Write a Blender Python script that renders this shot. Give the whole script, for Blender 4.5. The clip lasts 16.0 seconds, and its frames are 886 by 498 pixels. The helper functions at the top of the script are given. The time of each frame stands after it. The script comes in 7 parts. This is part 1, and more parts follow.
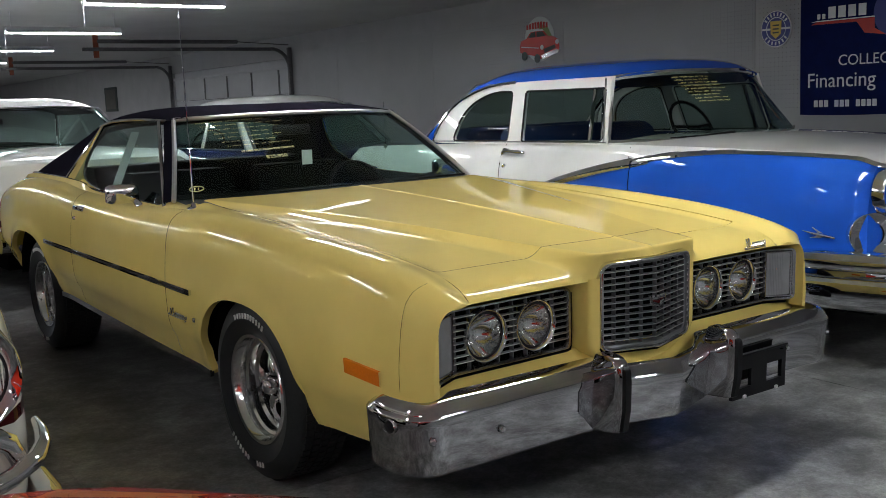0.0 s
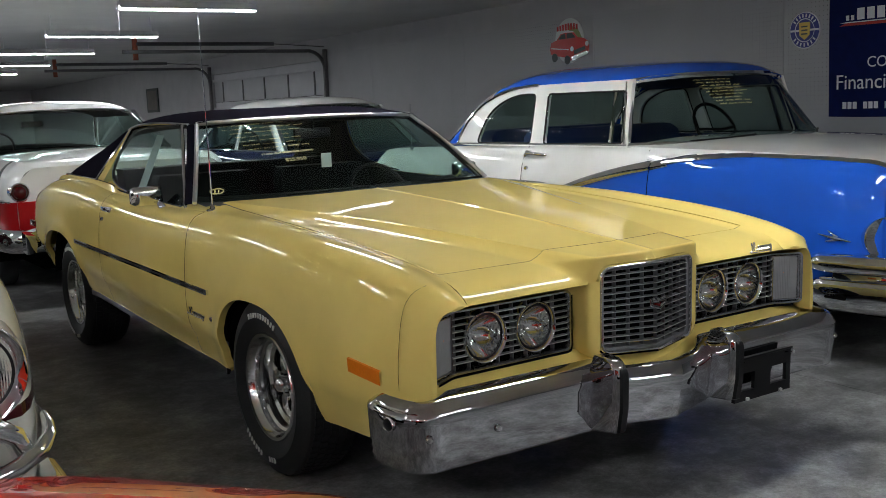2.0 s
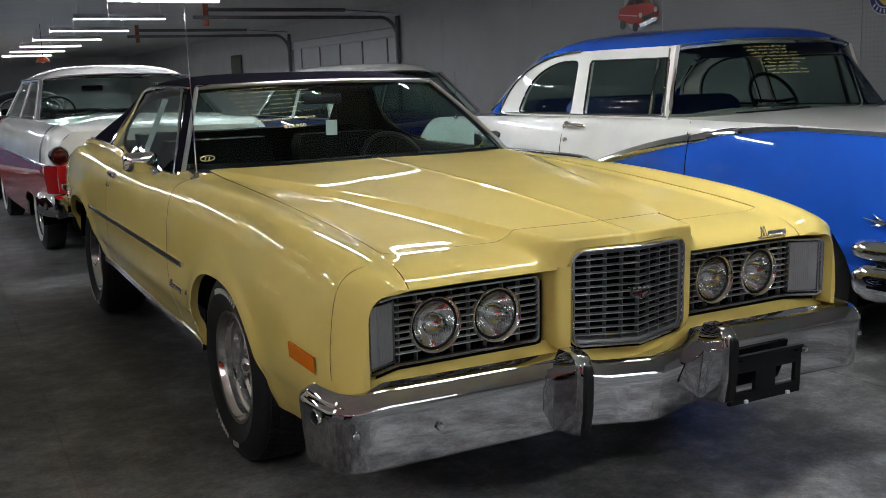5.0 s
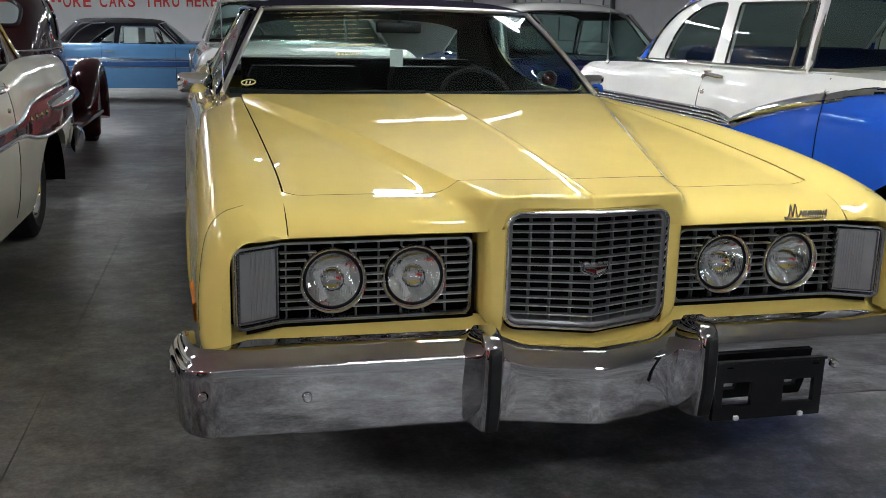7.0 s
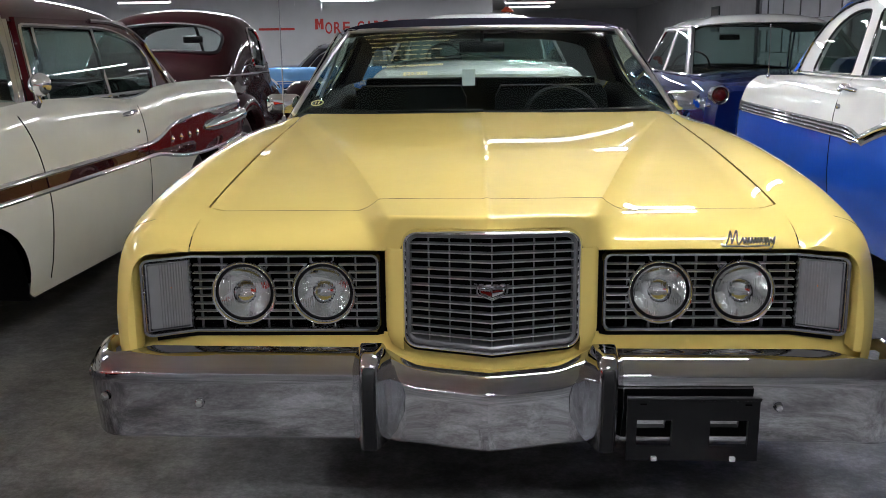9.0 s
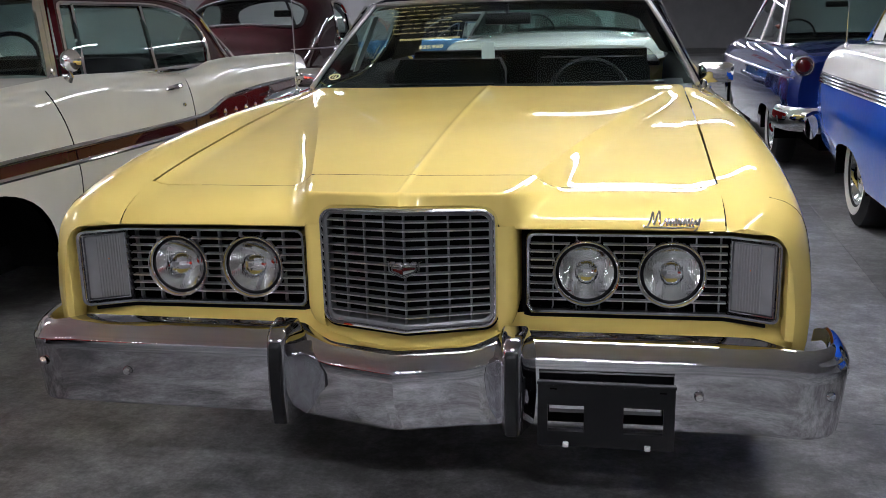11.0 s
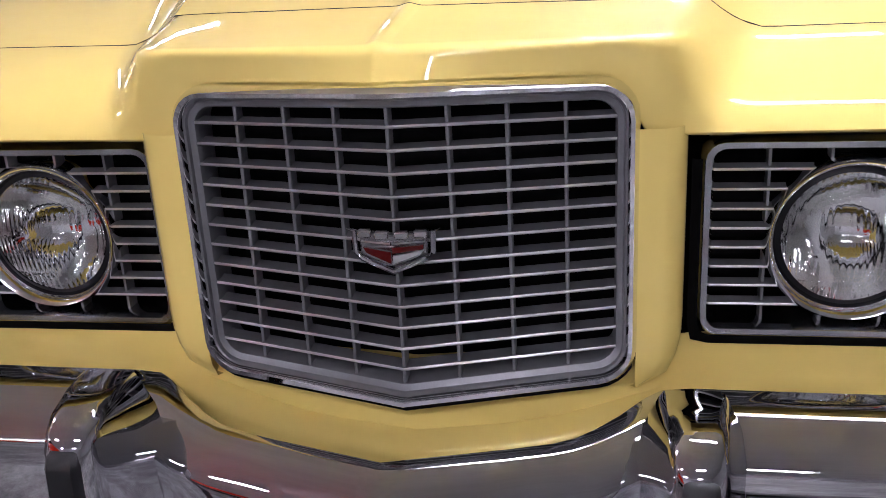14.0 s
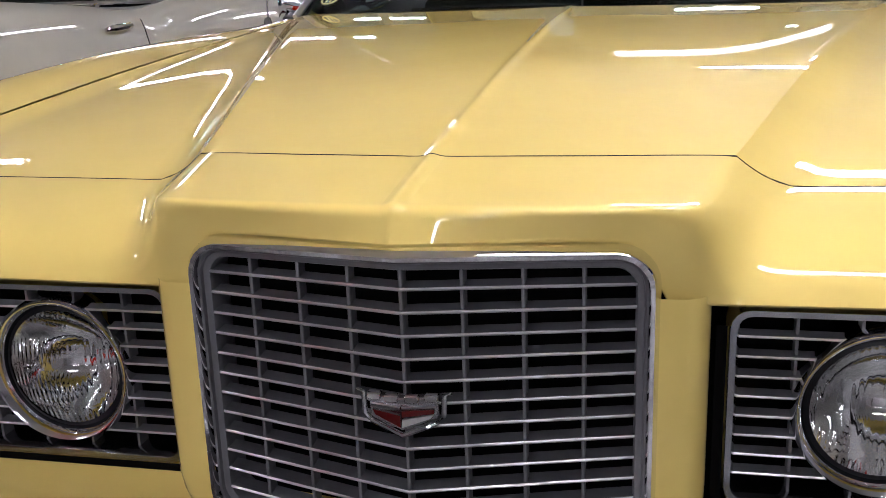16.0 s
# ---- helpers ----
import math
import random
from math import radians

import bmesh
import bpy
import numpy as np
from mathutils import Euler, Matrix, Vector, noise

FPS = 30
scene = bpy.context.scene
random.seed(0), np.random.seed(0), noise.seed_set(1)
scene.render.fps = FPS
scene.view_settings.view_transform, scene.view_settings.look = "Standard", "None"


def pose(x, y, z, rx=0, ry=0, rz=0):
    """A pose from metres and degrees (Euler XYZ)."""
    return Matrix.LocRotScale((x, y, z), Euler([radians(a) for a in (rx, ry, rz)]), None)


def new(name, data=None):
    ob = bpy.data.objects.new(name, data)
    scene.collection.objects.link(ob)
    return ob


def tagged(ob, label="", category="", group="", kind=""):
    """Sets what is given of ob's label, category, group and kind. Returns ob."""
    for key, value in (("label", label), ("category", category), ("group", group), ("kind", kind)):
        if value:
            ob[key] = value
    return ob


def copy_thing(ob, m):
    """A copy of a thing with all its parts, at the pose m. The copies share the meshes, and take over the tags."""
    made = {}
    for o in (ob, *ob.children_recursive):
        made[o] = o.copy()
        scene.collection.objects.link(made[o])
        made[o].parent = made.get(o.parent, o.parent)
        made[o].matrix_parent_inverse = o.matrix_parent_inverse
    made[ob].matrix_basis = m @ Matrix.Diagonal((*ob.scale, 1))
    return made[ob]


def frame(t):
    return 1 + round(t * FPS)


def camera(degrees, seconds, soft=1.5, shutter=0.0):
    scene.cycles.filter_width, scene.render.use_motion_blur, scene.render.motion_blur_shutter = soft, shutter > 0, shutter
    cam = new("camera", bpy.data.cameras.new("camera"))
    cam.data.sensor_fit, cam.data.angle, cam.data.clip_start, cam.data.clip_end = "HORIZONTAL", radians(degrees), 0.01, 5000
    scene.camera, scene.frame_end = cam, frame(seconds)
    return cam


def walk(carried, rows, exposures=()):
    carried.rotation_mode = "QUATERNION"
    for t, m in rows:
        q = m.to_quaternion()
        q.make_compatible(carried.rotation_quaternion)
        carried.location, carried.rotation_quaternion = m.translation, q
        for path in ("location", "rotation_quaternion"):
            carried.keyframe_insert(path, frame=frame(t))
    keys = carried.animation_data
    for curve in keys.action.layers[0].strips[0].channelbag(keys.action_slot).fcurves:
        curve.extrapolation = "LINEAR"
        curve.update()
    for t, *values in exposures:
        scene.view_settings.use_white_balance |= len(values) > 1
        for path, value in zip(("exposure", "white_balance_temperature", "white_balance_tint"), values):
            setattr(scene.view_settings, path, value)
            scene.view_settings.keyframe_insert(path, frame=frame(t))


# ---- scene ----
cam = camera(47.76, 16.0, 0.6)
# seconds, x, y, z, yaw, pitch, roll
PATH = [
    (0.0, -2.5710, -2.2530, 1.3898, -36.811, -8.224, -2.258),
    (0.5, -2.5786, -2.3163, 1.3937, -34.820, -8.177, -2.592),
    (1.0, -2.5387, -2.3708, 1.4039, -33.440, -8.281, -2.744),
    (1.5, -2.5107, -2.3869, 1.4021, -33.708, -8.157, -2.349),
    (2.0, -2.5120, -2.3901, 1.4066, -34.428, -8.155, -2.339),
    (2.5, -2.5001, -2.3954, 1.4025, -34.089, -8.352, -2.496),
    (3.0, -2.4802, -2.4124, 1.4006, -33.791, -8.330, -2.769),
    (5.5, -1.7364, -2.3301, 1.3404, -24.996, -9.940, -0.198),
    (6.0, -1.4729, -2.2377, 1.3039, -20.469, -10.283, 1.433),
    (6.5, -1.2352, -2.2312, 1.2929, -17.802, -11.666, 1.054),
    (7.0, -0.9749, -2.3070, 1.2958, -14.252, -12.521, 1.012),
    (7.5, -0.7550, -2.3191, 1.2823, -10.692, -12.492, -0.071),
    (8.0, -0.5016, -2.2897, 1.2855, -8.428, -12.205, -0.773),
    (8.5, -0.2866, -2.3372, 1.2949, -4.704, -12.056, -1.393),
    (9.0, -0.0411, -2.4067, 1.3015, 1.758, -11.561, -0.594),
    (11.5, 0.5231, -2.2537, 1.3003, 11.001, -14.011, -1.341),
    (12.0, 0.4312, -1.9614, 1.2637, 12.301, -14.836, -1.295),
    (12.5, 0.3814, -1.6217, 1.2225, 11.724, -14.841, -1.339),
    (13.0, 0.3417, -1.2604, 1.1655, 12.230, -13.921, -3.366),
    (13.5, 0.2291, -1.0025, 1.0805, 12.007, -15.253, -3.218),
    (14.0, 0.2046, -0.8734, 1.0092, 10.145, -19.252, -2.999),
    (14.5, 0.2106, -0.8357, 0.9887, 11.183, -21.893, -3.433),
    (15.0, 0.2046, -0.8169, 1.0242, 12.250, -19.478, -2.859),
    (15.5, 0.2122, -0.8063, 1.0536, 12.312, -16.656, -1.745),
    (16.0, 0.2242, -0.8266, 1.0733, 12.425, -14.556, -1.730),
]
EXPOSURE = [(0.0, 0.12, 6500, 9), (3.0, 0.12, 6500, 9), (6.0, 0.16, 6500, 10), (7.0, 0.36, 6500, 10), (8.0, 0.55, 6500, 11), (9.0, 0.45, 6450, 14), (11.5, 0.42, 6300, 17), (12.5, 0.38, 6350, 19), (13.0, 0.16, 6350, 21), (13.5, 0.0, 6350, 22), (14.0, 0.88, 6250, 29), (14.5, 1.40, 6050, 29), (15.0, 1.46, 6050, 29), (15.5, 1.06, 6200, 29), (16.0, 0.41, 6400, 25)]
walk(cam, [(t, pose(x, y, z, 90 + pitch, 0, yaw) @ pose(0, 0, 0, 0, 0, roll)) for t, x, y, z, yaw, pitch, roll in PATH], EXPOSURE)

# ---------------------------------------------------------------- world and light
world = bpy.data.worlds.new("world")
scene.world = world
world.use_nodes = True
world.node_tree.nodes["Background"].inputs[0].default_value = (0.5, 0.55, 0.6, 1)
world.node_tree.nodes["Background"].inputs[1].default_value = 0.004
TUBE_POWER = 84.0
ROOM = pose(0, 0, 0, 0, 0, -2.1)
CEIL = 2.545
WALL_X = 4.75


# ---------------------------------------------------------------- mesh helpers
def pch(pairs):
    """A smooth curve through (position, value) pairs without overshoot."""
    xs = np.array([p[0] for p in pairs], float)
    ys = np.array([p[1] for p in pairs], float)
    h = np.diff(xs)
    d = np.diff(ys) / h
    m = np.zeros(len(xs))
    if len(xs) > 2:
        for i in range(1, len(xs) - 1):
            if d[i - 1] * d[i] > 0:
                w1, w2 = 2 * h[i] + h[i - 1], h[i] + 2 * h[i - 1]
                m[i] = (w1 + w2) / (w1 / d[i - 1] + w2 / d[i])
    m[0], m[-1] = d[0], d[-1]

    def value(x):
        x = min(max(x, xs[0]), xs[-1])
        i = min(max(int(np.searchsorted(xs, x)) - 1, 0), len(h) - 1)
        t = (x - xs[i]) / h[i]
        return float(ys[i] * (2 * t**3 - 3 * t**2 + 1) + h[i] * m[i] * (t**3 - 2 * t**2 + t) + ys[i + 1] * (3 * t**2 - 2 * t**3) + h[i] * m[i + 1] * (t**3 - t**2))

    return value


def lin(a, b, n):
    return [a + (b - a) * i / n for i in range(n + 1)]


def grid(rows, bm=None, close_u=False, close_v=False):
    """A sheet of quads through rows of points."""
    bm = bm or bmesh.new()
    vs = [[bm.verts.new(p) for p in row] for row in rows]
    nr, nc = len(vs), len(vs[0])
    for i in range(nr if close_v else nr - 1):
        for j in range(nc if close_u else nc - 1):
            q = [vs[i][j], vs[i][(j + 1) % nc], vs[(i + 1) % nr][(j + 1) % nc], vs[(i + 1) % nr][j]]
            q = [v for k, v in enumerate(q) if v not in q[:k]]
            if len(q) > 2:
                bm.faces.new(q)
    return bm


def lathe(profile, n=48, axis="x", bm=None, close=False):
    """Turn (radius, along) pairs about an axis."""
    rows = []
    for k in range(n):
        a = 2 * math.pi * k / n
        c, s = math.cos(a), math.sin(a)
        row = []
        for r, l in profile:
            row.append({"x": (l, r * c, r * s), "y": (r * c, l, r * s), "z": (r * c, r * s, l)}[axis])
        rows.append(row)
    return grid(rows, bm, close_u=close, close_v=True)


def box(x0, x1, y0, y1, z0, z1, bevel=0.0, bm=None, segs=2):
    made = bmesh.new()
    bmesh.ops.create_cube(made, size=1)
    for v in made.verts:
        v.co = Vector((x0 + (v.co.x + 0.5) * (x1 - x0), y0 + (v.co.y + 0.5) * (y1 - y0), z0 + (v.co.z + 0.5) * (z1 - z0)))
    if bevel:
        bmesh.ops.bevel(made, geom=made.edges[:], offset=bevel, segments=segs, affect="EDGES", profile=0.5)
    return join(bm, made) if bm else made


def join(bm, other, m=None):
    """Add other's faces to bm."""
    new_verts = {}
    for v in other.verts:
        new_verts[v] = bm.verts.new(m @ v.co if m else v.co)
    for f in other.faces:
        try:
            bm.faces.new([new_verts[v] for v in f.verts])
        except ValueError:
            pass
    other.free()
    return bm


def tube(points, r, n=8, bm=None, closed=False):
    """A round bar along points; r may be one radius or one per point."""
    pts = [Vector(p) for p in points]
    rows = []
    for i, p in enumerate(pts):
        a = pts[i - 1] if i or closed else p
        b = pts[(i + 1) % len(pts)] if i < len(pts) - 1 or closed else p
        t = (b - a).normalized()
        up = Vector((0, 0, 1)) if abs(t.z) < 0.9 else Vector((1, 0, 0))
        s = t.cross(up).normalized()
        u = s.cross(t)
        rr = r[i] if isinstance(r, (list, tuple)) else r
        rows.append([p + (s * math.cos(2 * math.pi * k / n) + u * math.sin(2 * math.pi * k / n)) * rr for k in range(n)])
    made = grid(rows, None, close_u=True, close_v=closed)
    if not closed:
        for row in (0, len(rows) - 1):
            made.verts.ensure_lookup_table()
            try:
                made.faces.new([made.verts[row * n + k] for k in range(n)])
            except ValueError:
                pass
    return join(bm, made) if bm else made


def sweep(path, section, bm=None, closed=False):
    """Sweep a closed section of (across, up) pairs along points that run mainly level; across points to the right of the way."""
    pts = [Vector(p) for p in path]
    rows = []
    for i, p in enumerate(pts):
        a = pts[i - 1] if i or closed else p
        b = pts[(i + 1) % len(pts)] if i < len(pts) - 1 or closed else p
        t = (b - a).normalized()
        side = t.cross(Vector((0, 0, 1))).normalized()
        up = side.cross(t)
        rows.append([p + side * c + up * u for c, u in section])
    made = grid(rows, None, close_u=True, close_v=closed)
    if not closed:
        n = len(section)
        made.verts.ensure_lookup_table()
        for row in (0, len(rows) - 1):
            made.faces.new([made.verts[row * n + k] for k in range(n)])
    return join(bm, made) if bm else made


def loft_closed(rings, bm=None, caps=True):
    made = grid(rings, None, close_u=True)
    if caps:
        n = len(rings[0])
        made.verts.ensure_lookup_table()
        made.faces.new([made.verts[k] for k in range(n)])
        made.faces.new([made.verts[(len(rings) - 1) * n + k] for k in range(n)])
    return join(bm, made) if bm else made


def part(name, bm, material, parent=None, label="", sharp=40, keep=False):
    """Link a bmesh as one mesh object under a thing or part."""
    bmesh.ops.remove_doubles(bm, verts=bm.verts, dist=1e-6)
    if not keep:
        bmesh.ops.recalc_face_normals(bm, faces=bm.faces)
    lim = radians(sharp)
    for f in bm.faces:
        f.smooth = True
    for e in bm.edges:
        if len(e.link_faces) == 2 and e.calc_face_angle(0) > lim:
            e.smooth = False
    me = bpy.data.meshes.new(name)
    bm.to_mesh(me)
    bm.free()
    me.materials.append(material)
    ob = new(name, me)
    if parent is not None:
        ob.parent = parent
    if label:
        ob["label"] = label
    return ob


def thing(name, label, category, at=None, group="", kind=""):
    ob = new(name)
    ob.empty_display_size = 0.1
    if at is not None:
        ob.matrix_basis = at
    return tagged(ob, label, category, group, kind)


def words(name, text, size, m, material, parent=None, label="", depth=0.001, align="CENTER", bold=0.0):
    """Lettering in the built-in font, turned into a mesh."""
    cu = bpy.data.curves.new(name, "FONT")
    cu.body, cu.size, cu.extrude, cu.align_x, cu.align_y = text, size, depth, align, "CENTER"
    cu.offset = bold
    tmp = bpy.data.objects.new(name, cu)
    scene.collection.objects.link(tmp)
    me = bpy.data.meshes.new_from_object(tmp.evaluated_get(bpy.context.evaluated_depsgraph_get()))
    bpy.data.objects.remove(tmp)
    me.materials.clear()
    me.materials.append(material)
    me.transform(m)
    ob = new(name, me)
    if parent is not None:
        ob.parent = parent
    if label:
        ob["label"] = label
    return ob


# ---------------------------------------------------------------- materials
def material(name):
    mat = bpy.data.materials.new(name)
    mat.use_nodes = True
    nt = mat.node_tree
    bsdf = nt.nodes["Principled BSDF"]
    return mat, nt, bsdf


def node(nt, kind, **inputs):
    n = nt.nodes.new(kind)
    for k, v in inputs.items():
        n.inputs[k.replace("_", " ")].default_value = v
    return n


def ramp(nt, source, stops):
    r = nt.nodes.new("ShaderNodeValToRGB")
    els = r.color_ramp.elements
    els[0].position, els[0].color = stops[0][0], (*stops[0][1], 1)
    els[1].position, els[1].color = stops[-1][0], (*stops[-1][1], 1)
    for p, c in stops[1:-1]:
        e = els.new(p)
        e.color = (*c, 1)
    nt.links.new(source, r.inputs[0])
    return r


def noise_tex(nt, scale, detail=6.0, rough=0.55, stretch=None):
    tc = nt.nodes.new("ShaderNodeTexCoord")
    n = node(nt, "ShaderNodeTexNoise", Scale=scale, Detail=detail, Roughness=rough)
    if stretch:
        mp = nt.nodes.new("ShaderNodeMapping")
        mp.inputs["Scale"].default_value = stretch
        nt.links.new(tc.outputs["Object"], mp.inputs[0])
        nt.links.new(mp.outputs[0], n.inputs[0])
    else:
        nt.links.new(tc.outputs["Object"], n.inputs[0])
    return n


def bump(nt, bsdf, source, strength, distance):
    b = node(nt, "ShaderNodeBump", Strength=strength, Distance=distance)
    nt.links.new(source, b.inputs["Height"])
    nt.links.new(b.outputs[0], bsdf.inputs["Normal"])
    return b


def paint(name, colour, rough=0.45, flake=0.0, coat=1.0, peel=0.03):
    """Glossy car lacquer with slight orange peel and dust."""
    mat, nt, b = material(name)
    n = noise_tex(nt, 3.0, 5)
    c = tuple(colour)
    r = ramp(nt, n.outputs[0], [(0.3, tuple(v * 0.94 for v in c)), (0.7, tuple(min(1, v * 1.04) for v in c))])
    nt.links.new(r.outputs[0], b.inputs["Base Color"])
    dust = noise_tex(nt, 28.0, 8, 0.7)
    mr = node(nt, "ShaderNodeMapRange")
    mr.inputs["To Min"].default_value, mr.inputs["To Max"].default_value = rough * 0.8, rough * 1.5
    nt.links.new(dust.outputs[0], mr.inputs["Value"])
    nt.links.new(mr.outputs[0], b.inputs["Roughness"])
    b.inputs["Coat Weight"].default_value = coat
    b.inputs["Coat Roughness"].default_value = 0.008
    b.inputs["Coat IOR"].default_value = 1.45
    b.inputs["Specular IOR Level"].default_value = 0.02
    b.inputs["Metallic"].default_value = flake
    wave = noise_tex(nt, 55.0, 2)
    bp = node(nt, "ShaderNodeBump", Strength=peel, Distance=0.0006)
    nt.links.new(wave.outputs[0], bp.inputs["Height"])
    nt.links.new(bp.outputs[0], b.inputs["Coat Normal"])
    return mat


def plain(name, colour, rough=0.5, metal=0.0, scale=40.0, vary=0.12, bumps=0.15, dist=0.001, spec=0.5):
    mat, nt, b = material(name)
    n = noise_tex(nt, scale, 7, 0.6)
    c = tuple(colour)
    r = ramp(nt, n.outputs[0], [(0.25, tuple(v * (1 - vary) for v in c)), (0.75, tuple(min(1, v * (1 + vary)) for v in c))])
    nt.links.new(r.outputs[0], b.inputs["Base Color"])
    mr = node(nt, "ShaderNodeMapRange")
    mr.inputs["To Min"].default_value, mr.inputs["To Max"].default_value = rough * 0.85, min(1, rough * 1.15)
    nt.links.new(n.outputs[0], mr.inputs["Value"])
    nt.links.new(mr.outputs[0], b.inputs["Roughness"])
    b.inputs["Metallic"].default_value = metal
    b.inputs["Specular IOR Level"].default_value = spec
    if bumps:
        bump(nt, b, n.outputs[0], bumps, dist)
    return mat


def chrome(name, colour=(0.80, 0.81, 0.83), rough=0.022, wave=0.05, dull=2.4):
    mat, nt, b = material(name)
    b.inputs["Base Color"].default_value = (*colour, 1)
    b.inputs["Metallic"].default_value = 1
    n = noise_tex(nt, 18.0, 8, 0.75)
    mr = node(nt, "ShaderNodeMapRange")
    mr.inputs["From Min"].default_value, mr.inputs["From Max"].default_value = 0.35, 0.75
    mr.inputs["To Min"].default_value, mr.inputs["To Max"].default_value = rough, rough * dull
    nt.links.new(n.outputs[0], mr.inputs["Value"])
    nt.links.new(mr.outputs[0], b.inputs["Roughness"])
    wav = noise_tex(nt, 7.0, 2)
    bump(nt, b, wav.outputs[0], wave, 0.0012)
    return mat


def sheen(nt, ior):
    """Share of light mirrored by a pane: little when seen square on, all when seen edge on."""
    f0 = ((ior - 1) / (ior + 1)) ** 2
    lw = node(nt, "ShaderNodeLayerWeight", Blend=0.5)
    pw = nt.nodes.new("ShaderNodeMath")
    pw.operation = "POWER"
    pw.inputs[1].default_value = 5.0
    nt.links.new(lw.outputs["Facing"], pw.inputs[0])
    ma = nt.nodes.new("ShaderNodeMath")
    ma.operation = "MULTIPLY_ADD"
    ma.inputs[1].default_value, ma.inputs[2].default_value = 1 - f0, f0
    nt.links.new(pw.outputs[0], ma.inputs[0])
    return ma


def glass(name, tint=(0.55, 0.66, 0.62), ior=1.5):
    """A thin pane: tinted see-through with a mirror sheen by Fresnel."""
    mat = bpy.data.materials.new(name)
    mat.use_nodes = True
    nt = mat.node_tree
    nt.nodes.clear()
    out = nt.nodes.new("ShaderNodeOutputMaterial")
    tr = nt.nodes.new("ShaderNodeBsdfTransparent")
    tr.inputs[0].default_value = (*tint, 1)
    gl = nt.nodes.new("ShaderNodeBsdfGlossy")
    gl.inputs["Roughness"].default_value = 0.015
    mx = nt.nodes.new("ShaderNodeMixShader")
    nt.links.new(sheen(nt, ior).outputs[0], mx.inputs[0])
    nt.links.new(tr.outputs[0], mx.inputs[1])
    nt.links.new(gl.outputs[0], mx.inputs[2])
    nt.links.new(mx.outputs[0], out.inputs[0])
    return mat


def glow(name, colour, strength):
    mat, nt, b = material(name)
    b.inputs["Base Color"].default_value = (*colour, 1)
    b.inputs["Emission Color"].default_value = (*colour, 1)
    b.inputs["Emission Strength"].default_value = strength
    return mat


YELLOW = paint("yellow_lacquer", (0.81, 0.622, 0.182))
WHITE_P = paint("white_lacquer", (0.86, 0.855, 0.83))
CREAM_P = paint("cream_lacquer", (0.66, 0.65, 0.58))
BLUE_P = paint("royal_blue_lacquer", (0.014, 0.105, 0.60))
NAVY_P = paint("dark_blue_lacquer", (0.004, 0.013, 0.095))
SKY_P = paint("light_blue_lacquer", (0.10, 0.24, 0.45))
DEEP_P = paint("deep_maroon_lacquer", (0.020, 0.0022, 0.0035))
MAROON_P = paint("maroon_lacquer", (0.045, 0.004, 0.006))
RED_P = paint("red_lacquer", (0.42, 0.012, 0.015))
ORANGE_P = paint("orange_lacquer", (0.50, 0.026, 0.010))
BLACK_P = paint("black_lacquer", (0.008, 0.008, 0.009))
CHROME = chrome("chrome")
BUMPER_CH = chrome("bumper_chrome", (0.585, 0.585, 0.61), 0.02, 0.02, 1.8)
FRAME_M = chrome("frame_chrome", (0.80, 0.80, 0.82), 0.025)
FRAME_G = plain("grey_satin_frame", (0.50, 0.505, 0.53), 0.16, 1.0, 60, 0.08, 0.05)
DULL = plain("satin_metal", (0.42, 0.425, 0.44), 0.24, 1.0, 60, 0.1, 0.08)
GREY_M = plain("grey_cast_metal", (0.17, 0.172, 0.18), 0.36, 0.45, 60, 0.1, 0.08)
BRIGHT = plain("bright_trim", (0.72, 0.72, 0.72), 0.30, 1.0, 60, 0.06, 0.05)
RIM_M = plain("brushed_alloy", (0.80, 0.81, 0.82), 0.14, 1.0, 60, 0.05, 0.04)
RUBBER = plain("tyre_rubber", (0.017, 0.017, 0.018), 0.56, 0.0, 60, 0.3, 0.3, spec=0.3)
BLACK_RUB = plain("black_rubber_strip", (0.007, 0.007, 0.008), 0.5, 0.0, 90, 0.2, 0.2, spec=0.3)
WHITE_RUB = plain("white_rubber", (0.62, 0.61, 0.58), 0.6, 0.0, 80, 0.1, 0.1)
BLACK_PL = plain("black_plastic", (0.006, 0.006, 0.007), 0.42, 0.0, 90, 0.15, 0.15, spec=0.25)
# near-black for the underbody, and for shade painted into recesses and under edges
VOID = plain("underbody_recess_black", (0.003, 0.003, 0.003), 0.9, 0.0, 20, 0.3, 0.3, spec=0.05)
VINYL = plain("black_vinyl", (0.014, 0.013, 0.020), 0.62, 0.0, 260, 0.25, 0.35, 0.001, spec=0.0)
TRIM_BLK = plain("dark_upholstery", (0.006, 0.007, 0.0065), 0.65, 0.0, 40, 0.15, 0.0, spec=0.05)
BLUE_SEAT = plain("blue_upholstery", (0.006, 0.03, 0.13), 0.55, 0.0, 120, 0.2, 0.3)
GLASS = glass("tinted_glass", (0.56, 0.70, 0.66), 1.7)
GLASS_W = glass("windscreen_glass", (0.66, 0.79, 0.75), 1.35)
GLASS_P = glass("smoky_green_glass", (0.44, 0.60, 0.58), 1.9)
GLASS_C = glass("clear_glass", (0.85, 0.9, 0.88))
AMBER = plain("amber_plastic", (0.75, 0.19, 0.01), 0.22, 0.0, 120, 0.08, 0.3)
RED_LENS = plain("red_plastic", (0.07, 0.002, 0.002), 0.15, 0.0, 120, 0.1, 0.2)
PAPER = plain("paper", (0.62, 0.66, 0.64), 0.8, 0.0, 40, 0.06, 0.1)
CHALK = plain("yellow_marker", (0.75, 0.70, 0.32), 0.7, 0.0, 200, 0.2, 0.0)
WHITE_PL = plain("white_plastic", (0.7, 0.7, 0.7), 0.4, 0.0, 60, 0.05, 0.05)


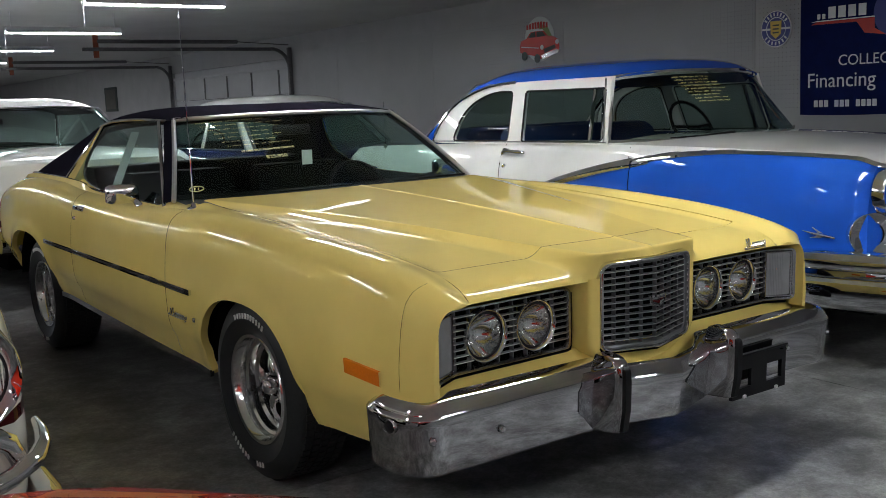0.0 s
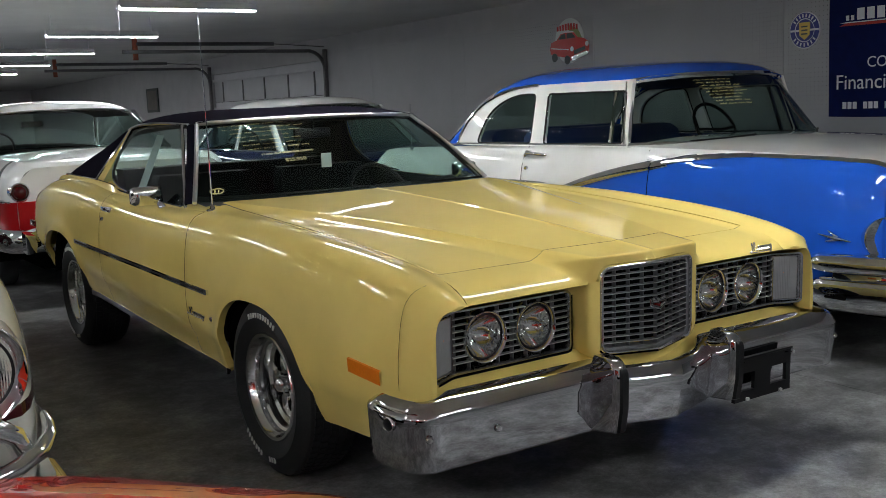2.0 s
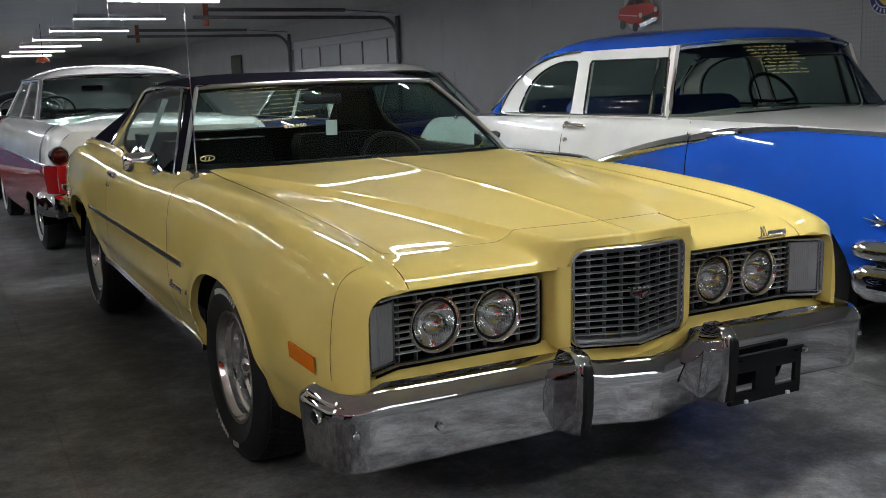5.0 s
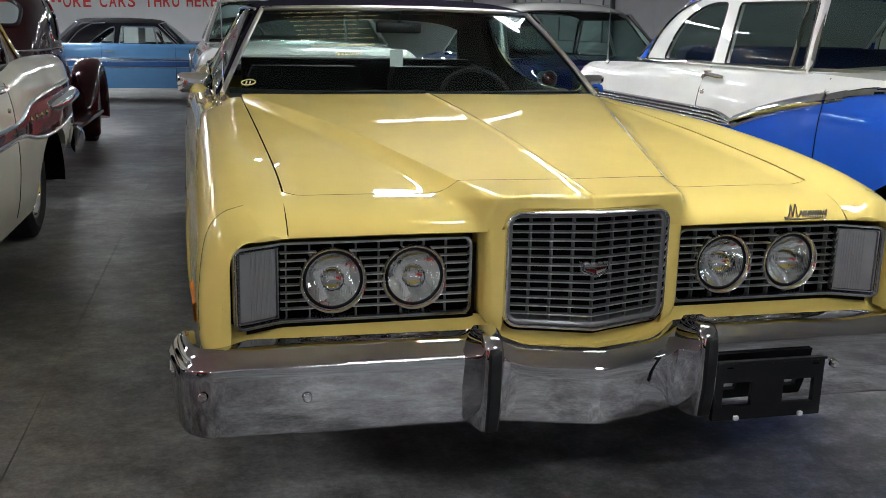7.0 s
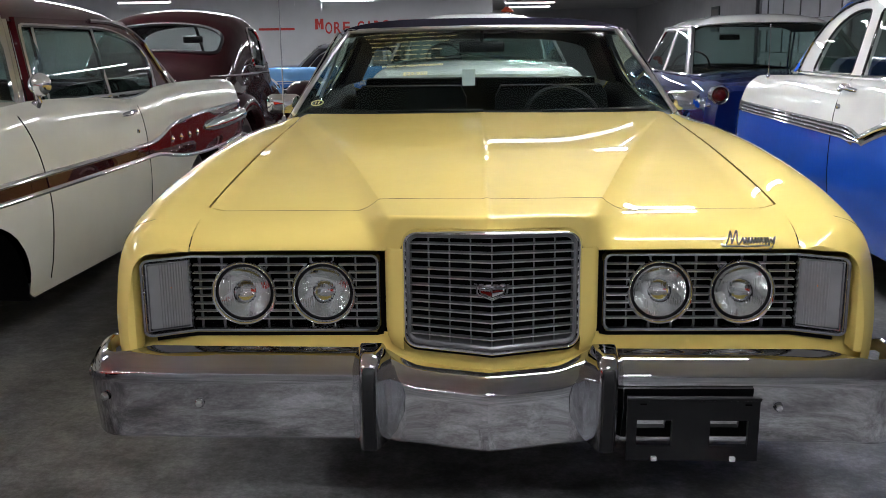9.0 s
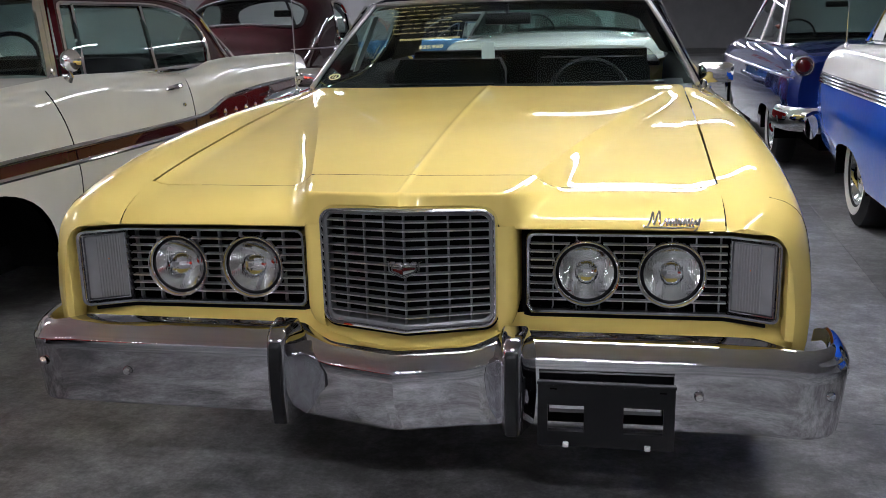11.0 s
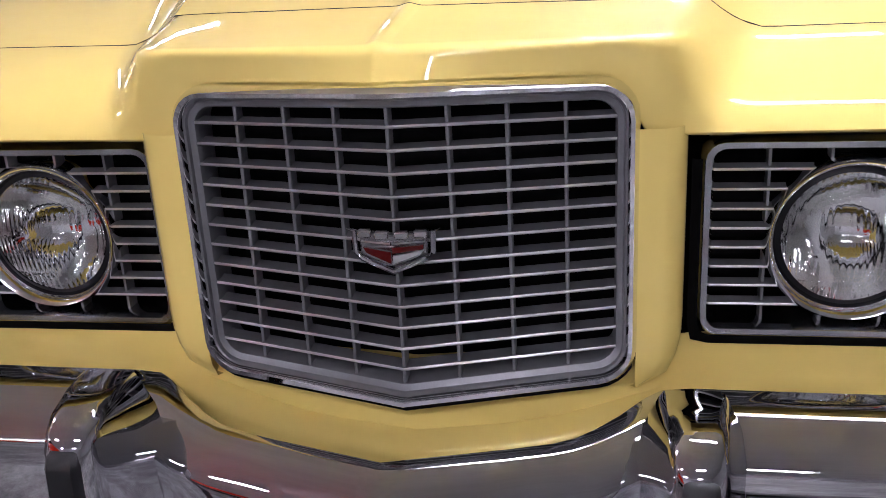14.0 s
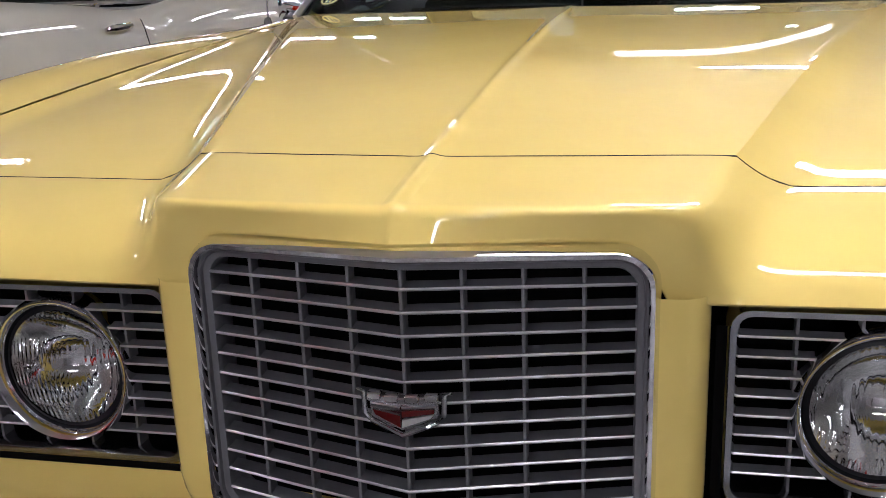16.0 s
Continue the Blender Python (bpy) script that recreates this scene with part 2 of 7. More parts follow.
# ---------------------------------------------------------------- room
def concrete():
    mat, nt, b = material("stained_concrete")
    big = noise_tex(nt, 0.55, 8, 0.6)
    mid = noise_tex(nt, 4.2, 14, 0.82)
    fine = noise_tex(nt, 60.0, 6, 0.7)
    m1 = nt.nodes.new("ShaderNodeMix")
    m1.data_type = "FLOAT"
    m1.inputs["Factor"].default_value = 0.62
    nt.links.new(big.outputs[0], m1.inputs[2])
    nt.links.new(mid.outputs[0], m1.inputs[3])
    r = ramp(nt, m1.outputs[0], [(0.36, (0.036, 0.034, 0.033)), (0.44, (0.095, 0.093, 0.091)), (0.495, (0.18, 0.178, 0.176)), (0.54, (0.27, 0.269, 0.267)), (0.62, (0.44, 0.44, 0.44))])
    speck = ramp(nt, fine.outputs[0], [(0.35, (0.78, 0.78, 0.78)), (0.65, (1.1, 1.1, 1.1))])
    mx = nt.nodes.new("ShaderNodeMix")
    mx.data_type, mx.blend_type = "RGBA", "MULTIPLY"
    mx.inputs["Factor"].default_value = 1.0
    nt.links.new(r.outputs[0], mx.inputs[6])
    nt.links.new(speck.outputs[0], mx.inputs[7])
    nt.links.new(mx.outputs[2], b.inputs["Base Color"])
    mr = node(nt, "ShaderNodeMapRange")
    mr.inputs["From Min"].default_value, mr.inputs["From Max"].default_value = 0.3, 0.7
    mr.inputs["To Min"].default_value, mr.inputs["To Max"].default_value = 0.30, 0.52
    nt.links.new(mid.outputs[0], mr.inputs["Value"])
    nt.links.new(mr.outputs[0], b.inputs["Roughness"])
    b.inputs["Specular IOR Level"].default_value = 0.28
    bump(nt, b, fine.outputs[0], 0.2, 0.002)
    return mat


CONCRETE = concrete()
WALL_M = plain("dull_wall_paint", (0.40, 0.395, 0.405), 0.7, 0, 2.5, 0.10, 0.05)
PARTITION_M = plain("fresh_white_wall_paint", (0.56, 0.56, 0.57), 0.6, 0, 2.5, 0.05, 0.05)
CEIL_M = plain("white_ceiling_paint", (0.55, 0.55, 0.54), 0.8, 0, 1.2, 0.1, 0.05)
PEG_M = plain("pegboard_white", (0.38, 0.38, 0.39), 0.6, 0, 3.0, 0.06, 0.05)
HOLE_M = plain("pegboard_hole", (0.10, 0.10, 0.10), 0.9, 0, 30, 0.1, 0)
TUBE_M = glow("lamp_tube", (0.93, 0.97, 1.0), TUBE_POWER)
HOUSE_M = plain("lamp_housing_white", (0.55, 0.55, 0.57), 0.4, 0, 20, 0.05, 0.05)
RAIL_M = plain("galvanised_rail", (0.16, 0.155, 0.16), 0.45, 0.8, 30, 0.25, 0.2)
RUST_M = plain("red_oxide_steel", (0.25, 0.06, 0.025), 0.6, 0.1, 30, 0.25, 0.2)
DOOR_M = plain("garage_door_white", (0.5, 0.5, 0.52), 0.5, 0, 3, 0.08, 0.05)
SIGN_RED = plain("sign_red", (0.55, 0.035, 0.025), 0.6, 0, 20, 0.1, 0.05)
NAVY_CLOTH = plain("navy_banner_cloth", (0.004, 0.010, 0.070), 0.75, 0, 12, 0.2, 0.3, 0.004, spec=0.1)
WHITE_INK = plain("white_ink", (0.72, 0.72, 0.74), 0.6, 0, 30, 0.06, 0.0)
BLUE_INK = plain("blue_ink", (0.012, 0.02, 0.2), 0.4, 0, 30, 0.06, 0.0)
YELLOW_INK = plain("yellow_ink", (0.7, 0.5, 0.08), 0.4, 0, 30, 0.06, 0.0)
RED_INK = plain("red_ink", (0.5, 0.02, 0.015), 0.4, 0, 30, 0.06, 0.0)
RED_DISH = plain("red_enamel", (0.42, 0.06, 0.02), 0.3, 0, 20, 0.1, 0.02)
DARK_INK = plain("dark_ink", (0.03, 0.04, 0.04), 0.5, 0, 30, 0.06, 0.0)

BACK_Y, FAR_Y, NEAR_Y, LEFT_X = 24.0, 36.0, -7.2, -12.0


def room_part(name, bm, mat, label, category="", m=ROOM, kind="structure"):
    ob = part(name, bm, mat)
    ob.matrix_basis = m
    return tagged(ob, label, category or name.split("_")[0], kind=kind)


room_part("ground", box(LEFT_X, WALL_X + 0.2, NEAR_Y, FAR_Y, -0.2, -0.008), VOID, "dark bed under the concrete slabs", "floor")
floor = thing("floor", "dark stained concrete floor cast in large slabs", "floor", ROOM, kind="structure")
XS = [LEFT_X, -8.0, -4.75, -1.56, 1.66, WALL_X]
YS = [NEAR_Y, -4.2, 0.9, 6.0, 11.1, 16.2, 21.3, 26.4, FAR_Y]
for i in range(len(XS) - 1):
    for j in range(len(YS) - 1):
        part("slab", box(XS[i] + 0.0012, XS[i + 1] - 0.0012, YS[j] + 0.001, YS[j + 1] - 0.001, -0.15, 0.0), CONCRETE, floor)

ceiling = room_part("ceiling", box(LEFT_X, WALL_X + 0.2, NEAR_Y, FAR_Y, CEIL, CEIL + 0.15), CEIL_M, "dull white painted ceiling")

# the long outer wall with a wide overhead door in it
D1 = (12.1, 17.3)
DOOR_H = 2.2
wall_e = thing("wall_east", "dull white painted wall with a wide overhead door", "wall", ROOM, kind="structure")
for y0, y1, z0, z1 in [(NEAR_Y, D1[0], 0, CEIL), (D1[0], D1[1], DOOR_H, CEIL), (D1[1], FAR_Y, 0, CEIL)]:
    part("wall_panel", box(WALL_X, WALL_X + 0.15, y0, y1, z0, z1), WALL_M, wall_e)
room_part("wall_north", box(LEFT_X, WALL_X, FAR_Y, FAR_Y + 0.15, 0, CEIL), WALL_M, "dull white far wall")
# the south wall is unseen, placed close to bounce light onto the car fronts
room_part("wall_south", box(LEFT_X, WALL_X, NEAR_Y - 0.15, NEAR_Y, 0, CEIL), WALL_M, "unseen plain white wall behind the aisle, set near to bounce light")
room_part("wall_west", box(LEFT_X - 0.15, LEFT_X, NEAR_Y, FAR_Y, 0, CEIL), WALL_M, "plain white side wall")
room_part("wall_partition", box(LEFT_X, -0.4, BACK_Y, BACK_Y + 0.15, 0, CEIL), PARTITION_M, "white partition wall with red lettering")

# pegboard sheets with rows of holes
peg = thing("pegboard", "white perforated pegboard sheets on the wall", "pegboard", ROOM, kind="structure")
PEG_TOP, PEG_LOW = 2.285, 0.3
edges = [-1.61, 0.83, 3.27, 5.71, 8.15, 10.59, 11.3]
for y0, y1 in zip(edges, edges[1:]):
    part("panel", box(WALL_X - 0.008, WALL_X - 0.001, y0 + 0.003, y1 - 0.003, PEG_LOW, PEG_TOP), PEG_M, peg)
verts, faces = [], []
y = edges[0] + 0.03
while y < 8.5:
    z = 1.25
    while z < PEG_TOP - 0.01:
        if min(abs(y - e) for e in edges) > 0.02:
            k = len(verts)
            for a in range(6):
                verts.append((WALL_X - 0.0095, y + 0.0042 * math.cos(a * math.pi / 3), z + 0.0042 * math.sin(a * math.pi / 3)))
            faces.append(tuple(range(k, k + 6)))
        z += 0.0381
    y += 0.0381
me = bpy.data.meshes.new("holes")
me.from_pydata(verts, [], faces)
me.materials.append(HOLE_M)
ob = new("holes", me)
ob.parent = peg
tagged(ob, "rows of dark peg holes", kind="stuff")

# overhead doors, closed, with tracks and ceiling rails
for n, (y0, y1) in enumerate((D1,)):
    door = thing("door_%d" % (n + 1), "white sectional overhead door with steel struts", "garage door", ROOM, kind="structure")
    for k in range(4):
        z0 = k * DOOR_H / 4
        part("section", box(WALL_X + 0.03, WALL_X + 0.08, y0 + 0.01, y1 - 0.01, z0 + 0.004, z0 + DOOR_H / 4 - 0.004, 0.004), DOOR_M, door)
        part("strut", box(WALL_X - 0.01, WALL_X + 0.03, y0 + 0.02, y1 - 0.02, z0 + 0.40, z0 + 0.45, 0.004), DOOR_M, door)
        for yy in lin(y0 + 0.5, y1 - 0.5, 4):
            part("stile", box(WALL_X + 0.015, WALL_X + 0.029, yy - 0.02, yy + 0.02, z0 + 0.01, z0 + 0.39), RAIL_M, door)
    track = thing("door_track", "dark steel overhead door track with spring", "door track", ROOM, group="door tracks")
    for yy in (y0 - 0.05, y1 + 0.05):
        part("upright", box(WALL_X - 0.07, WALL_X - 0.01, yy - 0.03, yy + 0.03, 0, DOOR_H + 0.16, 0.004), RAIL_M, track)
        arc = [(WALL_X - 0.05 - 0.3 * (1 - math.cos(a)), yy, DOOR_H - 0.16 + 0.3 * math.sin(a)) for a in lin(0, math.pi / 2, 8)]
        part("bend", tube(arc, 0.028, 6), RAIL_M, track)
        part("rail", box(WALL_X - 3.2, WALL_X - 0.35, yy - 0.025, yy + 0.025, DOOR_H + 0.11, DOOR_H + 0.16, 0.004), RAIL_M, track)
        part("spring", tube([(WALL_X - 0.9, yy, DOOR_H + 0.245), (WALL_X - 3.0, yy, DOOR_H + 0.245)], 0.028, 8), RAIL_M, track)
        part("cable", tube([(WALL_X - 0.05, yy, DOOR_H + 0.2), (WALL_X - 0.9, yy, DOOR_H + 0.245)], 0.008, 6), RAIL_M, track)
        part("hanger", box(WALL_X - 3.05, WALL_X - 2.98, yy - 0.02, yy + 0.02, DOOR_H + 0.02, CEIL, 0.003), RUST_M, track)


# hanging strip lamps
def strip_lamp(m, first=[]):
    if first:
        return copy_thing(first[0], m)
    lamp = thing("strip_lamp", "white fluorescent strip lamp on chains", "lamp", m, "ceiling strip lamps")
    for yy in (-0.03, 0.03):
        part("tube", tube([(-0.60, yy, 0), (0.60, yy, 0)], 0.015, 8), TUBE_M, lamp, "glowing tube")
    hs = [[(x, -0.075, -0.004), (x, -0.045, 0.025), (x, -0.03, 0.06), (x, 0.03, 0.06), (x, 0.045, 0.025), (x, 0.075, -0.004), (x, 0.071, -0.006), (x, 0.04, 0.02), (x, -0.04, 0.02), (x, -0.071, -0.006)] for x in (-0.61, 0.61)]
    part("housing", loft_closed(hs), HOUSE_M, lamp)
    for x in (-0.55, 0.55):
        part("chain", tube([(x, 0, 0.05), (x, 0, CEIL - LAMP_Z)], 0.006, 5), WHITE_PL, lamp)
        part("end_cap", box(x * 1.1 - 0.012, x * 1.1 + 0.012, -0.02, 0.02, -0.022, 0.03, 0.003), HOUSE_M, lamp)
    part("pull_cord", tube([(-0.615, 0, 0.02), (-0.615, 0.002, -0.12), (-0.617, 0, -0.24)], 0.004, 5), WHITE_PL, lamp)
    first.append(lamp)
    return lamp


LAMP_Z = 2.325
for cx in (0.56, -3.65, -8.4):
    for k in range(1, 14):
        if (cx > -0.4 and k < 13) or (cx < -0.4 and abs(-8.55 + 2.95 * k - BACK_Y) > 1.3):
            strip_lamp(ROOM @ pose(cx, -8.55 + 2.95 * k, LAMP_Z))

# lettering on the partition
sign = thing("wall_sign", "red painted words on the white partition", "sign", ROOM)
for word, x0, x1 in (("MORE", -5.01, -4.05), ("CARS", -3.90, -3.02), ("THRU", -2.83, -1.97), ("HERE", -1.84, -1.06)):
    shares = [1.15 if c == "M" else 1.0 for c in word]
    unit = (x1 - x0) / sum(shares)
    x = x0
    for c, share in zip(word, shares):
        m = pose(x, BACK_Y - 0.006, 1.72 + 0.024 * (x + 5.2))
        if c == "M":
            wide, bar, bm = unit * share * 0.84, 0.075, bmesh.new()
            for pts in ([(0, 0), (bar, 0), (bar, 0.272), (0, 0.272)], [(wide - bar, 0), (wide, 0), (wide, 0.272), (wide - bar, 0.272)], [(bar, 0.272), (bar, 0.155), (wide / 2, 0.03), (wide / 2, 0.15)], [(wide / 2, 0.15), (wide / 2, 0.03), (wide - bar, 0.155), (wide - bar, 0.272)]):
                loft_closed([[(px, py, pz) for px, pz in pts] for py in (0.0, 0.004)], bm=bm)
            part("letter", bm, SIGN_RED, sign).matrix_basis = m @ pose(0, 0, -0.012)
        else:
            ob = words("letter", c, 1.0, pose(0, 0, 0, 90, 0, 0), SIGN_RED, sign, align="LEFT", bold=0.020)
            left = min(v.co.x for v in ob.data.vertices)
            wide = max(v.co.x for v in ob.data.vertices) - left
            ob.data.transform(m @ Matrix.Diagonal((unit * share * 0.80 / wide, 1, 0.40, 1)) @ pose(-left, 0, 0))
        x += unit * share
part("stroke", box(-6.5, -5.55, BACK_Y - 0.006, BACK_Y - 0.002, 1.70, 1.76), SIGN_RED, sign)

# a small red dish lamp on a cord far down the aisle
dish = thing("pendant_lamp", "small red dish lamp hanging on a cord", "lamp", pose(0.62, 17.0, 1.88))
part("shade", lathe([(0.03, 0.10), (0.06, 0.085), (0.12, 0.02), (0.125, 0.0), (0.118, 0.0), (0.055, 0.075), (0.03, 0.09)], 24, "z"), RED_DISH, dish, "red enamel shade")
part("bulb", lathe([(0.0, -0.02), (0.03, -0.005), (0.035, 0.03), (0.015, 0.07)], 16, "z"), WHITE_PL, dish)
part("cord", tube([(0, 0, 0.09), (0, 0, CEIL - 1.88)], 0.006, 6), BLACK_PL, dish)


# ---------------------------------------------------------------- shared car pieces
def tyre_profile(R, w, rim, bulge=0.012):
    """(radius, across) round a tyre, from one bead over the tread to the other; across points out of the car."""
    h = w / 2
    return [(rim, -h * 0.78), (rim + 0.02, -h * 0.95), (rim + (R - rim) * 0.5, -h - bulge), (R - 0.022, -h * 0.97), (R - 0.006, -h * 0.86), (R, -h * 0.7),
            (R, h * 0.7), (R - 0.006, h * 0.86), (R - 0.022, h * 0.97), (rim + (R - rim) * 0.5, h + bulge), (rim + 0.02, h * 0.95), (rim, h * 0.78)]


def add_wheel(parent, x, y, z, R, w, rim, style, side):
    """One wheel; side is -1 for the flank towards -x."""
    wh = part("wheel", tread_tyre(R, w, rim, style), RUBBER, parent, {"magnum": "black tyre with raised white markings", "cap": "whitewall tyre with hubcap", "black": "black tyre with chrome hubcap"}[style], sharp=30)
    wh.matrix_basis = pose(x, y, z) @ (pose(0, 0, 0) if side > 0 else pose(0, 0, 0, 0, 0, 180))
    h = w / 2
    if style == "magnum":
        part("rim", lathe([(rim + 0.004, h * 0.80), (rim + 0.012, h * 0.88), (rim + 0.007, h * 0.95), (rim - 0.005, h * 0.93), (rim - 0.010, h * 0.80), (rim - 0.017, h * 0.70), (rim - 0.019, h * 0.50), (rim - 0.030, h * 0.44), (rim - 0.033, h * 0.20), (rim - 0.047, h * 0.12), (rim - 0.052, -h * 0.10), (rim - 0.055, -h * 0.5)], 64), RIM_M, wh, "polished alloy rim", sharp=25)
        part("wheel_disc", lathe([(rim - 0.053, -h * 0.18), (0.11, -h * 0.10), (0.08, -0.004), (0.02, 0.0)], 40), VOID, wh)
        for k in range(5):
            a = 2 * math.pi * k / 5 + 0.3
            rows = []
            for r, hw, d in ((0.040, 0.018, 0.030), (0.075, 0.018, 0.036), (0.11, 0.014, 0.028), (rim - 0.050, 0.022, 0.004)):
                rows.append([(d - 0.014, -hw, r), (d, -hw * 0.62, r), (d + 0.004, 0, r), (d, hw * 0.62, r), (d - 0.014, hw, r)])
            sp = part("spoke", grid(rows), RIM_M, wh, sharp=50)
            sp.matrix_basis = pose(0, 0, 0, math.degrees(a), 0, 0)
            nut = part("lug_nut", lathe([(0.0, 0.042), (0.008, 0.041), (0.011, 0.03), (0.011, 0.0)], 6), CHROME, wh)
            nut.matrix_basis = pose(0, 0, 0, math.degrees(a) + 36, 0, 0) @ pose(0, 0, 0.057)
        part("hub_cap", lathe([(0.0, 0.072), (0.018, 0.071), (0.027, 0.064), (0.031, 0.05), (0.036, 0.02)], 24), CHROME, wh)
        # raised white markings: plain bars of the lettering's size
        bars = bmesh.new()
        rr = rim + (R - rim) * 0.56
        for start, count in ((-0.42, 11), (2.45, 7), (3.2, 3)):
            for k in range(count):
                a = start + 0.080 * k
                c = box(-0.002, 0.003, -0.005, 0.005, -0.0105, 0.0105, 0.0012)
                m = pose(h + 0.0115, 0, 0, math.degrees(a), 0, 0) @ pose(0, 0, rr)
                join(bars, c, m)
        part("sidewall_markings", bars, WHITE_RUB, wh, "white raised bars on the sidewall")["kind"] = "stuff"
    else:
        if style == "cap":
            part("whitewall", lathe([(rim + 0.024, h * 0.97 + 0.004), (rim + (R - rim) * 0.36, h + 0.0125), (rim + (R - rim) * 0.5, h + 0.0135)], 48), WHITE_RUB, wh)
        part("rim", lathe([(rim + 0.004, h * 0.8), (rim + 0.010, h * 0.9), (rim - 0.008, h * 0.88), (rim - 0.02, h * 0.6), (rim - 0.04, h * 0.45)], 40), CHROME, wh)
        part("hubcap", lathe([(0.0, h * 0.92), (0.035, h * 0.9), (0.05, h * 0.72), (0.09, h * 0.66), (0.12, h * 0.72), (rim - 0.045, h * 0.62), (rim - 0.03, h * 0.5)], 40), CHROME, wh, "chrome dished hubcap")
    return wh


def tread_tyre(R, w, rim, style):
    bm = lathe(tyre_profile(R, w, rim), 64)
    if style == "magnum":
        # tread blocks in five ribs
        n = 72
        for rib, off in enumerate((-0.62, -0.31, 0.0, 0.31, 0.62)):
            c = off * w / 2
            for k in range(n):
                a = 2 * math.pi * (k + 0.5 * (rib % 2)) / n
                b = box(c - w * 0.066, c + w * 0.066, -0.0125, 0.0125, -0.004, 0.006)
                join(bm, b, pose(0, 0, 0, math.degrees(a), 0, 0) @ pose(0, 0, R - 0.001))
    return bm


def sealed_beam(parent, at, r, ring=0.018, name="headlight"):
    """A round lamp that looks along -y, in a dished chrome ring."""
    q = r + ring
    h = part(name, lathe([(q - 0.001, 0.05), (q, 0.0), (q - 0.0015, -0.010), (q - 0.004, -0.0135), (q - 0.007, -0.012), (r + 0.006, -0.001), (r + 0.0045, 0.003), (r + 0.0045, 0.012)], 56, "y"), CHROME, parent, "round sealed-beam headlamp in a chrome ring", sharp=50)
    h.matrix_basis = pose(*at)
    part("seat_ring", lathe([(r + 0.006, 0.006), (r + 0.0005, 0.003), (r - 0.001, 0.002)], 48, "y"), BLACK_PL, h)
    part("reflector", lathe([(r * k, 0.062 - 0.056 * k * k) for k in lin(0, 1, 16)], 48, "y"), REFLECT, h)
    ln = part("lens", lathe([(r * k, -0.016 * (1 - k * k) + 0.004) for k in lin(0, 1, 14)], 48, "y"), LENS, h, "clear fluted glass lens")
    ln.visible_shadow = False
    return h


def lens_glass():
    """Pressed lamp glass: clear, with upright flutes in blocks that bend what lies behind."""
    mat, nt, b = material("fluted_lens")
    b.inputs["Base Color"].default_value = (0.97, 0.98, 0.97, 1)
    b.inputs["Transmission Weight"].default_value = 1.0
    b.inputs["IOR"].default_value = 1.22
    b.inputs["Roughness"].default_value = 0.0
    tc = nt.nodes.new("ShaderNodeTexCoord")
    wv = nt.nodes.new("ShaderNodeTexWave")
    wv.bands_direction = "X"
    wv.inputs["Scale"].default_value = 48
    nt.links.new(tc.outputs["Object"], wv.inputs[0])
    up = nt.nodes.new("ShaderNodeTexWave")
    up.bands_direction = "Z"
    up.wave_profile = "TRI"
    up.inputs["Scale"].default_value = 7
    up.inputs["Distortion"].default_value = 0.6
    nt.links.new(tc.outputs["Object"], up.inputs[0])
    mul = nt.nodes.new("ShaderNodeMath")
    mul.operation = "MULTIPLY"
    nt.links.new(wv.outputs["Fac"], mul.inputs[0])
    nt.links.new(up.outputs["Fac"], mul.inputs[1])
    ad = nt.nodes.new("ShaderNodeMath")
    ad.operation = "MULTIPLY_ADD"
    ad.inputs[1].default_value = 1.4
    nt.links.new(up.outputs["Fac"], ad.inputs[0])
    nt.links.new(mul.outputs[0], ad.inputs[2])
    bump(nt, b, ad.outputs[0], 0.6, 0.0028)
    return mat


def reflector_metal():
    mat, nt, b = material("lamp_reflector")
    b.inputs["Base Color"].default_value = (0.86, 0.87, 0.86, 1)
    b.inputs["Metallic"].default_value = 1
    b.inputs["Roughness"].default_value = 0.05
    n = noise_tex(nt, 26.0, 3)
    bump(nt, b, n.outputs[0], 0.12, 0.002)
    return mat


PARK = plain("ribbed_clear_plastic", (0.235, 0.237, 0.25), 0.14, 0.0, 12, 0.1, 0.0)
LENS = lens_glass()
REFLECT = reflector_metal()


def script_strokes(w, h):
    """Flowing pen strokes of a script badge, with no letters: (along, up) pairs."""
    first = [(0.02, 0.10), (0.0, 0.02), (0.05, -0.02), (0.11, 0.25), (0.17, 0.95), (0.18, 0.30), (0.19, 0.12), (0.25, 0.75), (0.29, 0.98), (0.29, 0.35), (0.31, 0.08), (0.36, 0.22)]
    line = list(first)
    for k in range(9):
        q = 0.38 + 0.057 * k
        line += [(q + 0.012, 0.46), (q + 0.026, 0.50), (q + 0.032, 0.22), (q + 0.050, 0.08)]
    line += [(0.92, 0.50), (0.93, 0.10), (1.0, 0.60), (0.95, -0.10), (0.86, -0.28)]
    curve = []
    for i in range(len(line) - 1):
        p0, p1, p2, p3 = line[max(i - 1, 0)], line[i], line[i + 1], line[min(i + 2, len(line) - 1)]
        for k in range(3):
            t = k / 3
            curve.append(tuple(0.5 * (2 * p1[j] + (p2[j] - p0[j]) * t + (2 * p0[j] - 5 * p1[j] + 4 * p2[j] - p3[j]) * t * t + (3 * p1[j] - p0[j] - 3 * p2[j] + p3[j]) * t**3) for j in (0, 1)))
    return [[(u * w, v * h) for u, v in curve], [(0.02 * w, -0.04 * h), (0.5 * w, -0.06 * h), (0.9 * w, 0.0)]]


# ---------------------------------------------------------------- the yellow coupe
RAKE = pose(0.005, 1, 0.015) @ pose(0, 0, 0, 1.2) @ pose(0, -1, 0)
coupe = thing("coupe", "yellow 1970s two-door coupe with black vinyl roof", "car", RAKE)

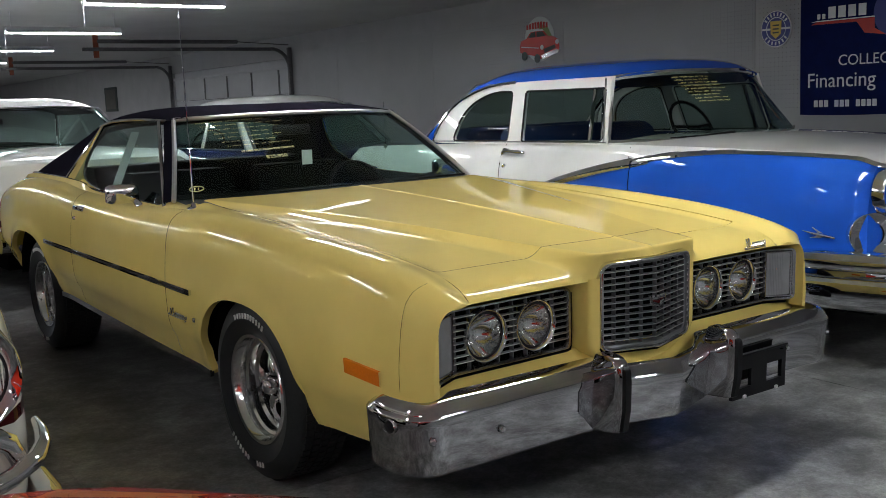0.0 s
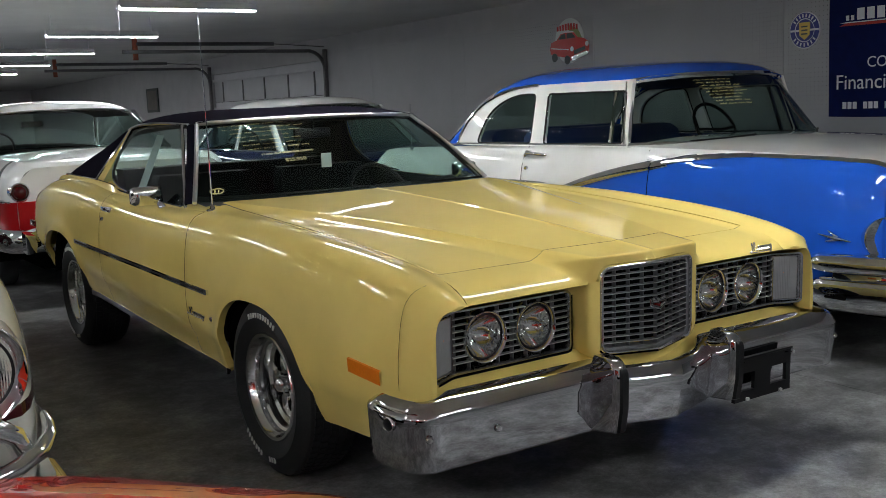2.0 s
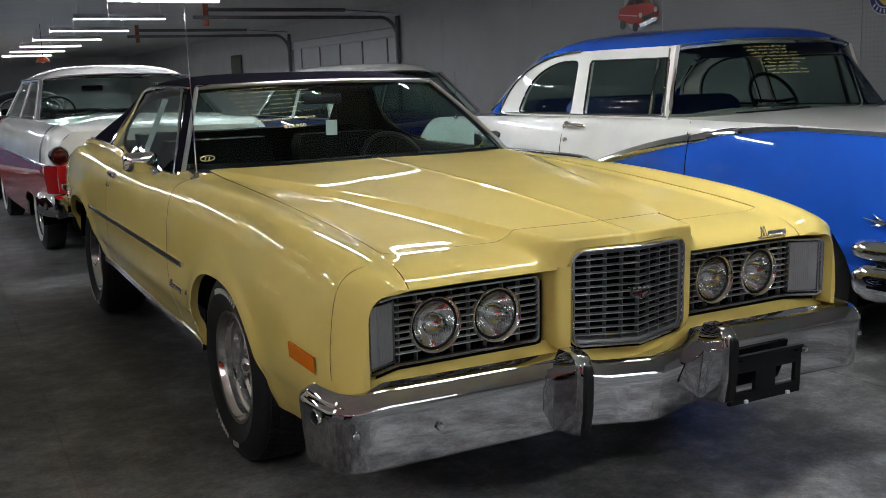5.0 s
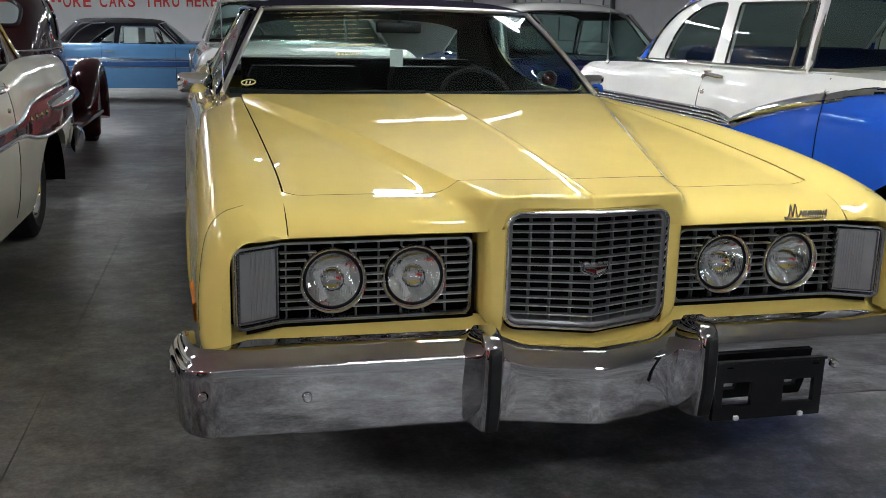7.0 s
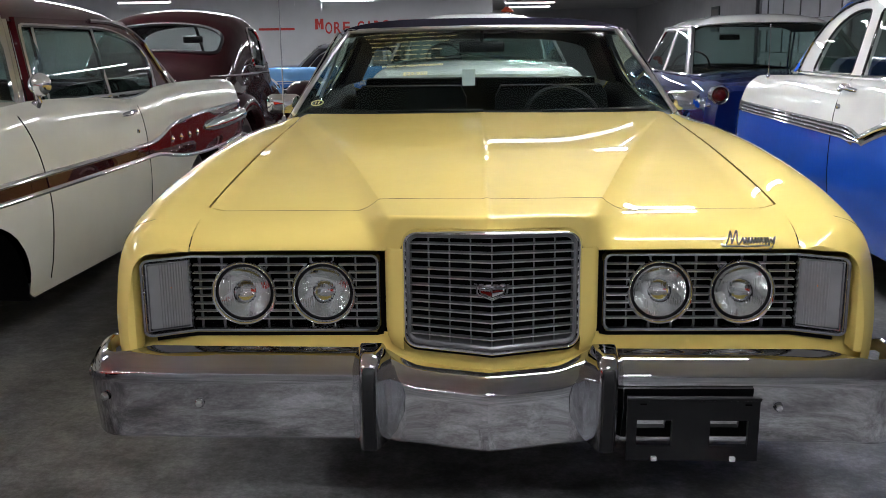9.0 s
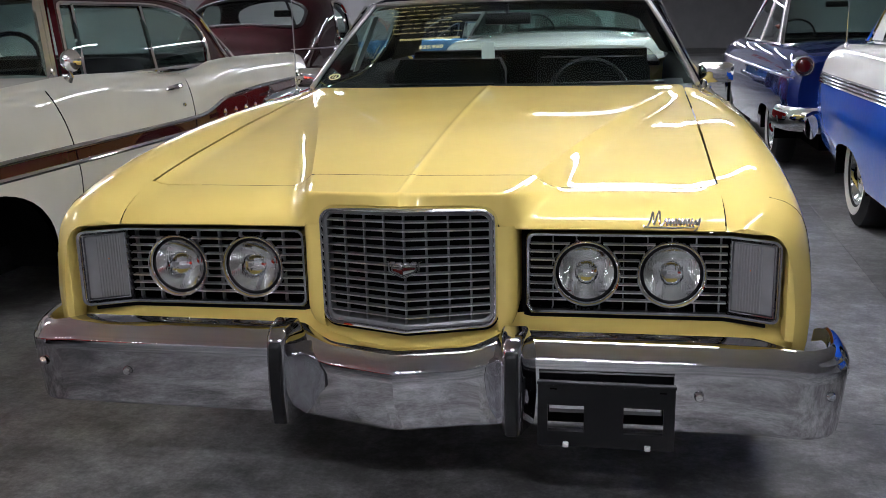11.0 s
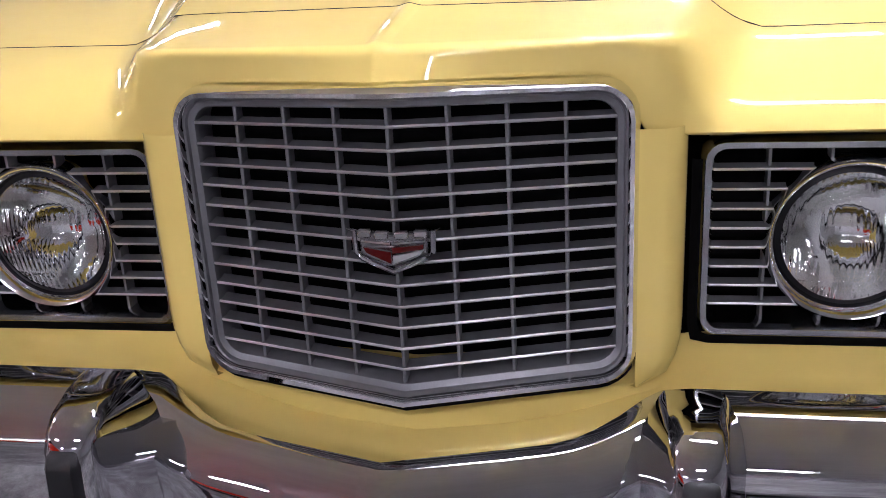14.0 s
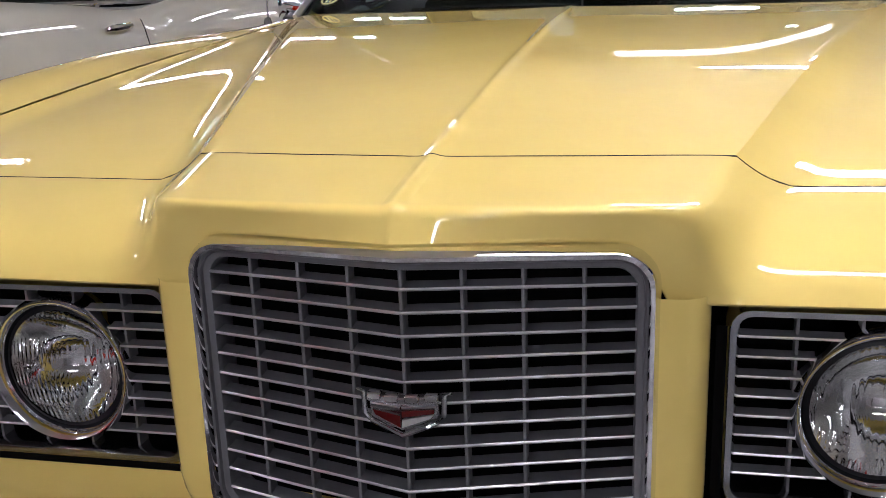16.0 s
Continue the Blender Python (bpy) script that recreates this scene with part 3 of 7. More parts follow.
HUB_F, HUB_R = 1.14, 4.04
WIDTH = pch([(0.035, 0.925), (0.045, 0.945), (0.065, 0.960), (0.11, 0.974), (0.25, 0.985), (0.9, 0.995), (2.0, 0.995), (3.4, 0.998), (4.3, 0.985), (4.7, 0.96), (4.95, 0.93), (5.1, 0.88), (5.18, 0.84)])
CREST = pch([(0.035, 0.812), (0.042, 0.830), (0.06, 0.845), (0.1, 0.860), (0.2, 0.884), (0.45, 0.918), (0.75, 0.939), (1.2, 0.955), (1.55, 0.957), (1.9, 0.948), (2.2, 0.938), (2.4, 0.935), (3.2, 0.945), (3.6, 0.970), (4.0, 0.972), (4.3, 0.957), (4.7, 0.895), (4.95, 0.835), (5.1, 0.765), (5.18, 0.70)])
PROFILE = pch([(0.0, 0.925), (0.10, 0.952), (0.195, 0.967), (0.215, 0.978), (0.33, 0.996), (0.50, 1.0), (0.70, 0.992), (0.82, 0.982), (0.90, 0.968), (0.955, 0.945), (0.985, 0.917), (1.0, 0.885)])
SILL = pch([(0.035, 0.38), (0.15, 0.345), (0.4, 0.318), (0.6, 0.305), (1.5, 0.287), (3.4, 0.325), (4.6, 0.36), (5.18, 0.42)])


def bottom(y):
    """Lower edge of the flank, with the wheel openings."""
    z = SILL(y)
    for hub, half, top in ((HUB_F, 0.418, 0.672), (HUB_R, 0.47, 0.655)):
        q = abs(y - hub) / half
        if q < 1:
            z = max(z, SILL(y) + (top - SILL(y)) * (1 - q**2.6) ** (1 / 2.2))
    return z


def flank_x(z, y):
    lo, hi = SILL(y), CREST(y)
    q = min(max((z - lo) / (hi - lo), 0), 1)
    flare = 0.0
    for hub, half, top in ((HUB_F, 0.418, 0.672), (HUB_R, 0.47, 0.655)):
        d = math.hypot((y - hub) / (half + 0.02), max(0, (z - 0.3)) / (top - 0.28))
        flare += 0.012 * math.exp(-(((d - 1.0) / 0.13) ** 2))
    return WIDTH(y) * PROFILE(q) + flare


def stations(y0, y1, step=0.04):
    n = max(2, int(round((y1 - y0) / step)))
    ys = lin(y0, y1, n)
    extra = []
    for hub, half in ((HUB_F, 0.418), (HUB_R, 0.47)):
        for q in (-0.999, -0.99, -0.975, -0.95, -0.92, 0.92, 0.95, 0.975, 0.99, 0.999):
            if y0 < hub + half * q < y1:
                extra.append(hub + half * q)
    return sorted(ys + extra)


def flank(y0, y1, side, nz=26):
    rows = []
    for y in stations(y0, y1):
        lo, hi = bottom(y), CREST(y)
        row = []
        for k in range(nz + 1):
            q = k / nz
            z = lo + (hi - lo) * (1 - (1 - q) ** 1.5)
            row.append((side * flank_x(z, y), y, z))
        # folded-in lower lip
        row.insert(0, (side * (flank_x(lo, y) - 0.03), y, lo + 0.004))
        rows.append(row)
    return rows


SHUT = pch([(0.10, 0.762), (0.3, 0.757), (1.0, 0.765), (1.9, 0.775)])
RIDGE = pch([(0.0, 0.230), (0.046, 0.242), (0.26, 0.2987), (0.8, 0.44), (1.9, 0.76)])
CENTRE = pch([(0.0, 0.890), (0.022, 0.8935), (0.08, 0.899), (0.2, 0.909), (0.26, 0.913), (0.8, 0.950), (1.4, 0.976), (1.9, 0.990)])
DROP = pch([(0.0, 0.003), (0.046, 0.004), (0.26, 0.014), (0.8, 0.013), (1.9, 0.010)])
OUTER = pch([(0.06, 0.800), (0.13, 0.836), (0.20, 0.853), (0.27, 0.866), (0.8, 0.909), (1.4, 0.942), (1.9, 0.966)])


def smooth(q):
    q = min(max(q, 0), 1)
    return q * q * (3 - 2 * q)


def top_z(x, y):
    """Height of hood, header and wing top."""
    a = abs(x)
    r, zo, zc = RIDGE(y), OUTER(y), CENTRE(y)
    m = abs(x + 0.010 * max(0.0, 1 - a / r))
    zi = zc - DROP(y) * (m / max(r, 0.01)) ** 1.06
    q = 1 - (1 - min(max((a - r) / (0.057 + 0.012 * y), 0), 1)) ** 1.5
    zo += 0.004 * math.sin(math.pi * min(1, max(0, (a - r) / (0.76 - r + 0.01)))) * min(1, y)
    z = zi * (1 - q) + zo * q
    z += 0.0034 * math.exp(-((m / 0.009) ** 2)) * smooth((y - 0.02) / 0.08)
    s = SHUT(max(y, 0.1))
    if a > s - 0.05:
        xc = WIDTH(y) * 0.885
        t = smooth((a - s + 0.05) / (xc - s + 0.05))
        z = z * (1 - t) + CREST(y) * t + 0.006 * math.sin(math.pi * t)
    return z


def resample(points, n):
    """n + 1 points at even steps along a line of points."""
    pts = [Vector(p).to_3d() for p in points]
    run = [0.0]
    for a, b in zip(pts, pts[1:]):
        run.append(run[-1] + (b - a).length)
    out = []
    for k in range(n + 1):
        d = run[-1] * k / n
        i = max(j for j in range(len(run) - 1) if run[j] <= d + 1e-9)
        out.append(pts[i].lerp(pts[i + 1], (d - run[i]) / max(run[i + 1] - run[i], 1e-9)))
    return out


# hood and header panel
HOOD_FRONT = pch([(0.0, 0.190), (0.15, 0.222), (0.285, 0.254), (0.33, 0.259), (0.3556, 0.262), (0.5, 0.264), (0.77, 0.268)])
HOOD_REAR = pch([(0.0, 1.83), (0.3, 1.842), (0.55, 1.872), (0.775, 1.93)])


def across(n=64):
    xs = set(lin(-1, 1, n)) | {0.004, -0.004, 0.008, -0.008, 0.012, -0.012, 0.018, -0.018, 0.4, -0.4, 0.415, -0.415, 0.43, -0.43}
    return sorted(xs)


def spread(u, ridge, edge):
    """Distance from the middle of a column of the hood, so that one column runs along the ridge."""
    a = abs(u)
    return ridge * a / 0.4 if a < 0.4 else ridge + (edge - ridge) * (a - 0.4) / 0.6


rows = []
for k in range(49):
    row = []
    for u in across(72):
        y0, y1 = HOOD_FRONT(spread(u, 0.2987, 0.757)) + 0.0004, HOOD_REAR(spread(u, 0.70, 0.775))
        y = y0 + (y1 - y0) * (k / 48)
        x = spread(u, min(RIDGE(y), 0.70), SHUT(y) - 0.002) * (1 if u > 0 else -1) - 0.010 * max(0.0, 1 - abs(u) / 0.4)
        row.append((x, y, top_z(x, y) + 0.0005))
    rows.append(row)
part("hood", grid(rows), YELLOW, coupe, sharp=30)
part("hood_gap", grid([[(u * 0.76, HOOD_FRONT(abs(u) * 0.76) + d, top_z(u * 0.76, HOOD_FRONT(abs(u) * 0.76)) - 0.006) for u in across()] for d in (-0.012, 0.012)]), BLACK_RUB, coupe)
LIP_Y = pch([(0.0, 0.004), (0.2, 0.056), (0.226, 0.062), (0.26, 0.066), (0.5, 0.068), (0.77, 0.066)])
LIP_Z = pch([(0.0, 0.866), (0.19, 0.860), (0.205, 0.853), (0.217, 0.835), (0.226, 0.806), (0.27, 0.801), (0.5, 0.802), (0.77, 0.801)])


def header_column(u, n=26):
    """Points of the header panel from the hood's edge over the nose fold to the lip above grille and lamps."""
    side = 1 if u > 0 else -1
    x0, x1, x2 = spread(u, 0.2987, 0.762), spread(u, 0.242, 0.762), spread(u, 0.230, 0.762)
    y0 = HOOD_FRONT(x0) - 0.001
    shift = 0.010 * max(0.0, 1 - abs(u) / 0.4)
    start = Vector((x0, y0, top_z(side * x0 - shift, y0)))
    nose = Vector((x1, 0.022 + 0.1 * x1, 0.8935 - 0.002 * x1 / 0.242 + 0.0034 * math.exp(-((x1 / 0.009) ** 2))))
    q = smooth((abs(u) - 0.4) / 0.085)
    bend = nose.lerp(Vector((x1, 0.100, 0.848)), q)
    lip = Vector((x2, LIP_Y(x2), LIP_Z(x2)))
    a, b = bend.lerp(start, 0.07 + 0.85 * q), bend.lerp(lip, 0.28 + 0.64 * q)
    out = []
    for k in range(n + 1):
        t = k / n
        if t < 0.35:
            p = start.lerp(a, t / 0.35)
        elif t < 0.7:
            w = (t - 0.35) / 0.35
            p = a.lerp(bend, w).lerp(bend.lerp(b, w), w)
        else:
            p = b.lerp(lip, (t - 0.7) / 0.3)
        out.append(p)
    out += [lip + Vector((0, 0.003, -0.003)), lip + Vector((0, 0.012, -0.004)), lip + Vector((0, 0.035, -0.003))]
    return [(side * p.x - shift, p.y, p.z) for p in out]


def header_edge(y):
    """Height of the header panel where it meets the wing."""
    pts = sorted((p[1], p[2]) for p in header_column(1.0)[:27])
    return float(np.interp(y, [p[0] for p in pts], [p[1] for p in pts]))


part("header_panel", grid([header_column(u) for u in across(110)]), YELLOW, coupe, sharp=50)

# wings, doors and rear quarters
DOOR0, DOOR1 = 1.875, 3.165
for side in (-1, 1):
    rows = flank(0.035, DOOR0 - 0.003, side)
    # run over the crest onto the wing top
    for row in rows:
        y = row[0][1]
        xc = WIDTH(y) * 0.885
        s = SHUT(max(y, 0.1)) + 0.003
        for k in range(1, 9):
            t = k / 8
            a = xc + (s - xc) * t
            inner = header_edge(y + 0.025 * (1 - smooth((y - 0.035) / 0.12))) if y < HOOD_FRONT(0.76) else top_z(s, y)
            back = 0.025 * t * (1 - smooth((y - 0.035) / 0.12))
            row.append((side * a, y + back, CREST(y) + (inner - CREST(y)) * smooth(t) + 0.004 * math.sin(math.pi * t)))
    # front face of the wing, round the lamp opening
    inner = resample([(0.903, 0.545), (0.903, 0.735), (0.899, 0.768), (0.886, 0.792), (0.862, 0.799), (0.762, 0.801)], 40)
    edge = resample([(abs(p[0]), p[2], p[1]) for p in rows[0][1:] if p[2] > 0.54], 40)
    face = [[(side * p[0], p[2], p[1]) for p in edge]]
    for w, dy in ((0.5, -0.002), (0.92, 0.0), (1.0, 0.005), (1.0, 0.06)):
        face.append([(side * (e[0] + (i[0] - e[0]) * w), e[2] + dy, e[1] + (i[1] - e[1]) * w) for e, i in zip(edge, inner)])
    part("wing_face", grid(face), YELLOW, coupe, sharp=50)
    wing = part("front_wing", grid(rows), YELLOW, coupe, sharp=35)
    # seam of the front cap
    seam = []
    for k in range(30):
        z = 0.56 + (CREST(0.135) - 0.56) * k / 29
        seam.append((side * (flank_x(z, 0.135) + 0.0006), 0.135, z))
    part("cap_seam", tube(seam, 0.0006, 5), VOID, wing)
    part("door", grid(flank(DOOR0 + 0.002, DOOR1 - 0.003, side)), YELLOW, coupe, sharp=35)
    part("rear_quarter", grid(flank(DOOR1 + 0.002, 5.18, side)), YELLOW, coupe, sharp=35)

# pillars beside the grille
for side in (-1, 1):
    rows = []
    for z in lin(0.535, 0.808, 14):
        t = min(1.0, max(0.0, (0.605 - z) / 0.07))
        cut = 0.040 * (1 - math.sqrt(max(0.0, 1 - t * t)))
        rows.append([(side * 0.2235, 0.053 + cut * 0.4, z), (side * (0.248 - cut * 0.6), 0.054 + cut * 0.4, z), (side * (0.259 - cut), 0.059 + cut * 0.4, z), (side * (0.267 - cut), 0.069, z), (side * (0.270 - cut), 0.085, z), (side * (0.271 - cut), 0.19, z)])
    part("grille_pillar", grid(rows), YELLOW, coupe, sharp=60)

# apron between lamps and bumper
AP_Y = pch([(0.0, 0.012), (0.12, 0.036), (0.22, 0.058), (0.30, 0.066), (0.34, 0.068), (0.75, 0.070), (0.9, 0.085), (0.96, 0.115)])
AP_B = pch([(0.0, 0.05), (0.22, 0.09), (0.29, 0.12), (0.95, 0.13)])
rows = []
for u in lin(-0.95, 0.95, 60):
    a = abs(u)
    y0, y1 = AP_Y(a), max(AP_B(a), AP_Y(a) + 0.03)
    drop = 0.045 * math.exp(-((a / 0.24) ** 4))
    rows.append([(u, y0 + 0.012, 0.43), (u, y0, 0.518 - drop), (u, y0 + 0.006, 0.530 - drop), (u, y0 + 0.03, 0.538 - drop), (u, y1, 0.552 - drop * 0.5), (u, y1 + 0.02, 0.566)])
part("apron", grid(rows), YELLOW, coupe, sharp=50)

# dark inner structure behind grille, lamps and gaps, near-black to paint in the shade there
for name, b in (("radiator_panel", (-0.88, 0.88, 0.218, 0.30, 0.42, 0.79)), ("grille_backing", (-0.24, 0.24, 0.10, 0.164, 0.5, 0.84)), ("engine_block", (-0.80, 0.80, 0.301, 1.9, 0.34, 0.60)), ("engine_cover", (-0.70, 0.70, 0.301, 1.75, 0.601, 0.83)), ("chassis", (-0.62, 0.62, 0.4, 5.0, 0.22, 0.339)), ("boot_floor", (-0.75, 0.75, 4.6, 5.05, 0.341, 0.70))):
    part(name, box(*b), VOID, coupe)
for side in (-1, 1):
    for hub in (HUB_F, HUB_R):
        rows = []
        for a in lin(0.12, math.pi - 0.12, 20):
            rows.append([(side * xx, hub + 0.47 * math.cos(a), 0.28 + 0.44 * math.sin(a)) for xx in (0.60, 0.925)])
        well = grid(rows)
        join(well, grid([[(side * 0.60, hub - 0.46, 0.34), (side * 0.60, hub + 0.46, 0.34)], [(side * 0.60, hub - 0.47, 0.72), (side * 0.60, hub + 0.47, 0.72)]]))
        part("wheel_well", well, VOID, coupe)
    # bright sill moulding and rubbing strip
    pts = [(side * (flank_x(SILL(y) + 0.012, y) + 0.004), y, SILL(y) + 0.012) for y in lin(HUB_F + 0.425, HUB_R - 0.48, 30)]
    part("sill_moulding", sweep(pts, [(-0.008, -0.014), (0.006, -0.013), (0.010, 0.0), (0.006, 0.013), (-0.008, 0.014)]), CHROME, coupe)
    pts = [(side * (flank_x(0.642, y) + 0.003), y, 0.642) for y in lin(1.60, 3.64, 36)]
    strip = part("rubbing_strip", sweep(pts, [(-0.008, -0.012), (0.006, -0.009), (0.006, 0.009), (-0.008, 0.012)]), CHROME, coupe, "chrome rubbing strip with black insert")
    pts = [(side * (flank_x(0.642, y) + 0.0095), y, 0.642) for y in lin(1.64, 3.60, 36)]
    part("insert", sweep(pts, [(-0.003, -0.005), (0.002, -0.004), (0.002, 0.004), (-0.003, 0.005)]), BLACK_RUB, strip)
    # amber side marker
    yy = lin(0.226, 0.419, 8)
    rows = [[(side * (flank_x(z, y) + d), y, z) for z, d in ((0.556, 0.0), (0.558, 0.006), (0.604, 0.007), (0.606, 0.0))] for y in yy]
    mk = grid([[(x, y, z + (y - 0.32) * 0.03) for x, y, z in r] for r in rows])
    part("side_marker", mk, AMBER, coupe, "amber side marker lamp")
    # door handle
    hy = 3.06
    hx = flank_x(0.868, hy)
    hnd = part("door_handle", box(side * hx - 0.012, side * hx + 0.016, hy - 0.075, hy + 0.075, 0.858, 0.884, 0.006), CHROME, coupe, "chrome flush door handle")
    part("key_lock", lathe([(0, 0.012), (0.009, 0.011), (0.011, 0.0)], 12), CHROME, hnd).matrix_basis = pose(side * (flank_x(0.82, hy + 0.05)), hy + 0.05, 0.815) @ pose(0, 0, 0, 0, 0, 0 if side > 0 else 180)
    # model badge: bright flowing strokes
    bad = bmesh.new()
    for stroke in script_strokes(0.20, 0.034):
        tube([(side * (flank_x(0.52, 1.86 - u) + 0.004), 1.86 - u if side < 0 else 1.66 + u, 0.514 + v) for u, v in stroke], 0.0026, 6, bm=bad)
    part("badge", bad, CHROME, coupe, "small chrome script badge")
    part("badge_dot", lathe([(0, 0.008), (0.009, 0.006), (0.011, 0)], 12), CHROME, coupe).matrix_basis = pose(side * flank_x(0.53, 1.585), 1.585, 0.53) @ pose(0, 0, 0, 0, 0, 0 if side > 0 else 180)

# wheels stand on the floor below the raked body
for side in (-1, 1):
    add_wheel(coupe, side * 0.848, HUB_F, 0.330, 0.349, 0.225, 0.204, "magnum", side)
    add_wheel(coupe, side * 0.80, HUB_R, 0.262, 0.338, 0.25, 0.195, "magnum", side)


# grille: a shallow prow of bars in a chrome frame
def gy(x):
    return -0.004 + 0.262 * abs(x)


# the near-black backing sheet stands in for deep shade behind the bars
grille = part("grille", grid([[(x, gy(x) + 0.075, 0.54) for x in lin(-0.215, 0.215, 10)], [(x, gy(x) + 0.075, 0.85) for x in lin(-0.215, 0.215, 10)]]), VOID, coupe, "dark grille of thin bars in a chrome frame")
G0, G1, GX = 0.552, 0.857, 0.225
SAG, RISE = 0.006, 0.007


def prow_ring(inset, r, dy, n=6):
    """Rounded outline on the prow, set in from the frame's outer edge."""
    w, z0, z1 = GX - inset, G0 + inset, G1 - inset
    pts = []
    for cx, cz, a0 in ((w - r, z1 - r, 0), (-w + r, z1 - r, 90), (-w + r, z0 + r, 180), (w - r, z0 + r, 270)):
        for k in range(n + 1):
            a = radians(a0 + 90 * k / n)
            pts.append((cx + r * math.cos(a), cz + r * math.sin(a)))
        if a0 in (0, 180):
            pts.append((0.0, z1 if a0 == 0 else z0))
    mid = (z0 + z1) / 2
    return [(x, gy(x) + dy, z + (RISE if z > mid else -SAG) * (1 - abs(x) / w) * min(1, abs(z - mid) / (z1 - mid))) for x, z in pts]


part("grille_frame", grid([prow_ring(i, r, d) for i, r, d in ((0.002, 0.036, 0.060), (0.0, 0.037, 0.004), (0.0015, 0.036, -0.006), (0.005, 0.033, -0.011), (0.009, 0.030, -0.010), (0.0115, 0.028, -0.005), (0.0115, 0.028, 0.004))], close_u=True), FRAME_M, grille, "chrome grille surround", sharp=42)
part("inner_frame", grid([prow_ring(i, r, d) for i, r, d in ((0.0112, 0.028, -0.003), (0.0135, 0.026, -0.001), (0.0145, 0.025, 0.004), (0.0205, 0.021, 0.007), (0.0225, 0.019, 0.012), (0.0225, 0.019, 0.045))], close_u=True), GREY_M, grille, "grey inner grille frame", sharp=42)
# black strip along the frame's lower edge paints the shadow of its overhang
under = [p for p in prow_ring(0.0, 0.037, 0.0) if p[2] < G0 + 0.02]
under.sort(key=lambda p: p[0])
part("frame_shade", grid([[(x, y - 0.001, z + 0.002) for x, y, z in under], [(x, y + 0.004, z - 0.007) for x, y, z in under]]), VOID, grille, "black strip painting the shade under the grille frame")
NB = 13


def grille_bar(q):
    """One bar: a satin blade with a bright front edge, the same mesh for both."""
    rows = []
    for x in lin(-(GX - 0.021), GX - 0.021, 2):
        f = 1 - abs(x) / GX
        z = (G0 + 0.012 - SAG * f) * (1 - q) + (G1 - 0.010 + RISE * f) * q
        y = gy(x) + 0.006
        rows.append([(x, y + 0.0012, z - 0.0016), (x, y, z), (x, y + 0.0012, z + 0.0016), (x, y + 0.0195, z + 0.0026), (x, y + 0.0205, z), (x, y + 0.0195, z - 0.0026)])
    ob = part("grille_bar", loft_closed(rows), GREY_M, grille, sharp=25)
    ob.data.materials.append(BRIGHT)
    for f in ob.data.polygons:
        if abs(f.normal.y) > 0.6 and f.center.y < gy(f.center.x) + 0.012:
            f.material_index = 1
    return ob


for k in range(NB):
    grille_bar(0.01 + 0.0744 * k)
for k in range(-3, 4):
    x = k * 0.0525
    y = gy(x)
    f = 1 - abs(x) / GX
    part("grille_divider", box(x - 0.0017, x + 0.0017, y + 0.0085, y + 0.026, G0 + 0.012 - SAG * f, G1 - 0.012, 0.0006, segs=1), GREY_M, grille)


# shield emblem: plain shapes
def shield(w, top, low, y):
    """Outline of the shield on the prow."""
    return [(x, gy(x) + y, z) for x, z in ((-w, top), (-w * 0.5, top), (0, top), (w * 0.5, top), (w, top), (w * 0.97, low + 0.34 * (top - low)), (w * 0.5, low + 0.13 * (top - low)), (0, low), (-w * 0.5, low + 0.13 * (top - low)), (-w * 0.97, low + 0.34 * (top - low)))]


em = part("emblem", loft_closed([shield(0.0325, 0.7275, 0.6965, 0.002), shield(0.0325, 0.7275, 0.6965, -0.005), shield(0.031, 0.726, 0.698, -0.0065)]), DULL, grille, "chrome shield emblem with red and silver field", sharp=30)
rim = [(-0.0445, 0.7300), (-0.0375, 0.7285), (-0.0368, 0.7075), (-0.030, 0.7015), (0.0, 0.6915), (0.030, 0.7015), (0.0368, 0.7075), (0.0375, 0.7285), (0.0445, 0.7300)]
part("emblem_rim", tube([(x, gy(x) - 0.006, z) for x, z in rim], [0.0014] + [0.0027] * 7 + [0.0014], 8), CHROME, em)
crown = bmesh.new()
for x0, x1 in ((-0.033, -0.020), (-0.016, -0.003), (0.003, 0.016), (0.020, 0.033)):
    xm = (x0 + x1) / 2
    box(x0, x1, gy(xm) - 0.010, gy(xm) - 0.002, 0.7235, 0.7305, 0.0012, bm=crown, segs=1)
part("emblem_crown", crown, CHROME, em)
for x0, x1 in ((-0.030, -0.0005), (0.0005, 0.030)):
    part("emblem_bar", tube([(x, gy(x) - 0.0075, 0.7190) for x in (x0, x1)], 0.0016, 6), CHROME, em)
for name, mat, pts in (("emblem_red", RED_LENS, ((-0.0285, 0.7135), (-0.0008, 0.7115), (-0.0008, 0.7000), (-0.0255, 0.7085))), ("emblem_silver", BRIGHT, ((0.0285, 0.7110), (0.0008, 0.7075), (0.0008, 0.7000), (0.0255, 0.7075))), ("emblem_red_bar", RED_LENS, ((0.0008, 0.7160), (0.0285, 0.7160), (0.0285, 0.7120), (0.0008, 0.7100)))):
    part(name, loft_closed([[(x, gy(x) + d, z) for x, z in pts] for d in (-0.005, -0.0085)]), mat, em, sharp=30)


# lamp bezels
KINK = 0.777


def by(x):
    """Depth of the lamp bezel; its outer end stands forward."""
    a = abs(x)
    return 0.127 if a < KINK else 0.127 - 0.060 * (a - KINK) / 0.119


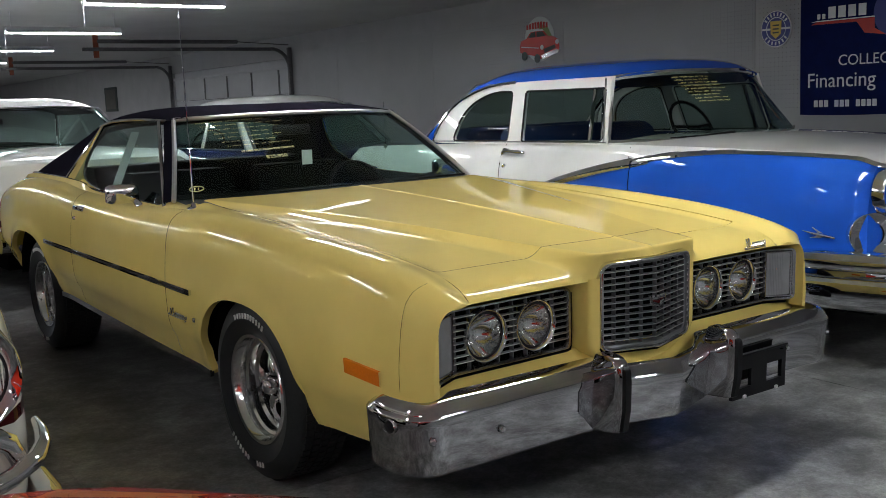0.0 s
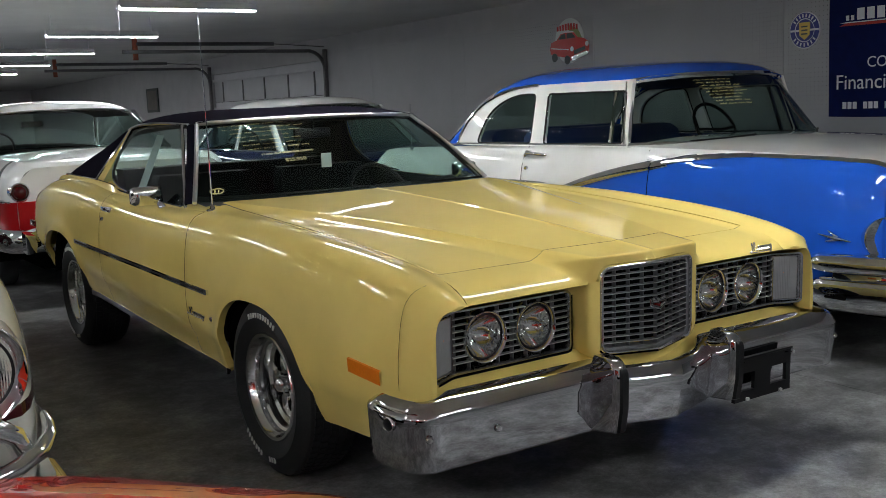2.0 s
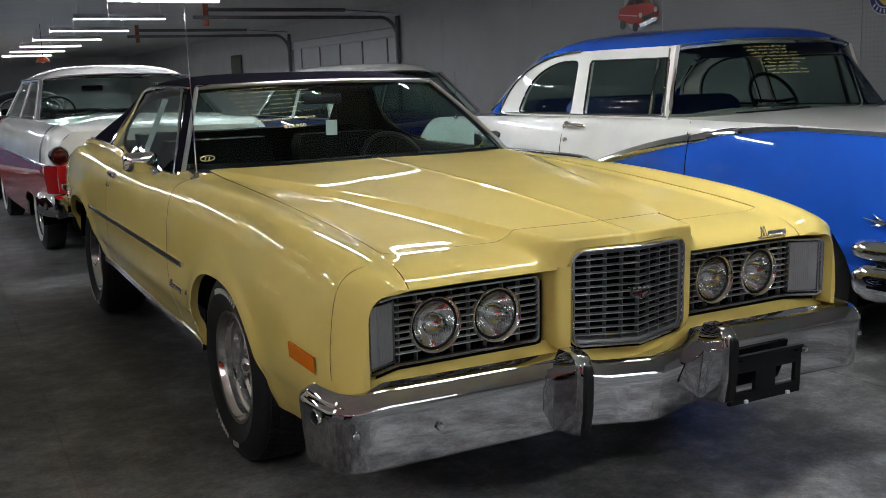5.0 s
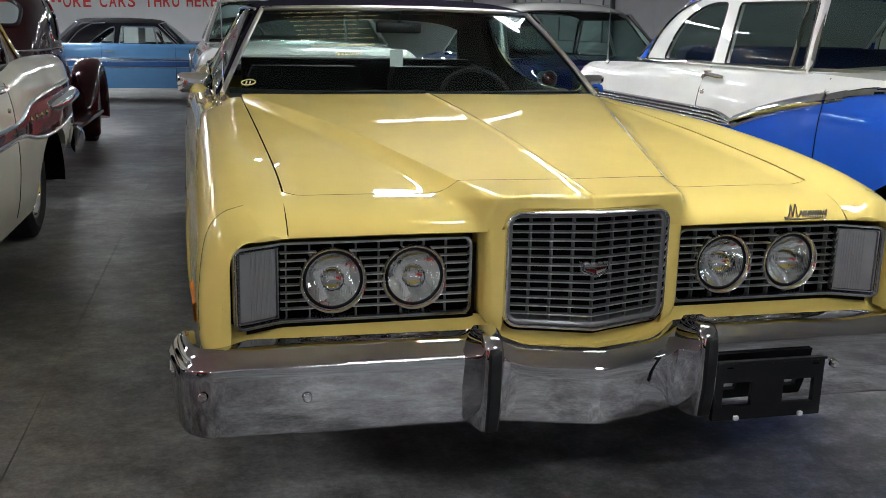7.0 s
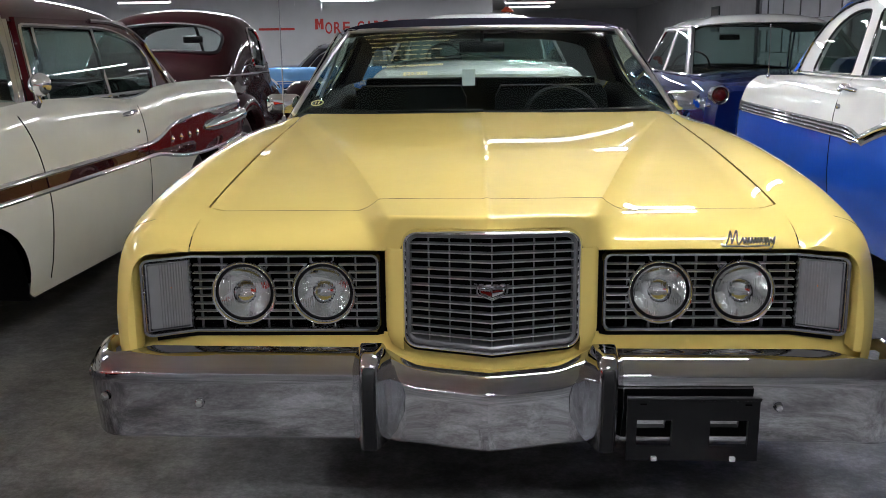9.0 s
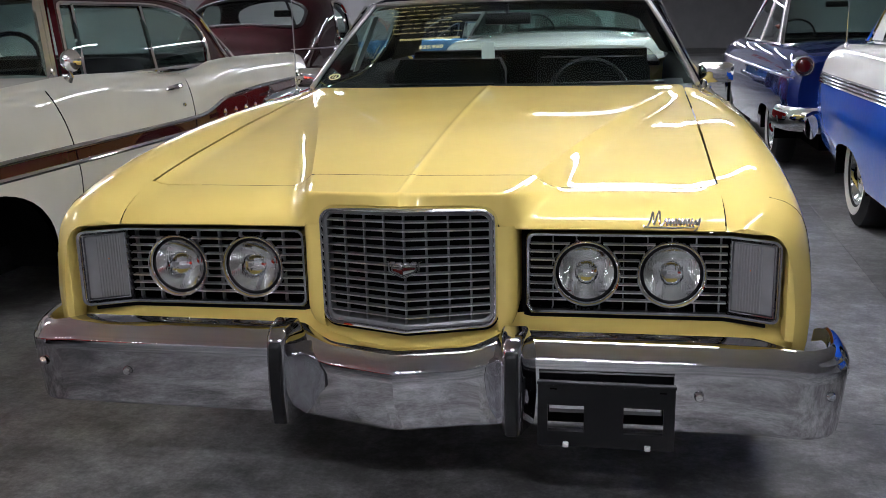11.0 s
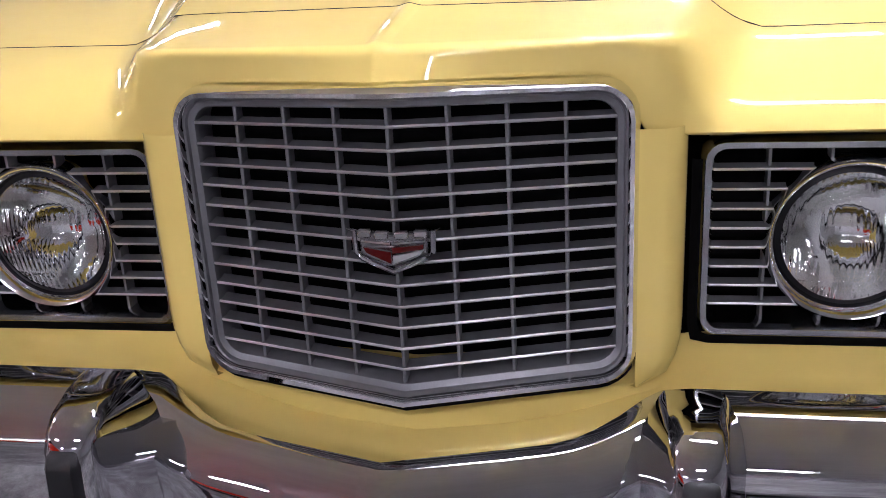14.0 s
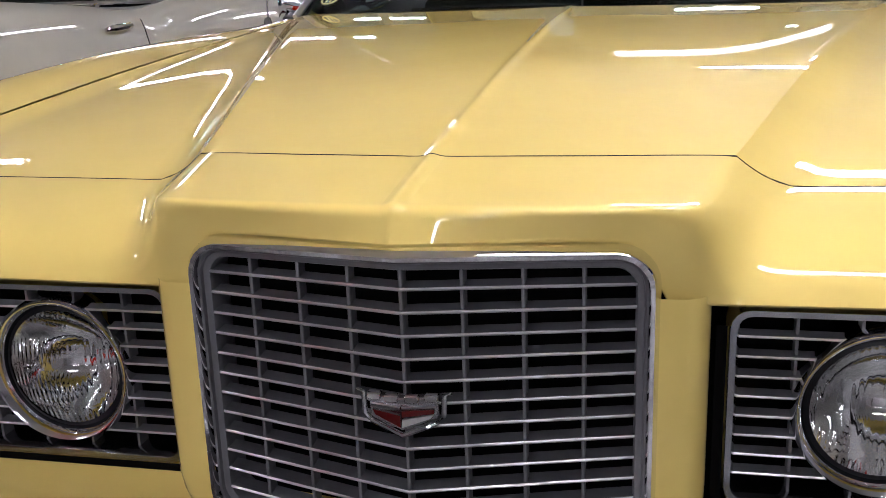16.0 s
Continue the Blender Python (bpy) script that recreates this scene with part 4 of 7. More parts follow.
def bezel_ring(side, inset, r, dy, n=4):
    x0, x1, z0, z1 = X0 + inset, X1 - inset, Z0 + inset, Z1 - inset
    pts = []
    for cx, cz, a0 in ((x1 - r, z1 - r, 0), (x0 + r, z1 - r, 90), (x0 + r, z0 + r, 180), (x1 - r, z0 + r, 270)):
        for k in range(n + 1):
            a = radians(a0 + 90 * k / n)
            pts.append((cx + r * math.cos(a), cz + r * math.sin(a)))
        if a0 == 0:
            pts.append((KINK, z1))
        if a0 == 180:
            pts.append((KINK, z0))
    return [(side * x, by(x) + dy, z) for x, z in pts]


X0, X1, Z0, Z1 = 0.2875, 0.896, 0.569, 0.779
LAMPS = (0.437, 0.646)
LAMP_Z = 0.672
for side in (-1, 1):
    bz = part("lamp_bezel", grid([bezel_ring(side, i, r, d) for i, r, d in ((0.0, 0.02, 0.05), (0.0, 0.02, 0.001), (0.0025, 0.019, -0.005), (0.0085, 0.015, -0.0045), (0.011, 0.013, 0.002), (0.0125, 0.012, 0.012), (0.0125, 0.012, 0.05))], close_u=True), FRAME_G, coupe, "grey metal lamp surround", sharp=42)
    # flush black strip draws the gap and the painted shade below the bezel
    edge = [(x, Z0, x, Z0 - 0.011) for x in lin(X1 - 0.03, X0 + 0.012, 24)] + [(X0 + 0.004, Z0 + 0.004, X0 - 0.006, Z0 - 0.007)] + [(X0, z, X0 - 0.010, z) for z in lin(Z0 + 0.012, Z1 - 0.02, 8)]
    part("bezel_gap_shade", grid([[(side * xa, by(xa) - 0.001, za), (side * xb, by(xb) + 0.002, zb)] for xa, za, xb, zb in edge]), VOID, bz, "black strip for the gap and shade round the lamp surround")
    for k in range(8):
        z = Z0 + 0.012 + (Z1 - Z0 - 0.024) * (k + 1) / 9
        cuts = [X0 + 0.011]
        for cx in LAMPS:
            d = 0.083**2 - (z - LAMP_Z) ** 2
            if d > 0:
                cuts += [cx - math.sqrt(d), cx + math.sqrt(d)]
        cuts.append(KINK + 0.001)
        for xa, xb in zip(cuts[::2], cuts[1::2]):
            if xb - xa < 0.004:
                continue
            xa, xb = min(side * xa, side * xb), max(side * xa, side * xb)
            bar = part("bezel_bar", loft_closed([[(x, 0.1335, z - 0.0014), (x, 0.1325, z), (x, 0.1335, z + 0.0014), (x, 0.1495, z + 0.0024), (x, 0.1505, z), (x, 0.1495, z - 0.0024)] for x in (xa, xb)]), GREY_M, bz, sharp=25)
            bar.data.materials.append(BRIGHT)
            for f in bar.data.polygons:
                if abs(f.normal.y) > 0.6 and f.center.y < 0.14:
                    f.material_index = 1
    for k in range(8):
        x = 0.353 + 0.0585 * k
        near = min(abs(x - cx) for cx in LAMPS)
        cut = math.sqrt(max(0.0, 0.083**2 - near**2))
        spans = ((Z0 + 0.012, LAMP_Z - cut), (LAMP_Z + cut, Z1 - 0.012)) if cut else ((Z0 + 0.012, Z1 - 0.012),)
        for za, zb in spans:
            if zb - za > 0.004:
                part("bezel_rib", box(side * x - 0.0014, side * x + 0.0014, 0.139, 0.158, za, zb), GREY_M, bz)
    # near-black sheet puts the depth's shade into colour behind lamps and bars
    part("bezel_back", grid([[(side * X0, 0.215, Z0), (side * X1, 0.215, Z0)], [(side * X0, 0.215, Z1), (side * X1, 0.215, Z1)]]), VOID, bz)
    for x in LAMPS:
        sealed_beam(bz, (side * x, 0.140, LAMP_Z), 0.0695, 0.0175)
    # parking lamp: ribbed clear lens over a pale housing
    P0, P1 = KINK + 0.005, X1 - 0.012
    pl = part("parking_lamp", grid([[(side * x, by(x) + d, z) for x, d in ((P0 + 0.004, 0.018), (P0 + 0.010, 0.010), (P1 - 0.008, 0.010), (P1 - 0.003, 0.018))] for z in (0.586, 0.590, 0.757, 0.761)]), PARK, bz, "clear ribbed parking lamp", sharp=25)
    rib = []
    for k in range(57):
        x = P0 + 0.008 + (P1 - P0 - 0.014) * k / 56
        d = -0.0013 if (k // 2) % 2 and 6 < k < 40 else 0.0
        rib.append([(side * x, by(x) + 0.004 + d, z) for z in (0.590, 0.758)])
    part("lens", grid(rib), PARK, pl, sharp=20)
    part("bulb", lathe([(0.0, 0.0), (0.008, 0.003), (0.008, 0.012)], 10, "y"), AMBER, pl).matrix_basis = pose(side * 0.834, by(0.834) + 0.0045, 0.695)
    rings = []
    for e, d in ((0.0, 0.022), (0.0, 0.001), (0.002, -0.002), (0.0045, -0.001), (0.006, 0.018)):
        rings.append([(side * x, by(x) + d, z) for x, z in ((P0 + e, 0.583 + e), (P1 - e, 0.583 + e), (P1 - e, 0.766 - e), (P0 + e, 0.766 - e))])
    part("lamp_frame", grid(rings, close_u=True), FRAME_G, pl)

# front bumper: chrome, faceted in the middle, wrapped round the corners
BP = [(0.0, -0.124), (0.115, -0.092), (0.22, -0.058), (0.245, -0.044), (0.262, -0.038), (0.40, -0.038), (0.58, -0.036), (0.74, -0.035), (0.87, -0.030), (0.955, -0.020), (1.003, 0.014), (1.028, 0.07), (1.040, 0.15), (1.036, 0.205), (1.022, 0.238)]


def bumper_section(x, y, side):
    """Section points from the back of the top ledge over the crease to the lower edge."""
    a = x
    mid = 1 - smooth((a - 0.16) / 0.12)
    end = smooth((a - 0.86) / 0.14)
    # outward direction turns from forward to sideways at the corner
    turn = radians(90) * smooth((a - 0.80) / 0.20) * 0.5 + radians(45) * smooth((y + 0.02) / 0.16)
    n = (math.sin(turn), -math.cos(turn))
    l = math.hypot(*n)
    n = (n[0] / l, n[1] / l)
    zc = 0.507 - 0.021 * mid - 0.008 * end
    zb = 0.327 + 0.001 * mid - 0.003 * end
    tip = smooth((y - 0.17) / 0.07)
    zt = 0.552 - 0.026 * mid - 0.010 * end - 0.022 * tip
    depth = 0.086 - 0.030 * mid - 0.040 * end
    h = zt - zc
    prof = [(-depth - 0.004, zt - 0.035), (-depth, zt - 0.004), (-depth + 0.006, zt), (-depth * 0.80, zc + 0.965 * h), (-depth * 0.66, zc + 0.90 * h), (-depth * 0.52, zc + 0.79 * h), (-depth * 0.38, zc + 0.62 * h), (-depth * 0.25, zc + 0.43 * h), (-0.010, zc + 0.011), (-0.002, zc + 0.002), (0.0, zc - 0.004), (-0.0015, zc - 0.030), (-0.006 - 0.006 * mid, (zc + zb) / 2), (-0.014 - 0.01 * mid, zb + 0.010), (-0.018 - 0.01 * mid, zb + 0.002), (-0.028 - 0.01 * mid, zb), (-0.05 - 0.01 * mid, zb + 0.02)]
    return [(side * (x + n[0] * d), y + n[1] * d, z) for d, z in prof]


path = []
for i in range(len(BP) - 1):
    (xa, ya), (xb, yb) = BP[i], BP[i + 1]
    (xz, yz), (xc, yc) = BP[max(i - 1, 0)], BP[min(i + 2, len(BP) - 1)]
    for k in range(5):
        q = k / 5
        if xa < 0.7:
            path.append((xa + (xb - xa) * q, ya + (yb - ya) * q))
        else:
            path.append(tuple(0.5 * (2 * b + (c - a) * q + (2 * a - 5 * b + 4 * c - d) * q * q + (3 * b - a - 3 * c + d) * q**3) for a, b, c, d in ((xz, xa, xb, xc), (yz, ya, yb, yc))))
path.append(BP[-1])
rows = [bumper_section(x, y, -1) for x, y in path[::-1]] + [bumper_section(x + 0.045 * smooth((x - 0.74) / 0.26), y - 0.012 * smooth((x - 0.74) / 0.26), 1) for x, y in path[1:]]
bumper = part("front_bumper", grid(rows), BUMPER_CH, coupe, "chrome front bumper with rubber-faced guards", sharp=28)
# it hangs a little askew on the car
bumper.matrix_basis = pose(-0.0125, 0, 0) @ pose(0, 0, 0.43, 0, 0.55, 0.35) @ pose(0, 0, -0.43)
for side in (-1, 1):
    gx = side * 0.285

    def guard_ring(z, front, w, base):
        """Section of the guard at a height: a narrow face and cheeks that spread towards the bumper."""
        c = 0.008
        return [(gx - base, -0.022, z), (gx - base, -0.034, z), (gx - w - 0.004, front + 0.026, z), (gx - w, front + c, z), (gx - w + c, front, z), (gx, front - 0.0015, z), (gx + w - c, front, z), (gx + w, front + c, z), (gx + w + 0.004, front + 0.026, z), (gx + base, -0.034, z), (gx + base, -0.022, z)]

    rings = [guard_ring(z, f, w, b) for z, f, w, b in ((0.336, -0.108, 0.020, 0.040), (0.342, -0.118, 0.022, 0.046), (0.42, -0.130, 0.023, 0.052), (0.515, -0.130, 0.023, 0.050), (0.549, -0.127, 0.023, 0.044), (0.566, -0.119, 0.0225, 0.036), (0.577, -0.106, 0.022, 0.031), (0.583, -0.088, 0.021, 0.027), (0.584, -0.06, 0.020, 0.024))]
    gd = part("bumper_guard", loft_closed(rings), BUMPER_CH, bumper, "chrome guard with black rubber face", sharp=38)
    rub = []
    for z, f, w in ((0.340, -0.120, 0.014), (0.345, -0.128, 0.016), (0.42, -0.140, 0.0165), (0.505, -0.141, 0.0165), (0.541, -0.139, 0.016), (0.551, -0.134, 0.015), (0.555, -0.126, 0.013)):
        rub.append([(gx - w, -0.112, z), (gx - w, f + 0.005, z), (gx - w + 0.004, f, z), (gx + w - 0.004, f, z), (gx + w, f + 0.005, z), (gx + w, -0.112, z)])
    part("rubber_face", loft_closed(rub), BLACK_RUB, gd, sharp=40)
    part("bolt_head", lathe([(0, -0.008), (0.008, -0.007), (0.0115, -0.002), (0.012, 0.004)], 16, "y"), CHROME, bumper).matrix_basis = pose(side * 0.7205, -0.036, 0.427)
    part("bolt_head", lathe([(0, 0.008), (0.008, 0.007), (0.0115, 0.002), (0.012, -0.004)], 16), CHROME, bumper).matrix_basis = pose(1.02 if side > 0 else -0.965, -0.020, 0.437) @ pose(0, 0, 0, 0, 0, -60 if side > 0 else 240)
    sl = part("corner_lamp", lathe([(0.029, -0.010), (0.029, -0.001), (0.026, 0.002), (0.024, -0.001)], 24), CHROME, bumper, "small oval lamp let into the bumper end")
    sl.matrix_basis = pose(1.076 if side > 0 else -1.034, 0.105, 0.470) @ pose(0, 0, 0, 0, 0, 0 if side > 0 else 180) @ Matrix.Diagonal((1, 1.25, 0.8, 1))
    part("lens", lathe([(0.0245, -0.001), (0.015, 0.002), (0, 0.003)], 20), BLACK_PL, sl)
# plate bracket, empty
br = bmesh.new()
for x0, x1, z0, z1 in ((0.342, 0.664, 0.405, 0.463), (0.342, 0.366, 0.30, 0.405), (0.452, 0.545, 0.30, 0.405), (0.638, 0.664, 0.30, 0.405), (0.366, 0.452, 0.30, 0.338), (0.545, 0.638, 0.30, 0.338)):
    box(x0, x1, -0.070, -0.055, z0, z1, bm=br)
plate = part("plate_bracket", br, BLACK_PL, bumper, "empty black plastic number plate bracket")
part("bracket_rim", box(0.340, 0.666, -0.078, -0.068, 0.458, 0.466, 0.002), BLACK_PL, plate)
for x in (0.41, 0.603):
    part("clip", box(x - 0.007, x + 0.007, -0.078, -0.066, 0.300, 0.312, 0.002), WHITE_PL, plate, "white plastic clip")
for x in (0.38, 0.635):
    part("slot", box(x - 0.008, x + 0.008, -0.074, -0.069, 0.446, 0.449), VOID, plate)
# maker's script on the header: bright flowing strokes
sc = bmesh.new()
for stroke in script_strokes(0.132, 0.036):
    tube([(0.572 + u, 0.0685 + 0.9 * max(0.0, v) ** 1.25, 0.809 + v) for u, v in stroke], 0.0023, 6, bm=sc)
part("script_badge", sc, CHROME, coupe, "chrome script badge")

# windscreen, roof and side glass
WB = pch([(0.0, 1.86), (0.4, 1.90), (0.7, 2.0), (0.86, 2.10)])
WT = pch([(0.0, 2.46), (0.4, 2.475), (0.63, 2.535)])


def screen_point(u, v, out=0.0):
    """A point of the windscreen: u across from -1 to 1, v up from 0 to 1."""
    xb, xt = 0.845 * u, 0.640 * u
    yb, yt = WB(abs(xb)), WT(abs(xt))
    zb, zt = 0.985 - 0.022 * abs(u) ** 2, 1.328 - 0.014 * abs(u) ** 2
    bow = 0.012 * math.sin(math.pi * v)
    return (xb + (xt - xb) * v, yb + (yt - yb) * v - bow - out, zb + (zt - zb) * v + bow * 0.8 + out * 0.8)


sc_ob = part("windscreen", grid([[screen_point(u, v) for u in lin(-1, 1, 24)] for v in lin(0, 1, 10)]), GLASS_W, coupe, "tinted windscreen with marker writing")
sc_ob.visible_shadow = False
loop = [screen_point(u, 1, 0.004) for u in lin(-1, 1, 20)]
part("screen_trim_top", tube(loop, 0.011, 8), BRIGHT, coupe)
for side in (-1, 1):
    part("screen_trim_side", tube([screen_point(side, v, 0.004) for v in lin(0, 1, 8)], 0.011, 8), BRIGHT, coupe, "bright windscreen trim")
part("cowl", grid([[(0.80 * u, HOOD_REAR(abs(0.775 * u)) - 0.02, top_z(0.77 * u, 1.85) - 0.035) for u in lin(-1, 1, 24)], [(0.83 * u, WB(abs(0.845 * u)) + 0.03, 0.968) for u in lin(-1, 1, 24)]]), BLACK_PL, coupe)

# roof: one vinyl shell with screen pillars and broad rear pillars
ROOF_Z = pch([(2.46, 1.334), (2.6, 1.358), (2.85, 1.378), (3.15, 1.376), (3.45, 1.35), (3.75, 1.29)])
ROOF_X = pch([(2.46, 0.655), (2.8, 0.69), (3.2, 0.70), (3.45, 0.69), (3.75, 0.65)])
RAIL_Z = pch([(2.46, 1.318), (2.8, 1.325), (3.2, 1.312), (3.45, 1.28), (3.75, 1.225)])


def roof_row(y, n=28):
    row = []
    for u in lin(-1, 1, n):
        a = abs(u)
        x = ROOF_X(y) * (1 - (1 - a) ** 1.25) * (1 if u > 0 else -1) if u else 0.0
        z = RAIL_Z(y) + (ROOF_Z(y) - RAIL_Z(y)) * (1 - a**3.2)
        row.append((x, y + (0.06 * a**2 if y < 2.5 else 0), z))
    return row


roof_rows = [roof_row(y) for y in lin(2.465, 3.75, 24)]
part("roof", grid(roof_rows), VINYL, coupe, "black vinyl roof", sharp=50)
part("headlining", grid([[(x * 0.97, y, z - 0.03) for x, y, z in r] for r in roof_rows]), TRIM_BLK, coupe)
INNER_Z = pch([(1.875, 0.940), (3.1, 0.952), (3.3, 0.985), (3.6, 0.992), (4.1, 0.990), (4.36, 0.975), (4.5, 0.95)])
for side in (-1, 1):
    # rear pillar, from the roof to the rear deck
    front = [(0.690, 3.40, 1.279), (0.715, 3.437, 1.23), (0.745, 3.49, 1.17), (0.785, 3.55, 1.10), (0.828, 3.595, 1.025), (0.850, 3.615, 0.988)]
    rear = [(0.650, 3.75, 1.225), (0.675, 3.84, 1.19), (0.705, 3.95, 1.145), (0.745, 4.09, 1.09), (0.795, 4.28, 1.015), (0.815, 4.36, 0.980)]
    rows = []
    for f, r in zip(front, rear):
        rows.append([tuple(side * (f[0] + (r[0] - f[0]) * q + 0.018 * math.sin(math.pi * q)) if i == 0 else f[i] + (r[i] - f[i]) * q for i in range(3)) for q in lin(0, 1, 8)])
    part("rear_pillar", grid([[(side * ROOF_X(y) * 0.97, y, RAIL_Z(y) + 0.012) for y in lin(3.42, 3.75, 8)]] + rows), VINYL, coupe, "black vinyl rear pillar", sharp=60)
    part("pillar_lining", grid([[(side * (abs(x) - 0.035), y, z) for x, y, z in r] for r in rows]), TRIM_BLK, coupe)
    part("pillar_trim", tube([(side * (p[0] + 0.008), p[1] - 0.004, p[2]) for p in front], 0.009, 6), CHROME, coupe)
    part("pillar_foot_trim", tube([(side * (0.862 - 0.03 * q), 3.61 + 0.75 * q, 0.990 - 0.008 * q) for q in lin(0, 1, 8)], 0.008, 6), CHROME, coupe)
    # yellow quarter panel between the window and the vinyl
    opening = [(0.695, 3.385, 1.276), (0.718, 3.405, 1.23), (0.742, 3.424, 1.18), (0.766, 3.435, 1.13), (0.790, 3.434, 1.085), (0.812, 3.408, 1.045), (0.829, 3.355, 1.013), (0.841, 3.275, 0.990), (0.850, 3.17, 0.972), (0.857, 3.02, 0.958)]
    rows = []
    for w, f in zip(opening, resample(front, len(opening) - 1)):
        row = []
        for q in lin(0, 1, 5):
            row.append(tuple(w[i] + (f[i] - w[i]) * q + ((0.006 + 0.010 * math.sin(math.pi * q)) if i == 0 else 0) for i in range(3)))
        rows.append([(side * x, y, z) for x, y, z in row])
    part("quarter_panel", grid(rows), YELLOW, coupe)
    part("quarter_lining", grid([[(x - side * 0.012, y - (0.006 if i == 0 else 0), z) for i, (x, y, z) in enumerate(r)] for r in rows]), TRIM_BLK, coupe)
    part("window_edge", tube([(side * (p[0] + 0.007), p[1], p[2]) for p in opening], 0.005, 6), CHROME, coupe)
    # screen pillar and roof rail
    a_out = [screen_point(side, v, 0.0) for v in lin(0, 1, 8)]
    rows = [[(p[0], p[1] - 0.004, p[2]), (p[0] + side * 0.014, p[1] + 0.01, p[2] + 0.002), (p[0] + side * 0.026, p[1] + 0.06, p[2]), (p[0] + side * 0.006, p[1] + 0.085, p[2] - 0.004)] for p in a_out]
    part("screen_pillar", grid(rows), VINYL, coupe)
    rail = [(side * (ROOF_X(y) + 0.004), y, RAIL_Z(y) - 0.006) for y in lin(2.56, 3.46, 14)]
    part("drip_rail", tube(rail, 0.008, 6), CHROME, coupe)
    # side glass
    rows = []
    for k in range(15):
        q = k / 14
        yt = 2.57 + (3.43 - 2.57) * q
        yb = 2.13 + (3.45 - 2.13) * q
        low = 0.938 + 0.045 * smooth((q - 0.75) / 0.25)
        high = RAIL_Z(yt) - 0.008
        rows.append([(side * (0.868 + (0.692 - 0.868) * v), yb + (yt - yb) * v, low + (high - low) * v) for v in lin(0, 1, 6)])
    gl = part("side_window", grid(rows), GLASS, coupe, "tinted side window")
    gl.visible_shadow = False
    part("window_post", tube([(side * 0.872, 2.135, 0.94), (side * 0.698, 2.575, 1.31)], 0.008, 6), CHROME, coupe)
    # the shoulder rises to the cabin
    rows, lining = [], []
    for y in lin(1.875, 5.18, 60):
        xc = WIDTH(y) * 0.885
        zi = INNER_Z(y) if y < 4.5 else CREST(y) - 0.004
        rows.append([(side * xc, y, CREST(y)), (side * (xc - 0.005), y, CREST(y) * 0.6 + zi * 0.4 + 0.002), (side * (xc - 0.012), y, zi), (side * (xc - 0.015), y, zi - 0.006)])
        if y < 4.2:
            lining.append([(side * (xc - 0.0145), y, zi - 0.003), (side * (xc - 0.03), y, zi + 0.002), (side * (xc - 0.045), y, zi - 0.008), (side * (xc - 0.075), y, zi - 0.06), (side * 0.79, y, 0.80), (side * 0.79, y, 0.34)])
    part("belt_panel", grid(rows), YELLOW, coupe)
    part("door_card", grid(lining), TRIM_BLK, coupe)
# rear window, deck, tail
rows = []
for v in lin(0, 1, 8):
    rows.append([((0.65 + 0.15 * v) * u, 3.755 + 0.60 * v + 0.04 * (1 - u * u) * v, (1.29 - 0.06 * u * u) * (1 - v) + 0.955 * v + 0.012 * math.sin(math.pi * v)) for u in lin(-1, 1, 16)])
rw = part("rear_window", grid(rows), GLASS_C, coupe, "rear window")
rw.visible_shadow = False
rows = []
for y in lin(4.34, 5.18, 20):
    xc = WIDTH(y) * 0.885
    rows.append([(xc * u, y, CREST(y) - 0.05 * (1 - abs(u) ** 6)) for u in lin(-1, 1, 20)])
part("boot_lid", grid(rows), YELLOW, coupe)
rows = []
for z in lin(0.42, CREST(5.18), 6):
    rows.append([(flank_x(z, 5.18) * u, 5.18 + 0.05 * (1 - u * u), z) for u in lin(-1, 1, 12)])
rows.append([(WIDTH(5.18) * 0.885 * u, 5.18, CREST(5.18) - 0.05 * (1 - abs(u) ** 6)) for u in lin(-1, 1, 12)])
part("tail_panel", grid(rows), YELLOW, coupe)
part("rear_bumper", sweep([(-0.965, 4.90, 0.47), (-0.955, 5.08, 0.47), (-0.84, 5.25, 0.47), (0.84, 5.25, 0.47), (0.955, 5.08, 0.47), (0.965, 4.90, 0.47)], [(-0.04, -0.07), (0.02, -0.06), (0.03, 0.0), (0.02, 0.06), (-0.04, 0.07)]), CHROME, coupe)
for side in (-1, 1):
    part("tail_lamp", box(side * 0.52 - 0.26, side * 0.52 + 0.26, 5.20, 5.245, 0.60, 0.68, 0.01), RED_LENS, coupe)
    part("rear_marker", box(side * 0.945 - 0.01, side * 0.945 + 0.012, 4.84, 4.98, 0.60, 0.64, 0.004), RED_LENS, coupe)

# cabin
part("dashboard", loft_closed([[(x, 2.05 + WB(abs(x)) - 1.9, 0.945), (x, WB(abs(x)) + 0.30, 0.97), (x, WB(abs(x)) + 0.40, 0.94), (x, WB(abs(x)) + 0.38, 0.70), (x, WB(abs(x)) + 0.1, 0.70)] for x in lin(-0.80, 0.80, 12)]), TRIM_BLK, coupe, "dark dashboard")
part("cabin_floor", box(-0.79, 0.79, 1.9, 4.4, 0.33, 0.36), TRIM_BLK, coupe)
part("rear_shelf", box(-0.76, 0.76, 3.78, 4.36, 0.925, 0.955, 0.01), TRIM_BLK, coupe)
for sx in (-0.38, 0.38):
    st = part("front_seat", loft_closed([[(sx - 0.30, 2.55, z0), (sx + 0.30, 2.55, z0), (sx + 0.30, 3.05, z0), (sx - 0.30, 3.05, z0)] for z0 in (0.40, 0.58)]), TRIM_BLK, coupe, "dark bench seat")
    part("backrest", loft_closed([[(sx - w, y0, z), (sx + w, y0, z), (sx + w, y0 + 0.12, z), (sx - w, y0 + 0.12, z)] for z, y0, w in ((0.55, 2.98, 0.30), (0.75, 3.03, 0.31), (0.96, 3.09, 0.30), (1.02, 3.11, 0.27))]), TRIM_BLK, st)
